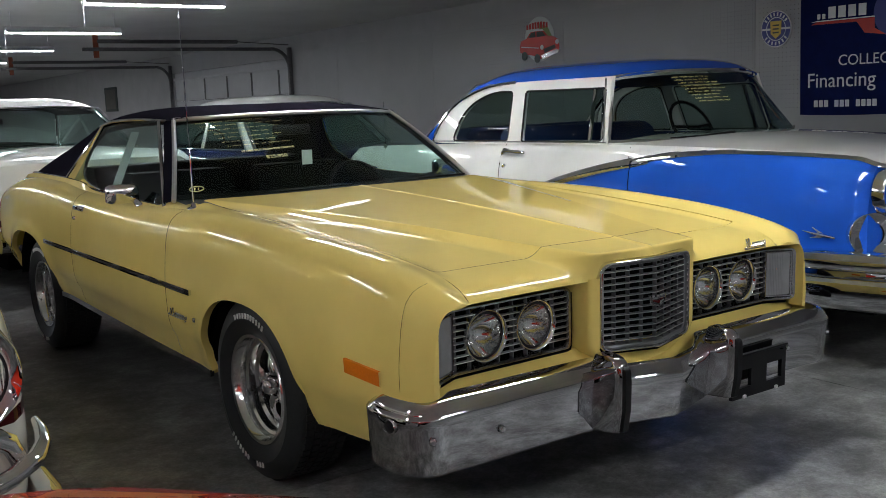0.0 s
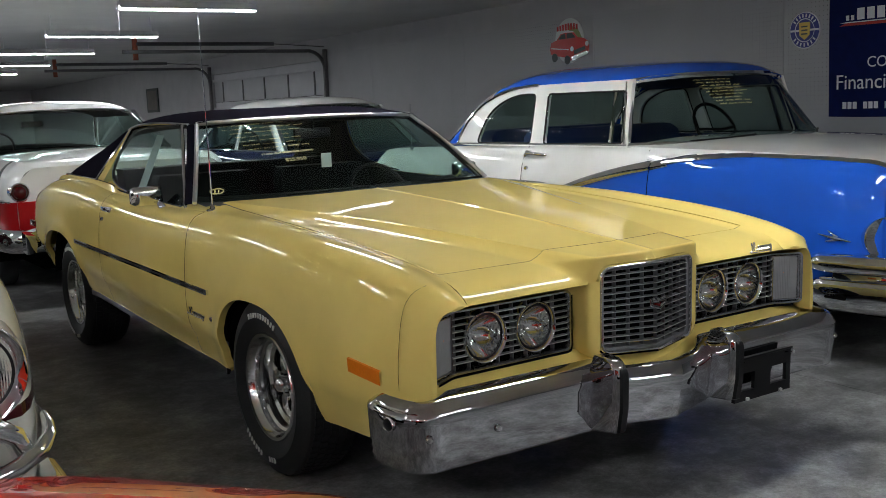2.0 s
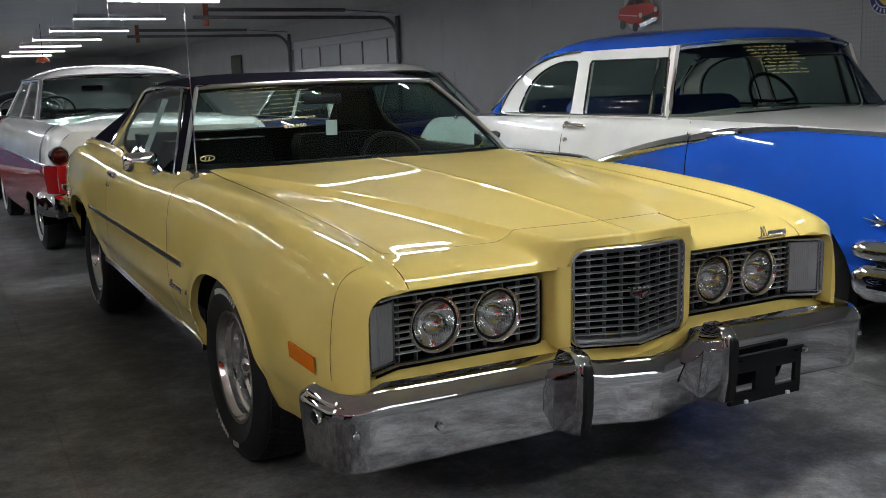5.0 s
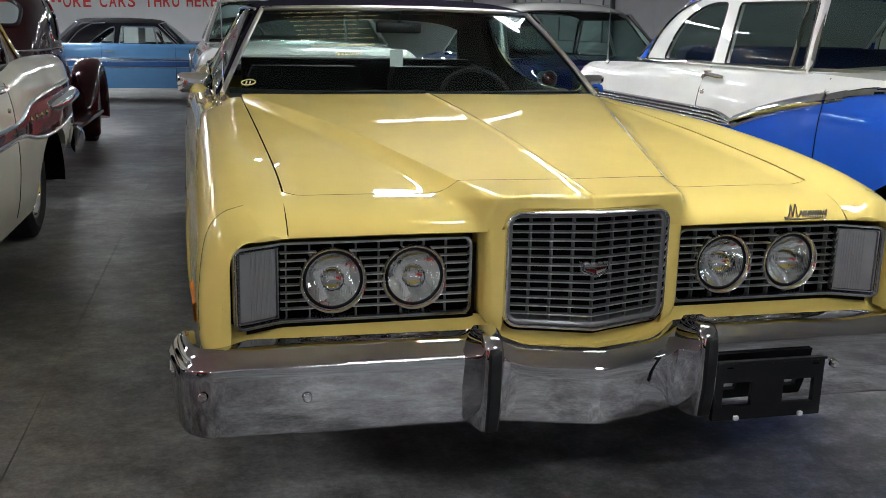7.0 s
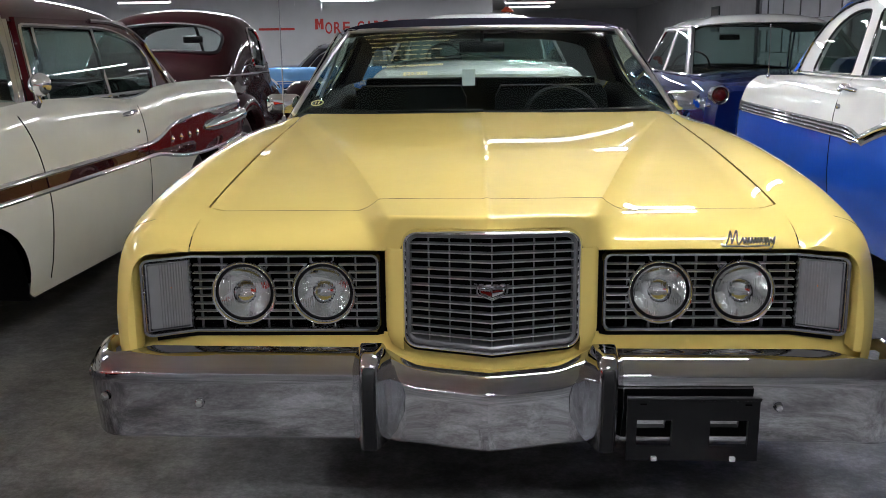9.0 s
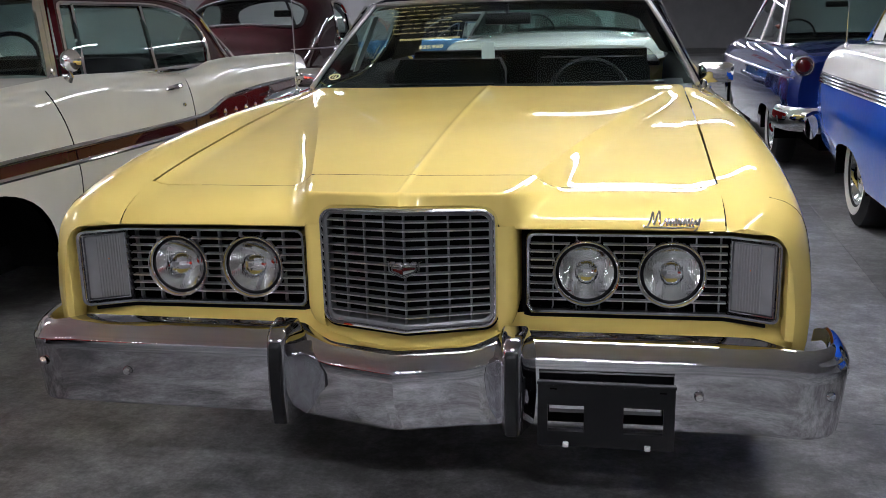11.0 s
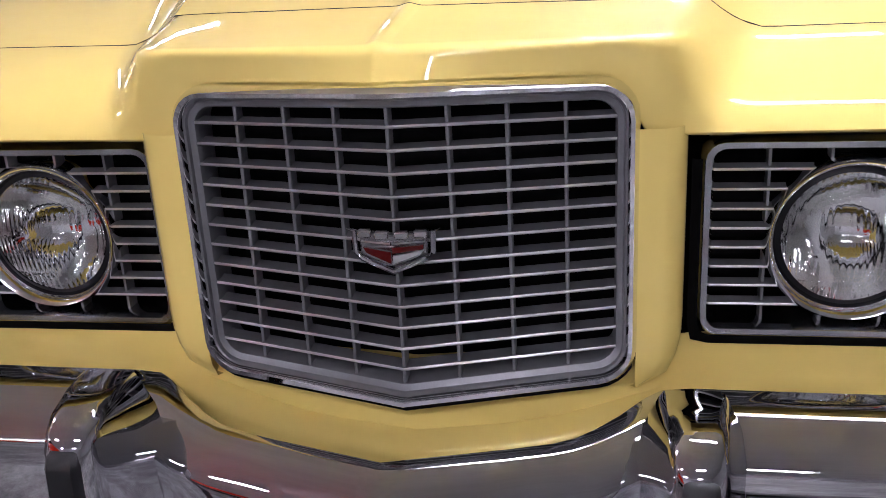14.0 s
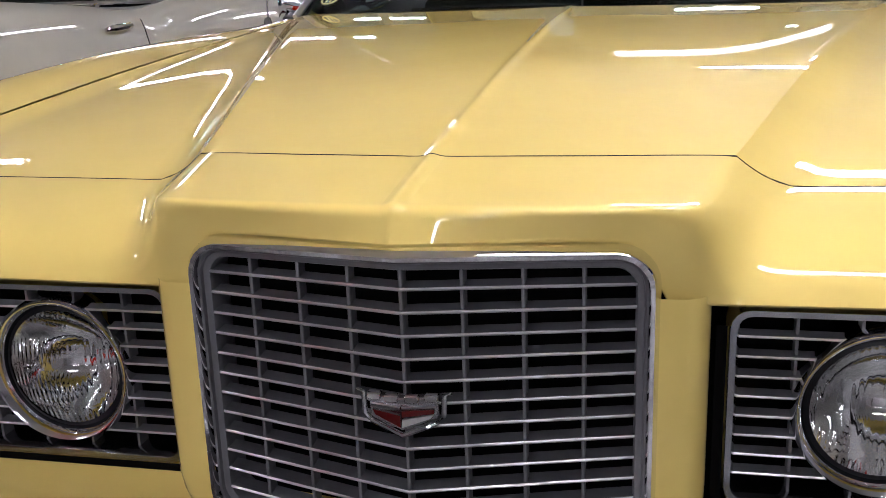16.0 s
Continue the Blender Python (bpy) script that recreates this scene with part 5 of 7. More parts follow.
part("rear_seat", loft_closed([[(-0.68, y, z), (0.68, y, z), (0.68, y + 0.14, z), (-0.68, y + 0.14, z)] for z, y in ((0.4, 3.50), (0.75, 3.57), (1.01, 3.66), (1.03, 3.68))]), TRIM_BLK, coupe)
ring = [(0.38 + 0.18 * math.cos(a), 2.46 + 0.09 * math.sin(a), 0.89 + 0.155 * math.sin(a)) for a in [2 * math.pi * k / 28 for k in range(28)]]
wheel_s = part("steering_wheel", tube(ring, 0.012, 8, closed=True), BLACK_PL, coupe)
part("steering_spokes", tube([(0.20, 2.46, 0.93), (0.38, 2.42, 0.92), (0.56, 2.46, 0.93)], 0.016, 8), BLACK_PL, wheel_s)
part("steering_column", tube([(0.38, 2.42, 0.92), (0.38, 2.15, 0.84)], 0.03, 10), BLACK_PL, wheel_s)
part("rear_view_mirror", box(-0.11, 0.11, 2.50, 2.53, 1.215, 1.27, 0.012), BLACK_PL, coupe)
part("mirror_stalk", tube([(0.0, 2.51, 1.26), (0.0, 2.48, 1.32)], 0.008, 6), BLACK_PL, coupe)
tag = tagged(part("price_tag", box(-0.029, 0.029, 2.245, 2.248, 1.045, 1.118), PAPER), "white paper tag hanging behind the windscreen", "tag")
tag.matrix_basis = RAKE @ pose(-0.063, 0, 0.03)
sheet = tagged(part("window_sheet", box(-0.0008, 0.0008, -0.055, 0.055, -0.15, 0.15), PAPER), "tall pale paper sheet in the side window", "paper")
sheet.matrix_basis = RAKE @ pose(-0.775, 2.86, 1.12, 0, 24, 0)

# marker writing on the windscreen: plain strokes, with the price below
def on_screen(x, z, lift=0.003):
    """Pose on the windscreen at a lateral place and height, facing the front."""
    v = min(max((z - 0.97) / 0.355, 0), 1)
    u = x / (0.845 + (0.64 - 0.845) * v)
    p = Vector(screen_point(u, v, lift))
    du = Vector(screen_point(u + 0.01, v, lift)) - p
    dv = Vector(screen_point(u, min(v + 0.02, 1.02), lift)) - p
    X = du.normalized()
    N = X.cross(dv).normalized()
    Y = N.cross(X)
    m = Matrix((X, Y, N)).transposed().to_4x4()
    m.translation = p
    return m


rnd = random.Random(4)
ink = bmesh.new()
for row in range(7):
    x = -0.55 + 0.010 * row + rnd.uniform(-0.012, 0.012)
    z0 = 1.300 - row * 0.0205
    end = -0.20 + rnd.uniform(-0.05, 0.05)
    while x < end:
        for _ in range(rnd.randint(3, 8)):
            m = on_screen(x, z0 + (x + 0.55) * 0.02)
            h = rnd.uniform(0.006, 0.013)
            pts = [m @ Vector((rnd.uniform(-0.0005, 0.002) + 0.004 * k / 3, h * (rnd.random() - 0.5), 0)) for k in range(4)]
            tube(pts, 0.0012, 4, bm=ink)
            x += rnd.uniform(0.007, 0.0095)
        x += 0.014
part("marker_writing", ink, CHALK, coupe, "yellow marker notes on the glass")["kind"] = "stuff"
words("marker_words", "STAND OUT FROM THE CROWD", 0.0185, on_screen(-0.315, 1.152) @ pose(0, 0, 0, 0, 0, 2), CHALK, coupe)
words("marker_price", "$25,950", 0.034, on_screen(-0.30, 1.118) @ pose(0, 0, 0, 0, 0, 2), CHALK, coupe)
ov = [on_screen(-0.735, 1.012) @ Vector((0.032 * math.cos(a), 0.017 * math.sin(a), 0)) for a in [2 * math.pi * k / 24 for k in range(24)]]
stk = part("number_sticker", tube(ov, 0.0026, 6, closed=True), CHALK, coupe, "oval yellow stock sticker")
join_bm = bmesh.new()
for dx in (-0.009, 0.008):
    join(join_bm, box(-0.003, 0.003, -0.009, 0.009, -0.0005, 0.0005), on_screen(-0.735, 1.012) @ pose(dx, 0, 0))
part("sticker_marks", join_bm, CHALK, stk)

# door mirrors and aerial
for side in (-1, 1):
    x, y, z = side * 0.945, 2.44, 0.985
    rows = []
    for d, s in ((-0.035, 0.55), (-0.03, 0.8), (-0.015, 0.97), (0.012, 1.0), (0.022, 0.96)):
        rows.append([(x + side * 0.008 + 0.078 * s * ex, y + d, z + 0.045 * s * ez) for ex, ez in ((-1, -0.75), (-0.75, -1), (0.75, -1), (1, -0.75), (1, 0.75), (0.75, 1), (-0.75, 1), (-1, 0.75))])
    mir = part("door_mirror", loft_closed(rows), CHROME, coupe, "chrome door mirror", sharp=50)
    part("mirror_arm", tube([(x - side * 0.02, y, z - 0.03), (x - side * 0.045, y - 0.02, 0.95), (x - side * 0.055, y - 0.06, 0.918)], [0.016, 0.014, 0.022], 8), CHROME, mir)
aer = part("aerial", tube([(-0.846, 1.868, 0.951), (-0.846, 1.87, 1.16), (-0.848, 1.875, 1.46), (-0.85, 1.885, 1.86)], [0.0032, 0.0028, 0.0022, 0.0016], 6), CHROME, coupe, "thin chrome aerial")
part("aerial_foot", lathe([(0.0, 0.03), (0.008, 0.028), (0.012, 0.012), (0.028, 0.006), (0.032, -0.006)], 16, "z"), CHROME, aer).matrix_basis = pose(-0.846, 1.868, 0.950)
for sx in (-0.45, 0.25):
    part("wiper", tube([(sx, 1.93, 0.985), (sx + 0.25, 1.90, 0.992), (sx + 0.45, 1.93, 0.988)], 0.006, 6), BLACK_PL, coupe)

# corners of the cowl beside the windscreen
for side in (-1, 1):
    rows = []
    for y in lin(1.86, 2.20, 8):
        rows.append([(side * 0.775, y, 0.958), (side * 0.82, y, 0.953), (side * 0.86, y, CREST(y) + 0.010), (side * WIDTH(y) * 0.885, y, CREST(y) + 0.001)])
    part("cowl_corner", grid(rows), YELLOW, coupe)


# ---------------------------------------------------------------- the other cars
class Shape:
    """Outlines of a car that points to -y with its middle on x = 0: all curves run over y."""

    def __init__(self, width, crest, sill, hubs, profile, deck, cabin, arch=(0.40, 0.66)):
        self.width, self.crest, self.sill = pch(width), pch(crest), pch(sill)
        self.hubs, self.profile, self.deck, self.cabin, self.arch = hubs, pch(profile), pch(deck), cabin, arch
        self.y0, self.y1 = width[0][0], width[-1][0]
        self.skirt = 0.0
        self.extra = lambda z, y: 0.0

    def bottom(self, y):
        z = self.sill(y)
        half, top = self.arch
        for hub in self.hubs:
            q = abs(y - hub) / half
            top = self.arch[1] - (self.skirt if hub == self.hubs[1] else 0)
            if q < 1:
                z = max(z, self.sill(y) + (top - self.sill(y)) * (1 - q**2.5) ** (1 / 2.2))
        return z

    def x(self, z, y):
        lo, hi = self.sill(y), self.crest(y)
        return self.width(y) * self.profile(min(max((z - lo) / (hi - lo), 0), 1)) + self.extra(z, y)

    def ys(self, a, b, step=0.06):
        ys = lin(a, b, max(2, int((b - a) / step)))
        half = self.arch[0]
        for hub in self.hubs:
            ys += [hub + half * q for q in (-0.999, -0.985, -0.96, -0.92, 0.92, 0.96, 0.985, 0.999) if a < hub + half * q < b]
        return sorted(ys)

    def side(self, side, a, b, lo=None, hi=None, nz=18, out=0.0):
        """A strip of flank between two height curves."""
        rows = []
        for y in self.ys(a, b):
            bt = self.bottom(y)
            z0 = max(bt, lo(y)) if lo else bt
            z1 = hi(y) if hi else self.crest(y)
            z1 = max(min(z1, self.crest(y)), z0 + 0.0005)
            z0 = min(z0, z1 - 0.0004)
            rows.append([(side * (self.x(z0 + (z1 - z0) * k / nz, y) + out), y, z0 + (z1 - z0) * k / nz) for k in range(nz + 1)])
        return grid(rows)

    def lid(self, a, b, n=22):
        """The top between the crests."""
        rows = []
        for y in lin(a, b, max(3, int((b - a) / 0.06))):
            xc = self.x(self.crest(y), y)
            rows.append([(xc * u, y, self.crest(y) + (self.deck(y) - self.crest(y)) * (1 - abs(u) ** 2.6)) for u in lin(-1, 1, n)])
        return grid(rows)

    def face(self, y, lo=0.3):
        """Closes an end."""
        rows = []
        for z in lin(max(lo, self.sill(y)), self.crest(y), 8):
            x = self.x(z, y)
            rows.append([(x * u, y, z) for u in lin(-1, 1, 12)])
        xc = self.x(self.crest(y), y)
        rows.append([(xc * u, y, self.crest(y) + (self.deck(y) - self.crest(y)) * (1 - abs(u) ** 2.6)) for u in lin(-1, 1, 12)])
        return grid(rows)


def trim_line(parent, shape, side, pts, h=0.012, out=0.004, mat=None, name="trim_strip"):
    """A bright strip laid on the flank through (y, z) pairs."""
    f = pch(pts) if pts[0][0] < pts[-1][0] else None
    ys = lin(pts[0][0], pts[-1][0], 40)
    row = []
    for y in ys:
        z = f(y)
        row.append([(side * (shape.x(z - h, y) + 0.001), y, z - h), (side * (shape.x(z - h * 0.7, y) + out), y, z - h * 0.7), (side * (shape.x(z, y) + out * 1.5), y, z), (side * (shape.x(z + h * 0.7, y) + out), y, z + h * 0.7), (side * (shape.x(z + h, y) + 0.001), y, z + h)])
    return part(name, grid(row), mat or CHROME, parent)


def rounded(corners, n=6):
    """A closed outline through (u, v, radius) corners, each eased by its radius."""
    out = []
    for k, (u, v, r) in enumerate(corners):
        p, a, b = Vector((u, v)), Vector(corners[k - 1][:2]), Vector(corners[(k + 1) % len(corners)][:2])
        if not r:
            out.append(p)
            continue
        a = p + (a - p).normalized() * min(r, (a - p).length * 0.48)
        b = p + (b - p).normalized() * min(r, (b - p).length * 0.48)
        out += [a * (1 - t) ** 2 + p * 2 * t * (1 - t) + b * t * t for t in lin(0, 1, n)]
    return out


def cut_panel(loops, at, out, depth=0.0):
    """A sheet inside the first loop with the other loops cut out, its edges turned in by depth."""
    bm = bmesh.new()
    edges = []
    for loop in loops:
        vs = [bm.verts.new((p.x, p.y, 0)) for p in loop]
        edges += [bm.edges.new((vs[k - 1], vs[k])) for k in range(len(vs))]
    bmesh.ops.triangle_fill(bm, use_beauty=True, use_dissolve=False, edges=edges)
    for v in bm.verts:
        v.co = at(v.co.x, v.co.y, out)
    if depth:
        for loop in loops:
            grid([[at(p.x, p.y, out) for p in loop], [at(p.x, p.y, out - depth) for p in loop]], bm=bm, close_v=False)
    return bm


def side_frame(parent, at, H, windows, outer, pillar_mat, roof_mat, glass_mat, frame_mat, frame_r, posts, rear, n_rear):
    """One side of a closed cabin: a sheet with the windows cut out, their panes and frames, and the roof quarter behind it."""
    def to(u, v, out):
        return at(u, v / H, out)
    loops = [rounded([(y, v * H, r) for y, v, r in w]) for w in windows]
    edge = rounded([(y, v * H, r) for y, v, r in outer])
    part("window_surround", cut_panel([edge] + loops, to, 0.012, 0.03), pillar_mat, parent, sharp=30)
    for loop in loops:
        ys, rows = [p.x for p in loop], []
        for y in lin(min(ys) + 0.004, max(ys) - 0.004, 26):
            hits = sorted(a.y + (b.y - a.y) * (y - a.x) / (b.x - a.x) for a, b in zip(loop, loop[1:] + loop[:1]) if (a.x - y) * (b.x - y) < 0)
            rows.append([to(y, v, -0.016 + 0.032 * math.sin(math.pi * min(max(v / H, 0), 1))) for v in lin(hits[0] - 0.003, hits[-1] + 0.003, 14)])
        o = part("side_window", grid(rows), glass_mat, parent)
        o.visible_shadow = False
        part("window_frame", tube([to(p.x, p.y, 0.008) for p in loop], frame_r, 6, closed=True), frame_mat, parent)
    for (y0, v0), (y1, v1), hw, mat in posts:
        ring = [[at(y0 + d, v0, o), at(y1 + d, v1, o)] for d, o in ((-hw, -0.006), (-hw, 0.008), (0, 0.014), (hw, 0.008), (hw, -0.006))]
        part("window_post", grid(ring), mat, parent)
    inner = resample([Vector((y, v * H, 0)) for y, v, r in outer[n_rear:]], 18)
    back = resample([Vector((y, v * H, 0)) for y, v in rear], 18)
    rows = []
    for p, q in zip(inner, back):
        a, b = Vector(to(p.x, p.y, 0.012)), Vector(to(q.x, q.y, -0.004))
        lift = Vector(to(p.x, p.y, 1.0)) - Vector(to(p.x, p.y, 0.0))
        rows.append([a + (b - a) * w + lift * 0.02 * math.sin(math.pi * w) for w in lin(0, 1, 6)])
    part("roof_quarter", grid(rows), roof_mat, parent)
    part("quarter_moulding", tube([r[0] + lift * 0.006 for r in rows], 0.011, 6), CHROME, parent)


def cabin(parent, s, roof_mat, pillar_mat, seat_mat, glass_mat, posts=(), bow=0.14, arc=0.0, crown=0.10, seat_up=0.0, windows=None, outer=None, n_rear=0, frame=None, screen_post=None, glazing=0.013):
    """Roof, pillars, glass and a simple interior. s.cabin: screen base y, screen top y, rear top y, rear base y, belt z, roof z, belt x, roof x.
    bow: how far the screen wraps forward; arc: length of the rounded end of the side glass."""
    yb, yt, rt, rb, zb, zr, xb, xr = s.cabin
    rail = zr - crown
    lead = bow * 0.32

    def wrap(u):
        return 1 - abs(u) ** 3.0

    rows = []
    for k in range(27):
        q = k / 26
        row = []
        for u in lin(-1, 1, 26):
            a = abs(u)
            y0, y1 = yt - lead * wrap(u), rt + 0.10 * (1 - a * a)
            peak = zr - (crown - 0.055) * abs(2 * q - 1) ** 9 - 0.02 * (2 * q - 1) ** 2
            row.append(((xr + 0.015) * (1 if u > 0 else -1) * (1 - (1 - a) ** 1.3) if u else 0, y0 + (y1 - y0) * q, rail - 0.01 + (peak - rail + 0.01) * (1 - a**3.0)))
        rows.append(row)
    part("roof", grid(rows), roof_mat, parent, sharp=60)
    part("headlining", grid([[(x * 0.96, y, z - 0.035) for x, y, z in r] for r in rows[1:-1]]), seat_mat, parent)
    for name, b, t, d, wb, wt in (("windscreen", yb, yt, -1, bow, lead), ("rear_window", rb, rt, 1, 0.14, 0.10)):
        g = []
        for v in lin(0, 1, 8):
            x = xb + (xr - xb) * v
            y = b + (t - b) * v
            z = zb + (rail - zb) * v
            lift = 0.03 * v
            g.append([(x * u, y + d * (wb + (wt - wb) * v) * wrap(u), z + 0.012 * math.sin(math.pi * v) + lift * (1 - abs(u) ** 3)) for u in lin(-1, 1, 22)])
        o = part(name, grid(g), glass_mat, parent)
        o.visible_shadow = False
        part("screen_trim", tube(g[0] + [r[-1] for r in g[1:]] + g[-1][::-1][1:] + [r[0] for r in g[::-1][1:-1]], glazing, 6, closed=True), CHROME, parent)
    f0, f1 = yb + 0.06, yt + 0.06
    b1, t1 = rb - 0.20, rt - 0.10
    for side in (-1, 1):
        def at(y, v, out=0.0):
            return (side * (xb + 0.012 + (xr - xb) * v + out), y, zb + (rail - zb) * v)
        # front pillar
        part("pillar", grid([[at(yb - 0.015 + (yt - yb) * v, v, -0.012) for v in lin(0, 1, 6)], [at(yb + 0.02 + (yt - yb) * v, v, 0.016) for v in lin(0, 1, 6)], [at(f0 + (f1 - f0) * v, v, 0.0) for v in lin(0, 1, 6)]]), screen_post or pillar_mat, parent)
        if windows:
            side_frame(parent, at, rail - zb, windows, outer, pillar_mat, roof_mat, glass_mat, *(frame or (CHROME, 0.011)), posts, (outer[n_rear][:2], (rt, 1.02), (rb, 0.0)), n_rear)
        else:
            rows = []
            for k in range(25):
                q = k / 24
                yy_b = f0 + (b1 - f0) * q
                yy_t = f1 + (t1 - f1) * q
                if arc:
                    yy_t = f1 + (b1 - f1) * q
                    h = 0.94 * math.sqrt(max(0.0004, 1 - max(0, (yy_t - (b1 - arc)) / arc) ** 2.2))
                else:
                    h = 0.94
                rows.append([at(yy_b + (yy_t - yy_b) * v, v * h) for v in lin(0, 1, 6)])
            o = part("side_window", grid(rows), glass_mat, parent)
            o.visible_shadow = False
            outline = [r[0] for r in rows] + [r[-1] for r in rows[::-1]]
            part("window_frame", tube(outline, 0.011, 6, closed=True), CHROME, parent)
            for py, hw, mat in posts:
                q = (py - f0) / (b1 - f0)
                tt = f1 + ((b1 if arc else t1) - f1) * q
                ring = [[at(py + d, 0, o), at(tt + d, 0.97, o)] for d, o in ((-hw, 0.0), (-hw, 0.012), (hw, 0.012), (hw, 0.0))]
                part("door_post", grid(ring), mat, parent)
            part("roof_rail", grid([[at(f1 + (rt - f1) * q, 0.93, 0.004) for q in lin(0, 1, 12)], [at(f1 - 0.03 + (rt - f1 + 0.03) * q, 1.02, 0.014) for q in lin(0, 1, 12)]]), pillar_mat, parent)
            part("drip_moulding", tube([at(yt - 0.02 + (rt - yt + 0.02) * q, 1.02, 0.012) for q in lin(0, 1, 12)] + [at(rt + (rb - rt) * v, 1.02 * (1 - v), 0.006) for v in lin(0.1, 1, 8)], 0.010, 6), CHROME, parent)
            panel = []
            for r in rows[-(14 if arc else 6):]:
                p = Vector(r[-1])
                v = (p.z - zb) / (rail - zb)
                q = (rows.index(r) - (25 - (14 if arc else 6))) / ((14 if arc else 6) - 1)
                yo = rt * (1 - q) + rb * q - 0.0
                vo = 1.02 * (1 - q)
                o = Vector(at(max(yo, p.y), max(vo, v), -0.004))
                panel.append([p + (o - p) * w + Vector((side * 0.02 * math.sin(math.pi * w), 0, 0)) for w in lin(0, 1, 5)])
            if not arc:
                panel = [[Vector(at(b1 + (t1 - b1) * v + (rb + (rt - rb) * v - b1 - (t1 - b1) * v) * w, v * 1.0, 0.015 * math.sin(math.pi * w))) for w in lin(0, 1, 5)] for v in lin(0, 1, 8)]
            if arc:
                part("rear_pillar", grid([r[:3] for r in panel]), pillar_mat, parent)
                part("roof_quarter", grid([r[2:] for r in panel]), roof_mat, parent)
                part("quarter_moulding", tube([r[2] + Vector((side * 0.004, 0, 0)) for r in panel], 0.010, 6), CHROME, parent)
            else:
                part("rear_pillar", grid(panel), pillar_mat, parent)
        part("belt_moulding", tube([at(y, 0, 0.004) for y in lin(yb, rb, 10)], 0.010, 6), CHROME, parent)
    part("dashboard", box(-xb + 0.05, xb - 0.05, yb - bow * 0.4, yb + 0.22, zb - 0.2, zb - 0.01, 0.03), seat_mat, parent)
    ring = [(0.36 + 0.2 * math.cos(a), yb + 0.34 + 0.1 * math.sin(a), zb + 0.02 + seat_up * 0.5 + 0.17 * math.sin(a)) for a in [2 * math.pi * k / 24 for k in range(24)]]
    sw = part("steering_wheel", tube(ring, 0.012, 8, closed=True), BLACK_PL, parent)
    part("steering_spokes", tube([(0.17, yb + 0.34, zb + 0.02 + seat_up * 0.5), (0.36, yb + 0.29, zb + 0.01 + seat_up * 0.5), (0.55, yb + 0.34, zb + 0.02 + seat_up * 0.5)], 0.012, 6), BLACK_PL, sw)
    mid = (yb + rb) / 2
    for y, w in ((mid - 0.02, xb - 0.1), (rb - 0.45, xb - 0.12)):
        st = part("bench_seat", loft_closed([[(-w, y - 0.45, z), (w, y - 0.45, z), (w, y, z), (-w, y, z)] for z in (zb - 0.6, zb - 0.42)]), seat_mat, parent)
        part("backrest", loft_closed([[(-w * e, y + d, z), (w * e, y + d, z), (w * e, y + d + 0.14, z), (-w * e, y + d + 0.14, z)] for z, d, e in ((zb - 0.45, 0, 1), (zb - 0.12 + seat_up, 0.06, 1), (zb - 0.03 + seat_up, 0.08, 0.97), (zb + 0.01 + seat_up, 0.10, 0.90), (zb + 0.02 + seat_up, 0.11, 0.80))]), seat_mat, st)
    part("cabin_floor", box(-xb, xb, yb - 0.1, rb, 0.30, 0.33), VOID, parent)
    part("rear_view_mirror", box(-0.11, 0.11, yt - lead + 0.05, yt - lead + 0.08, rail - 0.12, rail - 0.06, 0.012), BLACK_PL, parent)
    for side in (-1, 1):
        part("door_card", grid([[(side * (xb - 0.03), y, z) for z in (0.34, zb - 0.005)] for y in (yb, rb)]), seat_mat, parent)

    def on_glass(u, v):
        """A point just outside the windscreen."""
        x = xb + (xr - xb) * v
        return Vector((x * u, yb + (yt - yb) * v - (bow + (lead - bow) * v) * wrap(u) - 0.006, zb + (rail - zb) * v + 0.012 * math.sin(math.pi * v) + 0.03 * v * (1 - abs(u) ** 3) + 0.003))
    return on_glass


def underside(parent, s):
    part("chassis", box(-s.width(2.5) * 0.7, s.width(2.5) * 0.7, s.y0 + 0.15, s.y1 - 0.15, 0.24, 0.36), VOID, parent)
    part("engine_block", box(-s.width(2.5) * 0.6, s.width(2.5) * 0.6, s.y0 + 0.16, s.cabin[0] - 0.55, 0.36, s.crest(s.y0 + 0.5) - 0.12), VOID, parent)
    part("boot_floor", box(-s.width(2.5) * 0.6, s.width(2.5) * 0.6, s.cabin[3] + 0.05, s.y1 - 0.12, 0.36, s.crest(s.y1 - 0.4) - 0.16), VOID, parent)
    for side in (-1, 1):
        for hub in s.hubs:
            half, top = s.arch
            rows = []
            for a in lin(-0.1, math.pi + 0.1, 16):
                rows.append([(side * xx, hub + (half + 0.02) * math.cos(a), 0.3 + (top - 0.27) * math.sin(a)) for xx in (0.55, s.width(hub) * 0.95)])
            part("wheel_well", grid(rows), VOID, parent)


def bar_bumper(parent, s, end, z, r=0.085, out=0.10, wide=1.01):
    """A rounded chrome blade bumper at the nose (end = -1) or tail (end = 1)."""
    yy = s.y0 if end < 0 else s.y1
    w = s.width(2.5)
    pts = []
    for u in lin(-1, 1, 24):
        a = abs(u)
        pts.append((w * wide * (math.sin(a * math.pi / 2) ** 0.8 if u else 0) * (1 if u > 0 else -1), yy + end * (out - 0.36 * a**5), z))
    sec = [(0.045 * math.cos(t), r * math.sin(t)) for t in [2 * math.pi * k / 12 for k in range(12)]]
    return part("bumper", sweep(pts, sec), CHROME, parent, "chrome bumper")


def place(car, x, y, turn=0):
    car.matrix_basis = pose(x, y, 0, 0, 0, turn)
    return car


GLASS_F = glass("green_tinted_glass", (0.48, 0.58, 0.55), 1.32)


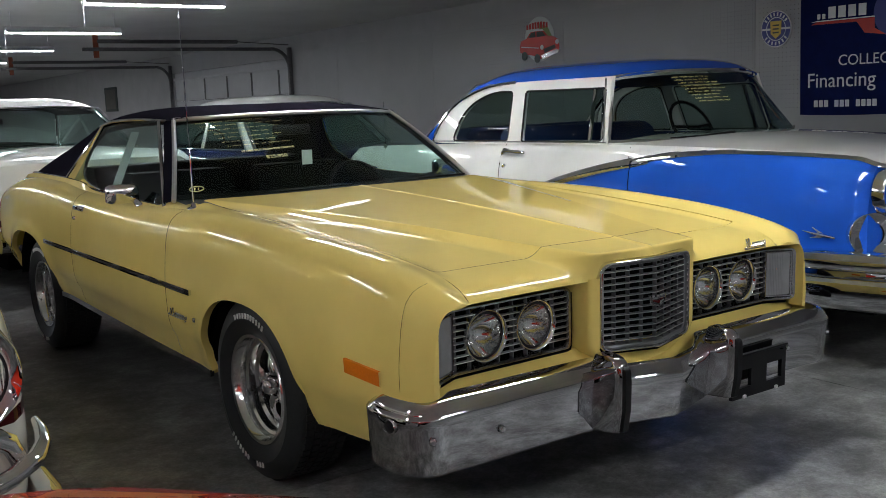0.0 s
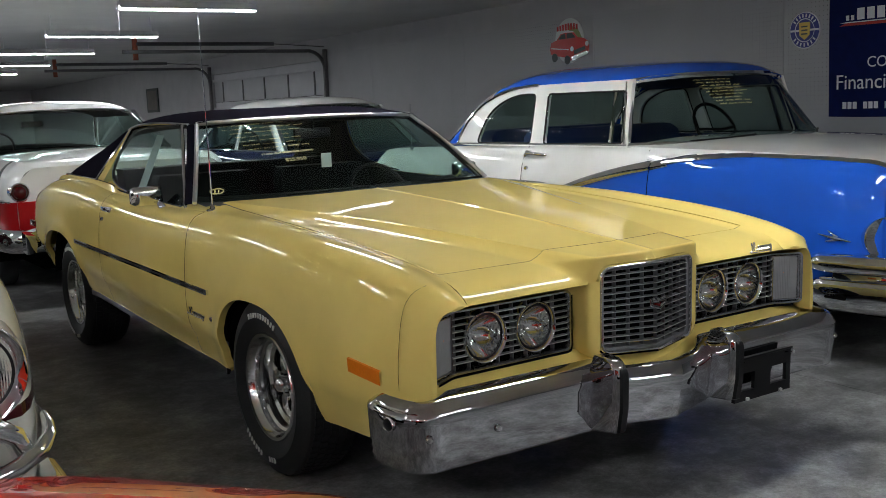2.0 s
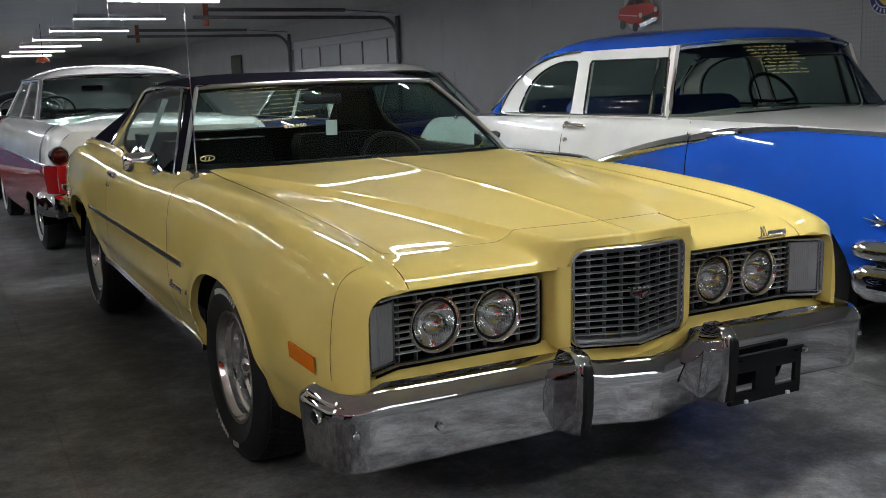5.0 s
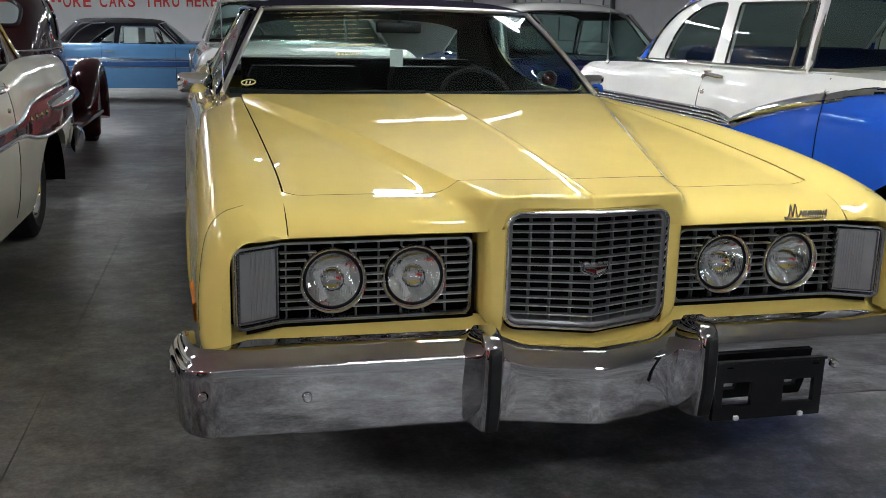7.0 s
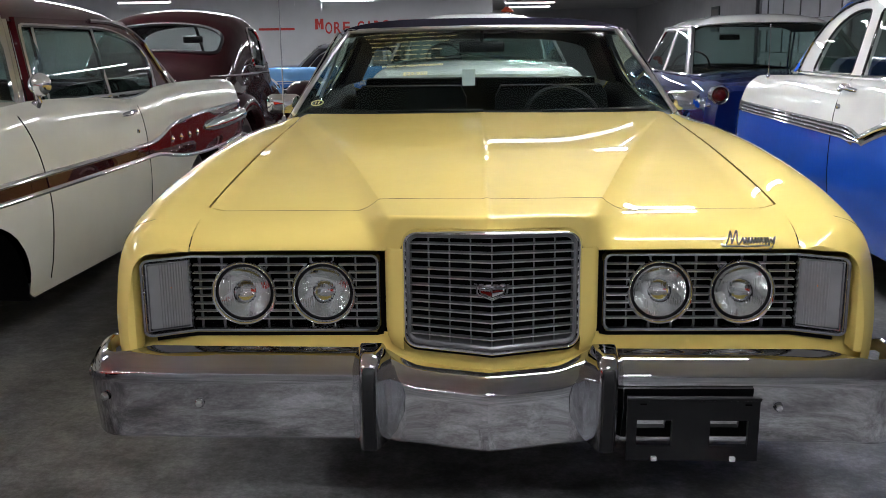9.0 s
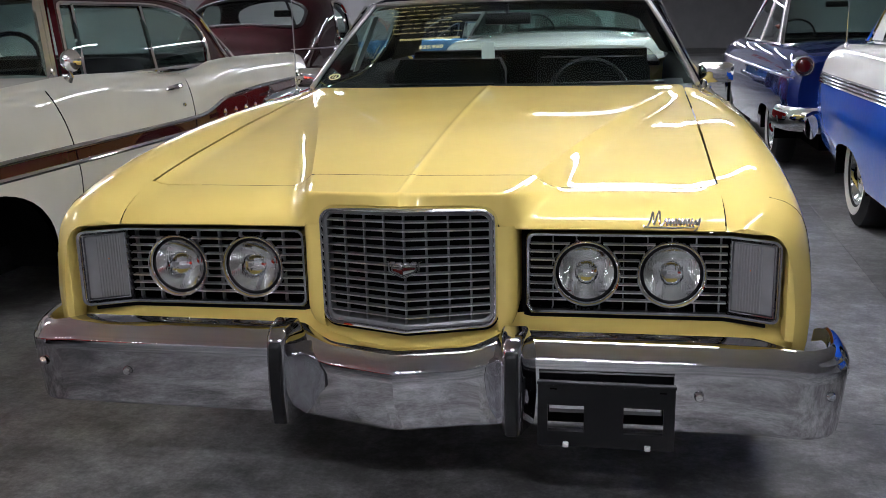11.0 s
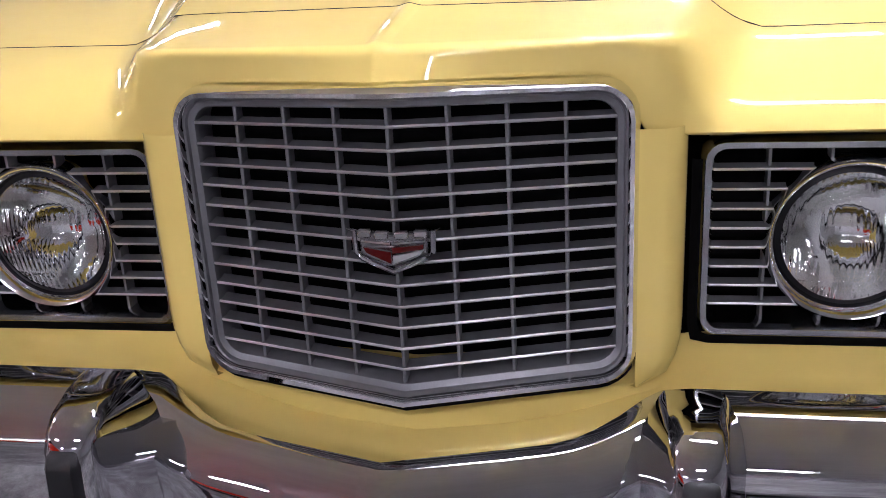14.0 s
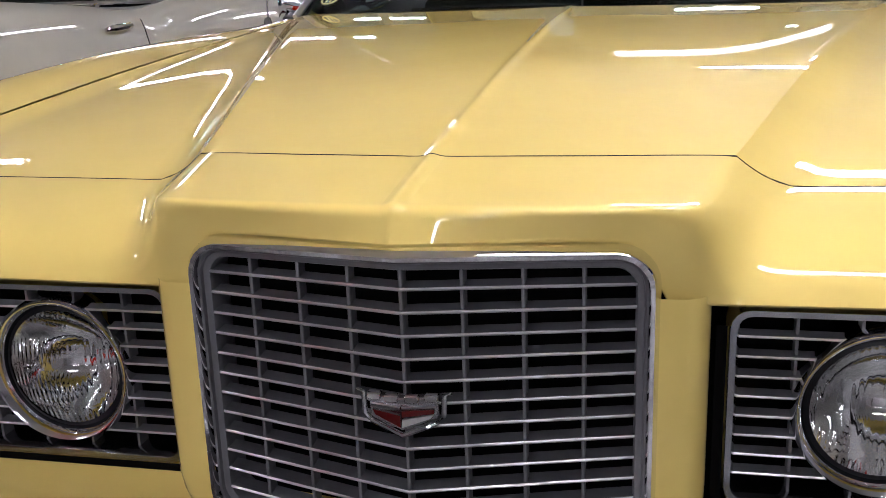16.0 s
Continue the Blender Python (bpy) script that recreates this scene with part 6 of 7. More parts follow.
# --- white and blue two-door sedan beside the coupe
def ford():
    car = thing("two_tone_sedan", "white and royal blue 1950s two-door sedan", "car")
    s = Shape([(0.13, 0.76), (0.16, 0.87), (0.22, 0.925), (0.5, 0.95), (2.5, 0.96), (4.2, 0.95), (4.85, 0.93), (5.08, 0.89)],
              [(0.13, 0.985), (0.2, 1.03), (0.5, 1.07), (1.5, 1.10), (2.5, 1.11), (3.4, 1.10), (4.0, 1.085), (4.6, 1.068), (4.82, 1.05), (4.93, 0.995), (5.08, 0.90)],
              [(0.0, 0.42), (0.3, 0.34), (1.6, 0.27), (3.4, 0.28), (4.4, 0.36), (5.08, 0.42)], (0.98, 3.88),
              [(0.0, 0.95), (0.2, 0.985), (0.45, 1.0), (0.7, 0.99), (0.85, 0.968), (0.95, 0.93), (1.0, 0.885)],
              [(0.0, 0.97), (0.1, 1.05), (0.8, 1.12), (1.5, 1.15), (4.0, 1.10), (4.6, 1.06), (4.9, 0.99), (5.08, 0.88)],
              (1.93, 2.02, 3.34, 3.87, 1.115, 1.645, 0.85, 0.725), (0.40, 0.70))
    s.skirt = 0.21
    split = pch([(0.0, 0.95), (0.3, 1.055), (0.9, 1.075), (1.4, 1.05), (1.68, 1.0), (2.07, 0.924), (2.3, 0.865), (2.45, 0.815), (2.55, 0.828), (2.72, 0.852), (3.0, 0.858), (5.08, 0.866)])
    for side in (-1, 1):
        part("lower_flank", s.side(side, s.y0, s.y1, None, split), BLUE_P, car, "royal blue lower flank")
        part("upper_flank", s.side(side, s.y0, s.y1, split, None), WHITE_P, car, "white upper flank")
        trim_line(car, s, side, [(1.68, 1.0), (1.9, 0.96), (2.1, 0.917), (2.3, 0.865), (2.44, 0.822)], 0.034, 0.016, name="flank_spear")
        for ya, yb, w in ((1.55, 1.70, 0.025), (1.36, 1.57, 0.020), (1.17, 1.38, 0.016), (0.98, 1.19, 0.013)):
            trim_line(car, s, side, [(y, split(y) - 0.002) for y in lin(ya, yb, 4)], w, 0.010, name="flank_spear")
        trim_line(car, s, side, [(0.15, 1.005), (0.3, 1.05), (0.9, 1.07), (1.0, 1.071)], 0.010, 0.009, name="wing_moulding")
        part("trim_band", s.side(side, 2.56, 5.06, lambda y: split(y) - 0.052, lambda y: split(y) + 0.012, 4, 0.002), BLACK_PL, car)
        for dz in (0.0, -0.020, -0.040, -0.060):
            trim_line(car, s, side, [(2.44, 0.822 + dz * 0.35), (2.52, 0.842 + dz * 0.7), (2.60, 0.858 + dz), (2.72, 0.866 + dz), (3.4, 0.871 + dz), (5.06, 0.878 + dz)], 0.0065, 0.007)
        part("door_gap", tube([(side * (s.x(z, 1.70) + 0.0005), 1.69 + 0.05 * smooth((z - 0.98) / 0.1), z) for z in lin(0.32, 1.09, 12)], 0.003, 5), VOID, car)
        part("door_gap", tube([(side * (s.x(z, 2.88) + 0.0005), 2.88, z) for z in lin(0.32, 1.10, 12)], 0.003, 5), VOID, car)
        hx = side * (s.x(1.045, 2.70) + 0.03)
        hd = part("door_handle", tube([(hx - side * 0.035, 2.835, 1.055), (hx - side * 0.005, 2.82, 1.06), (hx + side * 0.004, 2.76, 1.056), (hx, 2.68, 1.052), (hx - side * 0.014, 2.63, 1.048)], [0.024, 0.019, 0.010, 0.013, 0.008], 10), CHROME, car, "chrome door handle")
        part("push_button", lathe([(0.014, -0.03), (0.014, 0.0), (0.010, 0.006), (0, 0.008)], 14), CHROME, hd).matrix_basis = pose(hx + side * 0.004, 2.835, 1.045, 0, 0, 0 if side > 0 else 180)
        part("key_lock", lathe([(0, 0.016), (0.012, 0.013), (0.016, 0)], 14), CHROME, hd).matrix_basis = pose(side * s.x(0.957, 2.83), 2.83, 0.957) @ pose(0, 0, 0, 0, 0, 0 if side > 0 else 180)
        # headlamp under a hooded wing end
        hl = sealed_beam(car, (side * 0.79, 0.125, 0.885), 0.085, 0.03)
        sealed_beam(car, (0, 0, 0), 0.055, 0.055, "turn_lamp").matrix_basis = pose(side * 0.875, 0.185, 0.685, 0, 0, side * 38)
        tl = part("tail_lamp", lathe([(0.085, -0.03), (0.085, 0.0), (0.07, 0.015), (0.065, 0.01), (0.03, 0.05), (0, 0.06)], 28, "y"), CHROME, car)
        tl.matrix_basis = pose(side * 0.78, 5.06, 0.78)
        part("red_lens", lathe([(0.066, 0.0), (0.06, 0.03), (0.03, 0.055), (0, 0.062)], 24, "y"), RED_LENS, tl)
        for hub in s.hubs:
            add_wheel(car, side * 0.78, hub, 0.335, 0.335, 0.17, 0.195, "cap", side)
        # wing ornament
        orn = part("wing_ornament", tube([(side * (s.x(0.69, 0.4) + 0.006), 0.33, 0.665), (side * (s.x(0.7, 0.48) + 0.012), 0.40, 0.675), (side * (s.x(0.7, 0.6) + 0.004), 0.51, 0.690)], [0.004, 0.011, 0.002], 8), CHROME, car, "small chrome jet ornament")
        part("ornament_fin", tube([(side * (s.x(0.7, 0.5) + 0.006), 0.39, 0.675), (side * (s.x(0.7, 0.55) + 0.008), 0.455, 0.712)], [0.009, 0.002], 6), CHROME, orn)
        part("ornament_fin", tube([(side * (s.x(0.7, 0.5) + 0.006), 0.39, 0.672), (side * (s.x(0.7, 0.55) + 0.008), 0.465, 0.657)], [0.009, 0.002], 6), CHROME, orn)
        # bumper end with a dark slot, wrapped round the corner
        be = None
        for mid, section in ((0.40, ((-0.03, 0.305), (0.02, 0.322), (0.045, 0.355), (0.058, 0.405), (0.052, 0.452), (0.03, 0.484), (-0.03, 0.49), (-0.08, 0.46), (-0.08, 0.32))), (0.555, ((-0.03, 0.503), (0.03, 0.506), (0.058, 0.522), (0.070, 0.550), (0.056, 0.582), (0.02, 0.603), (-0.03, 0.606), (-0.08, 0.58), (-0.08, 0.52)))):
            rings = [[(side * (0.985 - 0.05 * q * q + o * g - 0.07 * (1 - g)), 0.545 - 0.57 * q, mid + (z - mid) * g + 0.012 * q) for o, z in section] for q, g in ((0, 0.10), (0.008, 0.38), (0.025, 0.60), (0.055, 0.78), (0.10, 0.90), (0.17, 0.97), (0.28, 1.0), (0.5, 1.0), (0.75, 1.0), (1.0, 1.0))]
            bar = part("bumper_end" if be is None else "bumper_bar", loft_closed(rings), CHROME, be or car, "chrome bumper end with dark slot" if be is None else "", sharp=60)
            be = be or bar
        part("slot", box(side * 1.0 - 0.037, side * 1.0 + 0.037, 0.30, 0.42, 0.385, 0.42, 0.008), VOID, be)
    part("hood", s.lid(0.135, 1.95), WHITE_P, car)
    part("boot_lid", s.lid(3.84, s.y1), WHITE_P, car)
    part("front_face", s.face(0.135, 0.45), BLUE_P, car)
    part("tail_face", s.face(s.y1 - 0.005, 0.4), BLUE_P, car)
    gr = bmesh.new()
    for k in range(6):
        box(-0.58, 0.58, 0.10, 0.14, 0.60 + 0.045 * k, 0.625 + 0.045 * k, 0.006, bm=gr)
    part("grille", gr, CHROME, car)
    bar_bumper(car, s, -1, 0.47, 0.115)
    bar_bumper(car, s, 1, 0.50)
    glass_at = cabin(car, s, BLUE_P, WHITE_P, BLUE_SEAT, GLASS_F, posts=(((2.085, 0.02), (2.125, 0.855), 0.012, CHROME),), bow=0.53, crown=0.135, seat_up=0.07, glazing=0.019, screen_post=CHROME, n_rear=5, frame=(BLACK_RUB, 0.007), windows=(
        ((2.86, 0.02, 0.03), (2.905, 0.865, 0.035), (3.05, 0.88, 0.08), (3.20, 0.82, 0.08), (3.35, 0.66, 0.09), (3.445, 0.40, 0.1), (3.48, 0.015, 0.04)),
        ((2.72, 0.01, 0.02), (2.775, 0.86, 0.03), (2.02, 0.85, 0.03), (1.965, 0.03, 0.03))), outer=(
        (3.6, -0.03, 0), (1.925, -0.03, 0), (1.985, 0.9, 0), (1.99, 1.03, 0), (2.6, 1.03, 0), (2.884, 1.025, 0), (3.04, 1.01, 0), (3.185, 0.975, 0), (3.34, 0.88, 0), (3.472, 0.755, 0), (3.57, 0.59, 0), (3.64, 0.42, 0), (3.69, 0.2, 0), (3.716, 0.0, 0)))
    mast = part("aerial", tube([(-0.87, 4.37, 1.05), (-0.87, 4.37, 1.43)], [0.004, 0.003], 6), CHROME, car, "thin chrome aerial")
    part("aerial_base", lathe([(0.016, 0.0), (0.014, 0.02), (0.006, 0.03), (0, 0.034)], 14, "z"), CHROME, mast).matrix_basis = pose(-0.87, 4.37, 1.06)
    rnd2 = random.Random(9)
    jotting = bmesh.new()
    for row in range(9):
        u, end = -0.52 + 0.012 * row, -0.10 + rnd2.uniform(-0.06, 0.04)
        while u < end:
            for _ in range(rnd2.randint(3, 7)):
                v = 0.90 - 0.048 * row
                tube([glass_at(u + 0.004 * k, v + 0.022 * (rnd2.random() - 0.5)) for k in range(4)], 0.0016, 4, bm=jotting)
                u += 0.014
            u += 0.02
    part("marker_writing", jotting, CHALK, car, "yellow marker notes on the windscreen")["kind"] = "stuff"
    part("wiper", tube([glass_at(-0.75, 0.03), glass_at(-0.55, 0.05), glass_at(-0.3, 0.08)], 0.008, 6), BLACK_PL, car)
    part("wiper", tube([glass_at(0.25, 0.03), glass_at(0.45, 0.05), glass_at(0.65, 0.08)], 0.008, 6), BLACK_PL, car)
    underside(car, s)
    return place(car, 2.83, 0.15)


ford()


def pontiac():
    car = thing("white_hardtop", "cream white 1950s hardtop with maroon flank spear and roof", "car")
    s = Shape([(0.0, 0.68), (0.05, 0.81), (0.2, 0.87), (0.6, 0.93), (1.2, 0.955), (2.5, 0.96), (4.2, 0.955), (5.0, 0.93), (5.12, 0.90)],
              [(0.0, 0.93), (0.06, 0.975), (0.4, 1.0), (1.2, 1.045), (1.6, 1.068), (1.9, 1.08), (2.2, 1.074), (2.8, 1.044), (3.02, 1.034), (3.18, 1.05), (3.36, 1.08), (3.77, 1.09), (4.6, 1.08), (5.0, 1.065), (5.08, 1.035), (5.12, 0.97)],
              [(0.0, 0.45), (0.3, 0.36), (1.6, 0.27), (3.4, 0.27), (4.6, 0.38), (5.12, 0.45)], (1.02, 4.10),
              [(0.0, 0.95), (0.2, 0.985), (0.45, 1.0), (0.7, 0.99), (0.88, 0.965), (0.97, 0.93), (1.0, 0.89)],
              [(0.0, 0.88), (0.06, 0.97), (0.6, 1.05), (1.5, 1.10), (3.2, 1.06), (4.0, 1.05), (4.8, 1.0), (5.12, 0.88)],
              (1.80, 1.95, 3.36, 3.86, 1.06, 1.585, 0.83, 0.70), (0.56, 0.66))
    # the rear wing swells behind the door, above the spear
    s.extra = lambda z, y: 0.022 * smooth((y - 3.0) / 0.14) * (1 - smooth((y - 3.5) / 0.9)) * smooth((z - 0.84) / 0.1)
    top = pch([(0.2, 0.745), (0.9, 0.758), (1.2, 0.772), (2.9, 0.782), (3.12, 0.79), (3.28, 0.83), (3.48, 0.866), (4.05, 0.892), (5.1, 0.906)])
    low = pch([(0.2, 0.715), (0.9, 0.708), (1.2, 0.706), (2.9, 0.714), (3.1, 0.716), (3.25, 0.70), (3.42, 0.678), (3.7, 0.652), (4.1, 0.64), (5.1, 0.668)])
    for side in (-1, 1):
        part("lower_flank", s.side(side, s.y0, s.y1, None, low), CREAM_P, car)
        part("flank_spear", s.side(side, s.y0, s.y1, low, top), MAROON_P, car, "maroon flank spear")
        part("upper_flank", s.side(side, s.y0, s.y1, top, None), CREAM_P, car)
        trim_line(car, s, side, [(y, top(y)) for y in lin(1.0, 5.06, 30)], 0.012, 0.007)
        trim_line(car, s, side, [(y, low(y)) for y in lin(1.0, 5.06, 30)], 0.012, 0.007)
        part("spear_pod", tube([(side * (s.x(0.80, y) + o), y, 0.80 + 0.03 * (y - 4.4)) for y, o in ((4.02, 0.0), (4.17, 0.012), (4.5, 0.02), (4.92, 0.022), (5.14, 0.015))], [0.012, 0.036, 0.042, 0.042, 0.03], 10), CHROME, car)
        for k in range(4):
            y = 3.38 + 0.16 * k
            part("star_badge", lathe([(0.022, 0), (0.006, 0.008), (0, 0.012)], 8), CHROME, car).matrix_basis = pose(side * (s.x(0.775, y) + 0.002), y, 0.775) @ pose(0, 0, 0, 0, 0, 0 if side > 0 else 180)
        for y, lean in ((1.765, 0.14), (2.98, 0.0)):
            part("door_gap", tube([(side * (s.x(z, y) + 0.0005), y - lean * max(0.0, (z - 0.60) / 0.45) ** 1.8, z) for z in lin(0.32, 1.03, 16)], 0.003, 5), VOID, car)
        hx = side * (s.x(0.96, 2.76) + 0.026)
        hd = part("door_handle", tube([(hx - side * 0.03, 2.86, 0.965), (hx, 2.83, 0.97), (hx, 2.70, 0.965), (hx - side * 0.01, 2.67, 0.96)], [0.016, 0.014, 0.013, 0.008], 8), CHROME, car, "chrome door handle")
        part("key_lock", lathe([(0, 0.012), (0.01, 0.01), (0.012, 0)], 12), CHROME, hd).matrix_basis = pose(side * s.x(0.86, 2.85), 2.86, 0.865) @ pose(0, 0, 0, 0, 0, 0 if side > 0 else 180)
        mr = part("door_mirror", lathe([(0.0, -0.032), (0.027, -0.027), (0.046, -0.010), (0.051, 0.006), (0.044, 0.01), (0, 0.008)], 24, "y"), CHROME, car, "round chrome door mirror")
        mr.matrix_basis = pose(side * 0.91, 1.845, 1.15)
        part("mirror_arm", tube([(0, 0, -0.045), (-side * 0.008, 0.008, -0.07), (-side * 0.03, 0.015, -0.088), (-side * 0.04, 0.02, -0.10)], [0.009, 0.012, 0.022, 0.026], 10), CHROME, mr)
        sealed_beam(car, (side * 0.705, -0.02, 0.85), 0.09, 0.034)
        part("headlamp_hood", lathe([(0.125, -0.02), (0.128, 0.02), (0.135, 0.12)], 28, "y"), CREAM_P, car).matrix_basis = pose(side * 0.705, 0, 0.85)
        part("tail_lamp", lathe([(0.07, -0.03), (0.07, 0.02), (0.05, 0.05), (0, 0.06)], 20, "y"), RED_LENS, car).matrix_basis = pose(side * 0.85, 5.12, 0.80)
        for hub in s.hubs:
            add_wheel(car, side * 0.74, hub - (0.12 if hub < 2 else 0), 0.335, 0.335, 0.17, 0.21, "black", side)
    part("hood", s.lid(0.0, 1.85), CREAM_P, car)
    part("boot_lid", s.lid(3.70, s.y1), CREAM_P, car)
    part("front_face", s.face(0.005, 0.45), CREAM_P, car)
    part("tail_face", s.face(s.y1 - 0.005, 0.4), CREAM_P, car)
    bar_bumper(car, s, -1, 0.46, 0.09, 0.14, 0.93)
    part("grille_panel", box(-0.75, 0.75, -0.03, 0.06, 0.60, 0.73, 0.025), CHROME, car, "chrome panel round a dark air opening")
    part("air_opening", box(-0.69, 0.69, -0.037, 0.0, 0.632, 0.695, 0.012), VOID, car)
    for side in (-1, 1):
        part("grille_moulding", tube([(side * x, y, z) for x, y, z in ((0.0, -0.055, 0.745), (0.5, -0.05, 0.745), (0.66, -0.04, 0.740), (0.74, -0.025, 0.722), (0.785, -0.005, 0.69), (0.805, 0.01, 0.64))], 0.026, 12), CHROME, car)
        part("wrap_bar", tube([(side * x, y, z) for x, y, z in ((0.0, -0.17, 0.585), (0.4, -0.145, 0.59), (0.66, -0.10, 0.605), (0.78, -0.055, 0.628), (0.84, -0.01, 0.643), (0.872, 0.05, 0.655), (0.885, 0.12, 0.665), (0.89, 0.2, 0.672))], [0.024, 0.024, 0.023, 0.022, 0.021, 0.019, 0.016, 0.01], 12), CHROME, car)
    bar_bumper(car, s, 1, 0.50, 0.09)
    for side in (-1, 1):
        part("bumper_pod", lathe([(0.0, -0.16), (0.05, -0.14), (0.085, -0.06), (0.095, 0.04)], 24, "y"), CHROME, car).matrix_basis = pose(side * 0.64, -0.06, 0.50)
    cabin(car, s, MAROON_P, MAROON_P, TRIM_BLK, GLASS_P, posts=(((2.06, -0.02), (2.20, 0.925), 0.013, CHROME), ((2.765, -0.06), (2.865, 0.925), 0.015, CHROME)), bow=0.36, crown=0.155, seat_up=0.04, glazing=0.02, screen_post=CHROME, n_rear=4, windows=(
        ((1.93, -0.04, 0.02), (2.07, 0.935, 0.03), (2.86, 0.93, 0), (3.05, 0.915, 0.1), (3.27, 0.82, 0.12), (3.44, 0.65, 0.12), (3.505, 0.38, 0.12), (3.44, 0.0, 0.06), (3.02, -0.08, 0.1)),), outer=(
        (3.6, -0.05, 0), (1.905, -0.05, 0), (2.045, 0.96, 0), (2.06, 1.03, 0), (2.86, 1.03, 0), (3.1, 1.02, 0), (3.26, 0.975, 0), (3.41, 0.89, 0), (3.53, 0.72, 0), (3.59, 0.5, 0), (3.65, 0.22, 0), (3.73, -0.03, 0)))
    underside(car, s)
    return place(car, -2.865, 0.06, -2.0)


pontiac()


def tail_car(name, label, upper, lower, roof, x, y, tail_z=0.85, turn=180, split_z=0.8, low=0.0, nose=((0.0, 0.90), (0.1, 0.95)), up=0.0):
    """A 1950s car of which mainly the tail shows; it points away."""
    car = thing(name, label, "car")
    s = Shape([(0.0, 0.74), (0.08, 0.90), (0.6, 0.94), (2.5, 0.95), (4.4, 0.94), (4.95, 0.92), (5.05, 0.86)],
              [*nose, (1.5, 1.0 + up), (2.5, 1.01 + up), (3.6, 1.01 + up), (4.3, 1.0 + up), (4.95, 0.97 + up * 1.2), (5.05, 0.92 + up * 1.2)],
              [(0.0, 0.42), (0.3, 0.34), (1.6, 0.27), (3.4, 0.28), (4.4, 0.36), (5.05, 0.42)], (1.0, 3.85),
              [(0.0, 0.95), (0.2, 0.985), (0.45, 1.0), (0.7, 0.985), (0.86, 0.95), (0.95, 0.90), (1.0, 0.84)],
              [(0.0, 0.92), (0.1, 0.98), (0.8, 1.04), (1.5, 1.06 + up), (3.9, 1.05 + up), (4.6, 1.02 + up), (4.9, 0.985 + up), (5.05, 0.93 + up * 1.2)],
              (1.40, 1.92, 3.25, 3.85, 1.01 + up, 1.53 - low + up * 0.7, 0.80, 0.66), (0.40, 0.68))
    split = lambda yy: split_z
    s.skirt = 0.17
    for side in (-1, 1):
        part("lower_flank", s.side(side, s.y0, s.y1, None, split), lower, car)
        part("upper_flank", s.side(side, s.y0, s.y1, split, None), upper, car)
        trim_line(car, s, side, [(0.3, split_z), (5.0, split_z)], 0.012, 0.006)
        tl = part("tail_lamp", lathe([(0.074, -0.10), (0.076, 0.0), (0.066, 0.012), (0.052, 0.004)], 28, "y"), CHROME, car)
        tl.matrix_basis = pose(side * 0.83, 5.06, tail_z)
        part("red_lens", lathe([(0.054, 0.0), (0.048, 0.024), (0.026, 0.04), (0, 0.044)], 24, "y"), RED_LENS, tl)
        for hub in s.hubs:
            add_wheel(car, side * 0.78, hub, 0.335, 0.335, 0.17, 0.19, "cap", side)
        if upper is not lower:
            part("fin_band", s.side(side, 4.66, 4.74, split, None, 10, 0.003), BLACK_PL, car, "dark band over the fin")
    part("hood", s.lid(0.0, 1.5), upper, car)
    part("boot_lid", s.lid(3.80, s.y1), upper, car)
    part("front_face", s.face(0.005, 0.45), lower, car)
    part("tail_face", s.face(s.y1 - 0.005, 0.4), upper, car)
    if upper is not lower:
        part("tail_valance", grid([[(s.x(z, s.y1) * u, s.y1 + 0.004, z) for u in lin(-1, 1, 8)] for z in (0.44, 0.6, split_z)]), lower, car)
    bar_bumper(car, s, 1, 0.50, 0.09)
    bar_bumper(car, s, -1, 0.50, 0.08)
    cabin(car, s, roof, roof, TRIM_BLK, GLASS, posts=((2.6, 0.03, roof),), crown=0.13)
    underside(car, s)
    m = pose(x, y + 5.05, 0, 0, 0, turn)
    car.matrix_basis = m
    return car


tail_car("red_and_white_sedan", "white over red 1950s sedan with round tail lamps", WHITE_P, RED_P, WHITE_P, 0.0, 5.78, 0.876, up=0.11)
tail_car("dark_blue_sedan", "dark blue 1950s sedan with white roof", NAVY_P, NAVY_P, WHITE_P, 2.72, 5.55, 0.89, low=-0.035)


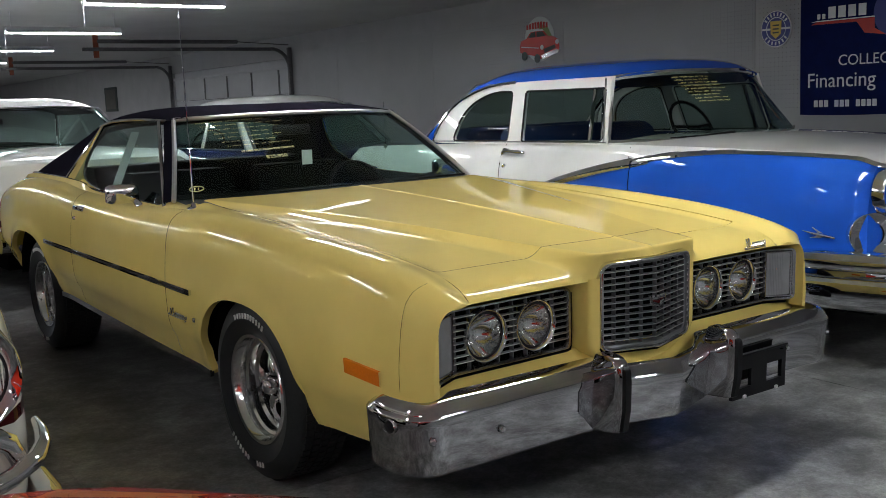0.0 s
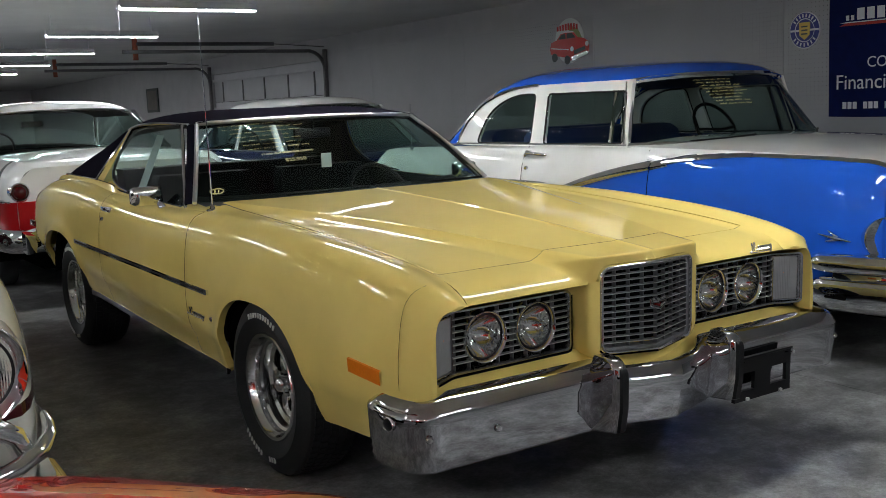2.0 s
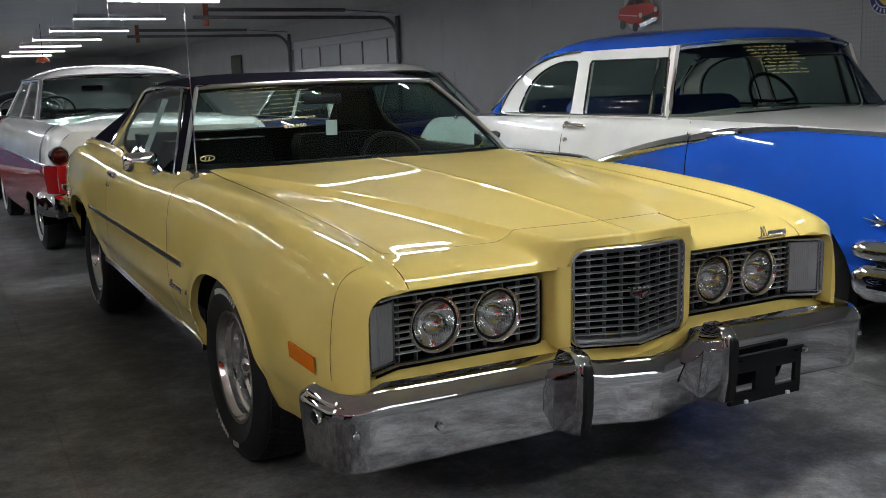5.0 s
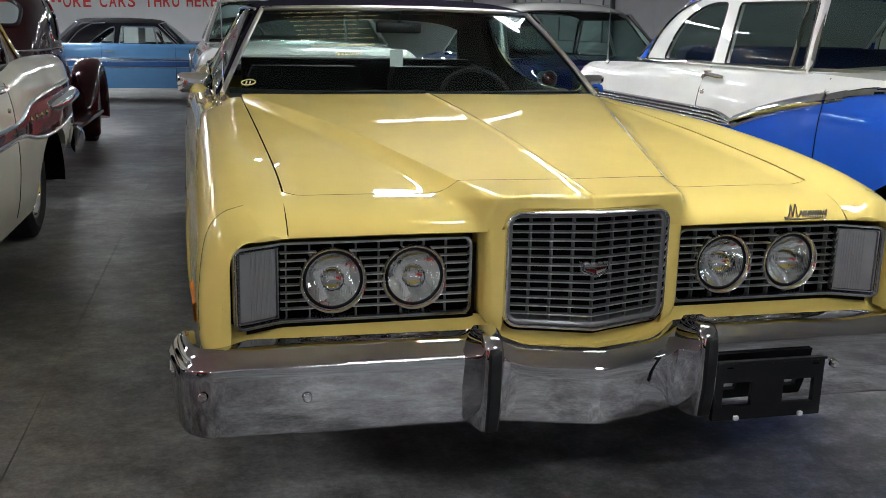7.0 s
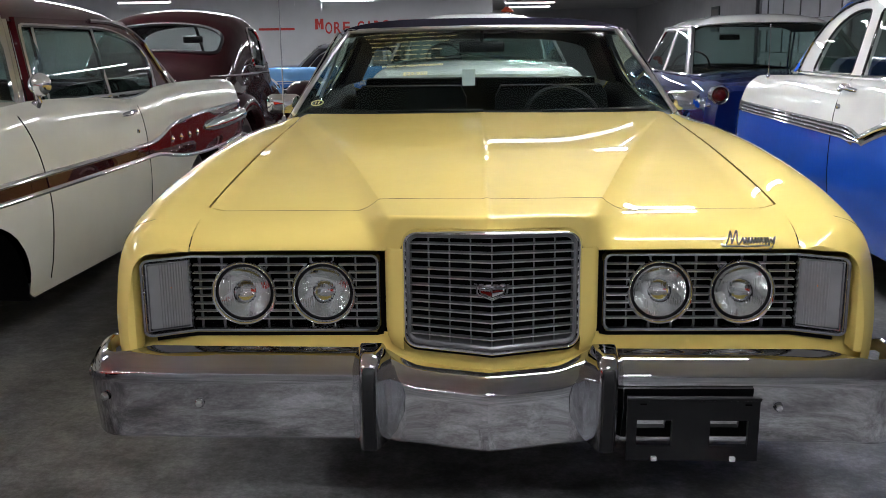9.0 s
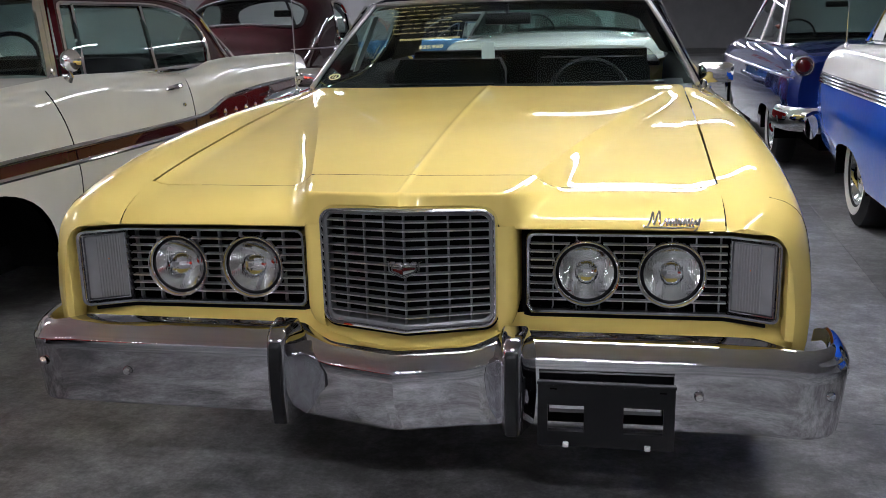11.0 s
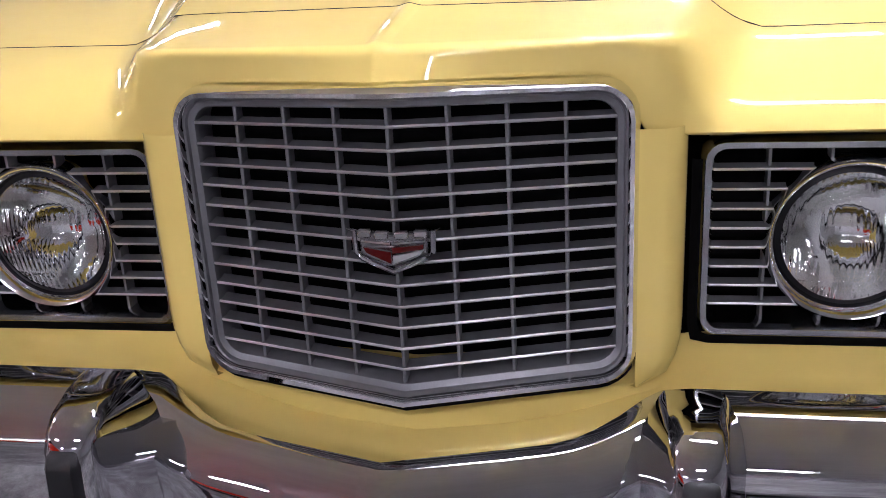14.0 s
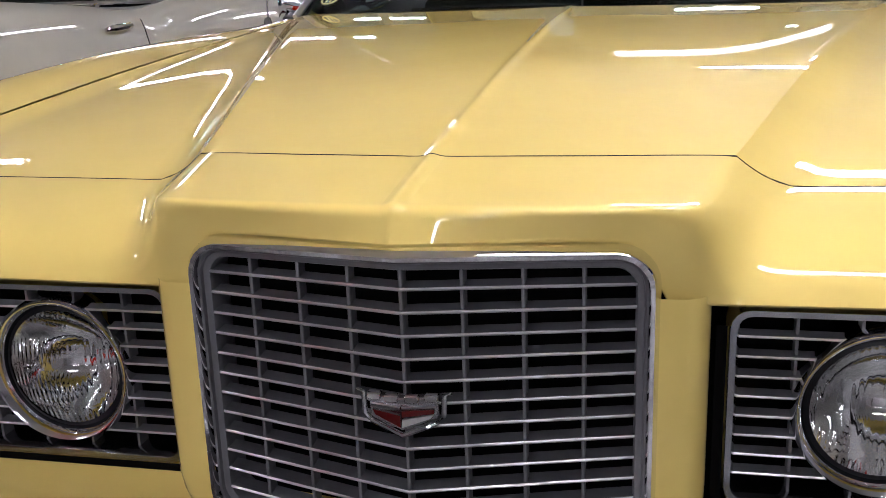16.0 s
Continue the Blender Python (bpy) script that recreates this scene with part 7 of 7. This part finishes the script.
def round_car(name, label, paint_m, w, tops, x, y, turn, rear, screen, side_windows, wing_x=0.02, wing_w=0.16, fender_r=0.40, lamp_z=0.78):
    """A 1930s or 1940s car: one domed body with its windows cut out and separate bulging wings. It points to -y before it is turned.
    rear and screen: first y, last y and half width; side_windows: y from and to."""
    car = thing(name, label, "car")
    top = pch(tops)
    y0, y1 = tops[0][0], tops[-1][0]
    width = pch([(y0, w * 0.35), (y0 + 0.25, w * 0.55), (y0 + 1.3, w * 0.9), (y0 + 1.9, w), (y1 - 1.2, w), (y1 - 0.5, w * 0.93), (y1 - 0.15, w * 0.78), (y1, w * 0.5)])
    high = pch([(0, 0.93), (0.25, 1.0), (0.5, 1.0), (0.6, 0.985), (0.78, 0.95), (0.87, 0.89), (0.93, 0.78), (0.97, 0.56), (0.992, 0.26), (1.0, 0.0)])
    lowp = pch([(0, 0.93), (0.4, 1.0), (0.7, 0.93), (0.88, 0.70), (0.97, 0.36), (1.0, 0.0)])

    def skin(yy, h):
        k = smooth((top(yy) - 0.95) / 0.4)
        return width(yy) * (high(h) * k + lowp(h) * (1 - k)), 0.30 + (top(yy) - 0.30) * h

    def over(xx, yy):
        """The point of the roof skin above (x, y)."""
        lo, hi = 0.4, 1.0
        for _ in range(24):
            m = (lo + hi) / 2
            lo, hi = (m, hi) if skin(yy, m)[0] > abs(xx) else (lo, m)
        return Vector((xx, yy, skin(yy, lo)[1]))

    def inside(p, mid, h):
        if p.z < 1.0:
            return False
        for a, b, hw in (rear, screen):
            if abs(2 * (p.y - (a + b) / 2) / (b - a)) ** 4 + abs(p.x / hw) ** 4 < 1 and h > 0.6:
                return True
        return any(abs(2 * (p.y - (a + b) / 2) / (b - a)) ** 5 + abs((h - 0.735) / 0.135) ** 5 < 1 for a, b in side_windows)

    hs = lin(0, 0.5, 9)[:-1] + lin(0.5, 0.9, 21)[:-1] + lin(0.9, 0.98, 13)[:-1] + lin(0.98, 1.0, 12)
    bm = bmesh.new()
    rows, hh = [], hs + hs[::-1][1:]
    for yy in lin(y0, y1, int((y1 - y0) / 0.03)):
        half = [skin(yy, h) for h in hs]
        rows.append([bm.verts.new((-a, yy, z)) for a, z in half] + [bm.verts.new((a, yy, z)) for a, z in half[::-1][1:]])
    for i in range(len(rows) - 1):
        for j in range(len(hh) - 1):
            q = (rows[i][j], rows[i + 1][j], rows[i + 1][j + 1], rows[i][j + 1])
            mid = sum((v.co for v in q), Vector()) / 4
            if not inside(mid, j, (hh[j] + hh[j + 1]) / 2):
                bm.faces.new(q)
    part("body", bm, paint_m, car, sharp=70)
    part("chassis", box(-0.5, 0.5, y0 + 0.2, y1 - 0.2, 0.25, 0.38), VOID, car)
    part("dashboard", box(-w + 0.08, w - 0.08, screen[0] - 0.1, screen[1] + 0.05, 0.85, top(screen[0]) - 0.06, 0.03), VOID, car)
    part("backrest", box(-w + 0.1, w - 0.1, screen[1] + 0.75, screen[1] + 0.9, 0.4, 1.13, 0.05), VOID, car)
    hubs = (y0 + 0.75, y1 - 0.95)
    for side in (-1, 1):
        for n, hub in enumerate(hubs):
            rings = []
            for a in lin(-0.25, math.pi + (0.25 if n else 0.45), 26):
                r = fender_r + 0.09
                cy, cz = hub - math.cos(a) * r * (1.0 if n == 0 else 1.12), 0.34 + math.sin(a) * r
                ny, nz = -math.cos(a), math.sin(a)
                ring = []
                for t in lin(0, 2 * math.pi, 17)[:-1]:
                    o = 0.10 * math.copysign(abs(math.cos(t)) ** 0.8, math.cos(t))
                    ring.append((side * (w + wing_x + wing_w * math.copysign(abs(math.sin(t)) ** 0.8, math.sin(t))), cy + ny * o, cz + nz * o))
                rings.append(ring)
            part("wing", loft_closed(rings), paint_m, car, sharp=60)
            add_wheel(car, side * (w + wing_x - 0.02), hub, 0.345, 0.345, 0.16, 0.20, "black", side)
        part("running_board", box(side * (w + 0.08) - 0.11, side * (w + 0.08) + 0.11, hubs[0] + 0.35, hubs[1] - 0.35, 0.34, 0.38, 0.01), paint_m, car)
        z_m = 1.05
        part("waist_moulding", tube([(side * (skin(yy, (z_m - 0.3) / (top(yy) - 0.3))[0] + 0.004), yy, z_m) for yy in lin(y0 + 1.6, y1 - 0.75, 24)], 0.009, 6), CHROME, car)
        for a, b in side_windows:
            loop = []
            for t in lin(0, 2 * math.pi, 41)[:-1]:
                yy = (a + b) / 2 + (b - a) / 2 * math.copysign(abs(math.cos(t)) ** 0.4, math.cos(t))
                h = 0.735 + 0.135 * math.copysign(abs(math.sin(t)) ** 0.4, math.sin(t))
                loop.append((side * (skin(yy, h)[0] + 0.002), yy, skin(yy, h)[1]))
            part("window_frame", tube(loop, 0.014, 6, closed=True), CHROME, car)
            o = part("side_window", grid([[(side * (skin(yy, h)[0] - 0.008), yy, skin(yy, h)[1]) for h in lin(0.60, 0.87, 7)] for yy in lin(a, b, 8)]), GLASS, car)
            o.visible_shadow = False
        sealed_beam(car, (side * (w - 0.02), hubs[0] - fender_r - 0.06, lamp_z), 0.085, 0.03)
        part("lamp_bowl", lathe([(0.112, 0.0), (0.115, 0.03), (0.10, 0.10), (0.06, 0.16), (0, 0.18)], 24, "y"), CHROME, car).matrix_basis = pose(side * (w - 0.02), hubs[0] - fender_r - 0.055, lamp_z)
        part("tail_lamp", lathe([(0.05, -0.04), (0.05, 0.0), (0.03, 0.025), (0, 0.03)], 20, "y"), RED_LENS, car).matrix_basis = pose(side * (w - 0.06), y1 - 0.30, 0.78)
    for nm, (a, b, hw) in (("rear_window", rear), ("windscreen", screen)):
        loop = []
        for t in lin(0, 2 * math.pi, 61)[:-1]:
            loop.append(over(hw * math.copysign(abs(math.cos(t)) ** 0.5, math.cos(t)), (a + b) / 2 + (b - a) / 2 * math.copysign(abs(math.sin(t)) ** 0.5, math.sin(t))) + Vector((0, 0, 0.004)))
        part("window_rubber", tube(loop, 0.017, 6, closed=True), BLACK_RUB if nm == "rear_window" else CHROME, car)
        o = part(nm, grid([[over(hw * 0.99 * u, yy) - Vector((0, 0, 0.01)) for u in lin(-1, 1, 15)] for yy in lin(a + 0.01, b - 0.01, 7)]), GLASS_C, car)
        o.visible_shadow = False
    part("screen_bar", tube([over(0, yy) for yy in lin(screen[0], screen[1], 5)], 0.016, 6), BLACK_PL, car)
    part("rear_view_mirror", box(-0.10, 0.10, screen[1] + 0.06, screen[1] + 0.10, top(screen[1]) - 0.17, top(screen[1]) - 0.10, 0.015), BLACK_PL, car)
    pts = [((w + 0.12) * u, y1 + 0.08 - 0.22 * abs(u) ** 4, 0.50) for u in lin(-1, 1, 20)]
    part("bumper", sweep(pts, [(0.03 * math.cos(t), 0.06 * math.sin(t)) for t in [2 * math.pi * k / 10 for k in range(10)]]), CHROME, car)
    car.matrix_basis = pose(x, y, 0, 0, 0, turn)
    return car


round_car("maroon_sedan", "dark maroon 1940s sedan with bulging wings", DEEP_P, 0.72,
          [(0.0, 0.75), (0.12, 0.92), (0.5, 1.0), (1.6, 1.08), (1.86, 1.13), (2.0, 1.2), (2.30, 1.50), (2.46, 1.61), (2.62, 1.65), (2.85, 1.645), (3.05, 1.59), (3.2, 1.51), (3.55, 1.26), (3.68, 1.20), (4.0, 1.10), (4.3, 0.93), (4.5, 0.72), (4.55, 0.6)],
          -2.735, 10.1, 177.9, (3.20, 3.53, 0.56), (2.01, 2.31, 0.58), ((2.40, 2.84),), wing_w=0.145, fender_r=0.375)
round_car("black_coupe", "glossy black 1930s car with upright cab and bowl headlamps", BLACK_P, 0.50,
          [(0.0, 0.8), (0.1, 0.96), (0.5, 0.99), (1.2, 1.03), (1.38, 1.08), (1.55, 1.30), (1.75, 1.39), (2.3, 1.40), (2.5, 1.34), (2.64, 1.12), (2.8, 1.0), (3.2, 0.8), (3.35, 0.6)],
          -0.185, 11.1, 0, (2.49, 2.63, 0.36), (1.40, 1.54, 0.40), ((1.7, 2.3),), 0.12, 0.16, lamp_z=0.97)


def convertible():
    car = thing("light_blue_convertible", "light blue convertible with raised dark cloth top", "car")
    s = Shape([(0.0, 0.74), (0.05, 0.86), (0.5, 0.89), (2.5, 0.90), (4.2, 0.89), (4.55, 0.84), (4.62, 0.78)],
              [(0.0, 0.80), (0.06, 0.86), (0.6, 0.90), (2.0, 0.92), (3.4, 0.92), (4.3, 0.90), (4.62, 0.86)],
              [(0.0, 0.40), (0.3, 0.30), (1.4, 0.24), (3.2, 0.24), (4.2, 0.34), (4.62, 0.4)], (0.85, 3.62),
              [(0.0, 0.95), (0.3, 0.985), (0.55, 1.0), (0.7, 0.985), (0.85, 0.98), (0.95, 0.95), (1.0, 0.90)],
              [(0.0, 0.82), (0.06, 0.88), (0.6, 0.94), (1.5, 0.96), (3.6, 0.95), (4.62, 0.88)],
              (1.66, 1.98, 3.20, 3.52, 0.90, 1.31, 0.78, 0.64), (0.37, 0.60))
    edges = (lambda yy: 0.565, lambda yy: 0.69)
    for side in (-1, 1):
        part("lower_flank", s.side(side, s.y0, s.y1, None, edges[0]), SKY_P, car)
        part("flank_band", s.side(side, s.y0, s.y1, edges[0], edges[1], 4), BLUE2_P, car, "darker blue band along the flank")
        part("upper_flank", s.side(side, s.y0, s.y1, edges[1], None), SKY_P, car)
        trim_line(car, s, side, [(0.15, 0.562), (4.5, 0.562)], 0.010, 0.006)
        trim_line(car, s, side, [(0.15, 0.692), (4.5, 0.692)], 0.010, 0.006)
        trim_line(car, s, side, [(0.15, 0.655), (4.5, 0.655)], 0.005, 0.004)
        for y in (1.75, 2.85):
            part("door_gap", tube([(side * (s.x(z, y) + 0.0005), y, z) for z in lin(0.30, 0.91, 10)], 0.003, 5), VOID, car)
        hx = side * (s.x(0.80, 2.75) + 0.02)
        part("door_handle", tube([(hx, 2.80, 0.80), (hx, 2.66, 0.80)], 0.011, 8), CHROME, car)
        sealed_beam(car, (side * 0.64, -0.02, 0.68), 0.08, 0.025)
        part("tail_lamp", lathe([(0.08, -0.02), (0.08, 0.02), (0.04, 0.05), (0, 0.055)], 20, "y"), RED_LENS, car).matrix_basis = pose(side * 0.66, 4.62, 0.68)
        for hub in s.hubs:
            add_wheel(car, side * 0.74, hub, 0.30, 0.30, 0.16, 0.175, "cap", side)
    part("hood", s.lid(0.0, 1.6), SKY_P, car)
    part("boot_lid", s.lid(3.30, s.y1), SKY_P, car)
    part("front_face", s.face(0.005, 0.4), SKY_P, car)
    part("tail_face", s.face(s.y1 - 0.005, 0.4), SKY_P, car)
    bar_bumper(car, s, -1, 0.42, 0.06)
    bar_bumper(car, s, 1, 0.42, 0.06)
    cabin(car, s, TOP_CLOTH, TOP_CLOTH, TRIM_BLK, GLASS_C, posts=(((2.02, 0.0), (2.08, 0.86), 0.012, CHROME),), bow=0.18, crown=0.09, n_rear=4, screen_post=CHROME, windows=(
        ((1.74, 0.02, 0.02), (2.03, 0.85, 0.03), (2.56, 0.87, 0.03), (2.60, 0.02, 0.03)), ((2.68, 0.02, 0.02), (2.66, 0.84, 0.03), (2.74, 0.78, 0.05), (3.06, 0.03, 0.03))), outer=(
        (3.2, -0.03, 0), (1.63, -0.03, 0), (1.96, 1.0, 0), (2.0, 1.03, 0), (2.8, 1.03, 0), (3.0, 1.0, 0), (3.2, 0.6, 0), (3.36, 0.0, 0)))
    underside(car, s)
    sh = part("window_card", box(-0.003, 0.003, -0.11, 0.11, -0.14, 0.14), PAPER, car, "white card in the side window")
    sh.matrix_basis = pose(0.70, 2.42, 1.06, 0, -16, 0)
    sh2 = part("window_card", box(-0.003, 0.003, -0.11, 0.11, -0.14, 0.14), PAPER, car)
    sh2.matrix_basis = pose(-0.70, 2.42, 1.06, 0, 16, 0)
    car.matrix_basis = pose(0.67, 15.45, 0, 0, 0, 88) @ Matrix.Scale(1.03, 4)
    return car


BLUE2_P = paint("mid_blue_lacquer", (0.035, 0.10, 0.27))
TOP_CLOTH = plain("black_canvas", (0.008, 0.008, 0.011), 0.75, 0, 80, 0.3, 0.3, spec=0.15)
convertible()
oc = tail_car("orange_car", "glossy orange-red car parked across the aisle", ORANGE_P, ORANGE_P, ORANGE_P, 0, 0, low=0.1, nose=((0.0, 0.78), (0.1, 0.845), (0.22, 0.90), (0.36, 0.945), (0.5, 0.97)))
oc.matrix_basis = pose(-1.84, -1.86, 0, 0, 0, 90)


# ---------------------------------------------------------------- signs on the long wall
def on_wall(y, z, out=0.012):
    """Pose on the long wall: x runs with the reader's right, y up, z out of the wall."""
    return ROOM @ Matrix(((0, 0, -1, WALL_X - out), (-1, 0, 0, y), (0, 1, 0, z), (0, 0, 0, 1)))


def flat(outline, depth):
    """A board cut to an outline of (x, y) pairs."""
    return loft_closed([[(x, y, 0) for x, y in outline], [(x, y, depth) for x, y in outline]])


def disc(r, n=40):
    return [(r * math.cos(2 * math.pi * k / n), r * math.sin(2 * math.pi * k / n)) for k in range(n)]


banner = thing("banner", "navy blue cloth banner with white words", "banner", on_wall(1.85, 1.62, 0.012))
rows = []
for k in range(11):
    v = -0.43 + 1.08 * k / 10
    rows.append([(u, v + 0.01 * math.sin(u * 3), 0.006 + 0.007 * math.sin(u * 5 + 1) * math.sin(v * 3 + 0.5)) for u in lin(-0.96, 1.0, 28)])
part("cloth", grid(rows), NAVY_CLOTH, banner)
words("lettering", "COLLECTOR", 0.118, pose(-0.605, -0.012, 0.02), WHITE_INK, banner, align="LEFT")
words("lettering", "Financing", 0.165, pose(-0.888, -0.165, 0.02), WHITE_INK, banner, align="LEFT")
for k in range(12):
    if k not in (3, 7):
        part("number_bar", box(-0.82 + 0.047 * k, -0.785 + 0.047 * k, -0.372, -0.318, 0.016, 0.018), WHITE_INK, banner)
for k in range(4):
    part("name_bar", box(-0.70 + 0.088 * k, -0.635 + 0.088 * k, 0.325, 0.415, 0.016, 0.018), WHITE_INK, banner)
for k in range(2):
    part("name_bar", box(-0.80 + 0.045 * k, -0.772 + 0.045 * k, 0.325, 0.365, 0.016, 0.018), WHITE_INK, banner)
part("emblem_stroke", flat([(-0.86, 0.285), (-0.45, 0.28), (-0.38, 0.19), (-0.20, 0.165), (-0.30, 0.22), (-0.30, 0.30), (-0.8, 0.305)], 0.004), RED_INK, banner).matrix_basis = pose(0, 0, 0.014)
part("emblem_edge", flat([(-0.86, 0.306), (-0.30, 0.304), (-0.30, 0.312), (-0.8, 0.314)], 0.003), WHITE_INK, banner).matrix_basis = pose(0, 0, 0.014)
part("emblem_disc", flat([(-0.12 + x, 0.33 + y) for x, y in disc(0.19)], 0.003), BLUE_INK, banner).matrix_basis = pose(0, 0, 0.014)

badge = thing("round_sign", "round blue and white enamel service sign", "sign", on_wall(3.05, 1.905))
part("plate", flat(disc(0.150), 0.006), WHITE_INK, badge)
ring = grid([[(r * x, r * y, 0.009) for x, y in disc(1.0)] for r in (0.098, 0.143)], close_u=True)
part("blue_ring", ring, BLUE_INK, badge)
part("blue_field", flat(disc(0.09), 0.0015), BLUE_INK, badge).matrix_basis = pose(0, 0, 0.0062)
part("white_band", box(-0.14, 0.14, -0.008, 0.008, 0.0085, 0.0100), WHITE_INK, badge)
part("shield", flat([(-0.055, 0.065), (0.055, 0.065), (0.05, -0.04), (0.0, -0.08), (-0.05, -0.04)], 0.004), YELLOW_INK, badge).matrix_basis = pose(0, 0, 0.007)
for z in (0.03, 0.0, -0.03):
    part("shield_bar", box(-0.03, 0.03, z - 0.006, z + 0.006, 0.0112, 0.0125), DARK_INK, badge)
for k in range(8):
    a = radians(35 + 110 * k / 7)
    part("letter_bar", box(-0.007, 0.007, 0.106, 0.135, 0.0095, 0.011), WHITE_INK, badge).matrix_basis = pose(0, 0, 0, 0, 0, math.degrees(a) - 90)
for k in range(7):
    a = radians(218 + 104 * k / 6)
    part("letter_bar", box(-0.007, 0.007, 0.106, 0.135, 0.0095, 0.011), WHITE_INK, badge).matrix_basis = pose(0, 0, 0, 0, 0, math.degrees(a) - 90)

board = thing("car_sign", "cut-out sign board of a red car on a pale disc", "sign", on_wall(6.09, 2.01) @ Matrix.Diagonal((1.2, 1.2, 1, 1)))
part("disc", flat([(x, y + 0.03) for x, y in disc(0.20)], 0.006), PAPER, board)
part("grass_patch", flat([(0.0, 0.17), (0.12, 0.13), (0.18, 0.04), (0.17, -0.04), (0.02, -0.02)], 0.002), plain("pale_green_ink", (0.25, 0.3, 0.12), 0.6), board).matrix_basis = pose(0, 0, 0.0065)
part("car_shape", flat([(-0.27, -0.03), (-0.25, 0.025), (-0.17, 0.045), (-0.11, 0.10), (-0.04, 0.112), (0.06, 0.108), (0.12, 0.055), (0.21, 0.038), (0.26, 0.01), (0.275, -0.05), (0.25, -0.10), (0.10, -0.14), (-0.02, -0.15), (-0.06, -0.115), (-0.18, -0.095), (-0.26, -0.075)], 0.006), RED_INK, board).matrix_basis = pose(0, 0, 0.009)
part("window_shape", flat([(-0.145, 0.05), (-0.10, 0.09), (-0.045, 0.098), (-0.04, 0.05)], 0.002), DARK_INK, board).matrix_basis = pose(0, 0, 0.0155)
part("window_shape", flat([(-0.025, 0.05), (-0.025, 0.098), (0.05, 0.096), (0.10, 0.052)], 0.002), DARK_INK, board).matrix_basis = pose(0, 0, 0.0155)
part("roof_shape", flat([(-0.115, 0.098), (-0.04, 0.118), (0.06, 0.114), (0.075, 0.10), (-0.04, 0.103)], 0.002), WHITE_INK, board).matrix_basis = pose(0, 0, 0.0155)
part("bumper_shape", flat([(0.03, -0.115), (0.24, -0.07), (0.275, -0.085), (0.255, -0.105), (0.05, -0.15)], 0.003), DULL, board).matrix_basis = pose(0, 0, 0.0155)
part("grille_shape", flat([(0.07, -0.06), (0.22, -0.03), (0.235, -0.06), (0.08, -0.10)], 0.002), DARK_INK, board).matrix_basis = pose(0, 0, 0.0155)
for cx, cy in ((0.045, -0.045), (0.25, -0.01)):
    part("headlamp_shape", flat([(cx + x, cy + y) for x, y in disc(0.022, 16)], 0.003), WHITE_INK, board).matrix_basis = pose(0, 0, 0.0155)
part("trim_shape", flat([(-0.25, -0.02), (0.0, -0.045), (0.0, -0.053), (-0.25, -0.028)], 0.002), WHITE_INK, board).matrix_basis = pose(0, 0, 0.0155)
for cx, cy in ((-0.02, -0.14), (-0.2, -0.11)):
    part("wheel_shape", flat([(cx + x, cy + y) for x, y in disc(0.04, 20)], 0.003), DARK_INK, board).matrix_basis = pose(0, 0, 0.0165)
for k in range(8):
    part("letter_bar", box(-0.17 + 0.038 * k, -0.145 + 0.038 * k, 0.125, 0.165 + 0.02 * math.sin(k * 0.4), 0.0075, 0.010), RED_INK, board)

for yy, zz, w, h in ((21.4, 1.8, 0.45, 0.28),):
    fr = thing("framed_poster", "dark framed poster on the wall", "poster", on_wall(yy, zz))
    part("frame", loft_closed([[(-w, -h, 0), (w, -h, 0), (w, h, 0), (-w, h, 0)], [(-w, -h, 0.02), (w, -h, 0.02), (w, h, 0.02), (-w, h, 0.02)]]), DARK_INK, fr)
    part("print", flat([(-w * 0.8, -h * 0.8), (w * 0.8, -h * 0.8), (w * 0.8, h * 0.8), (-w * 0.8, h * 0.8)], 0.002), plain("dim_print", (0.06, 0.05, 0.04), 0.4, 0, 6, 0.8, 0), fr).matrix_basis = pose(0, 0, 0.0205)
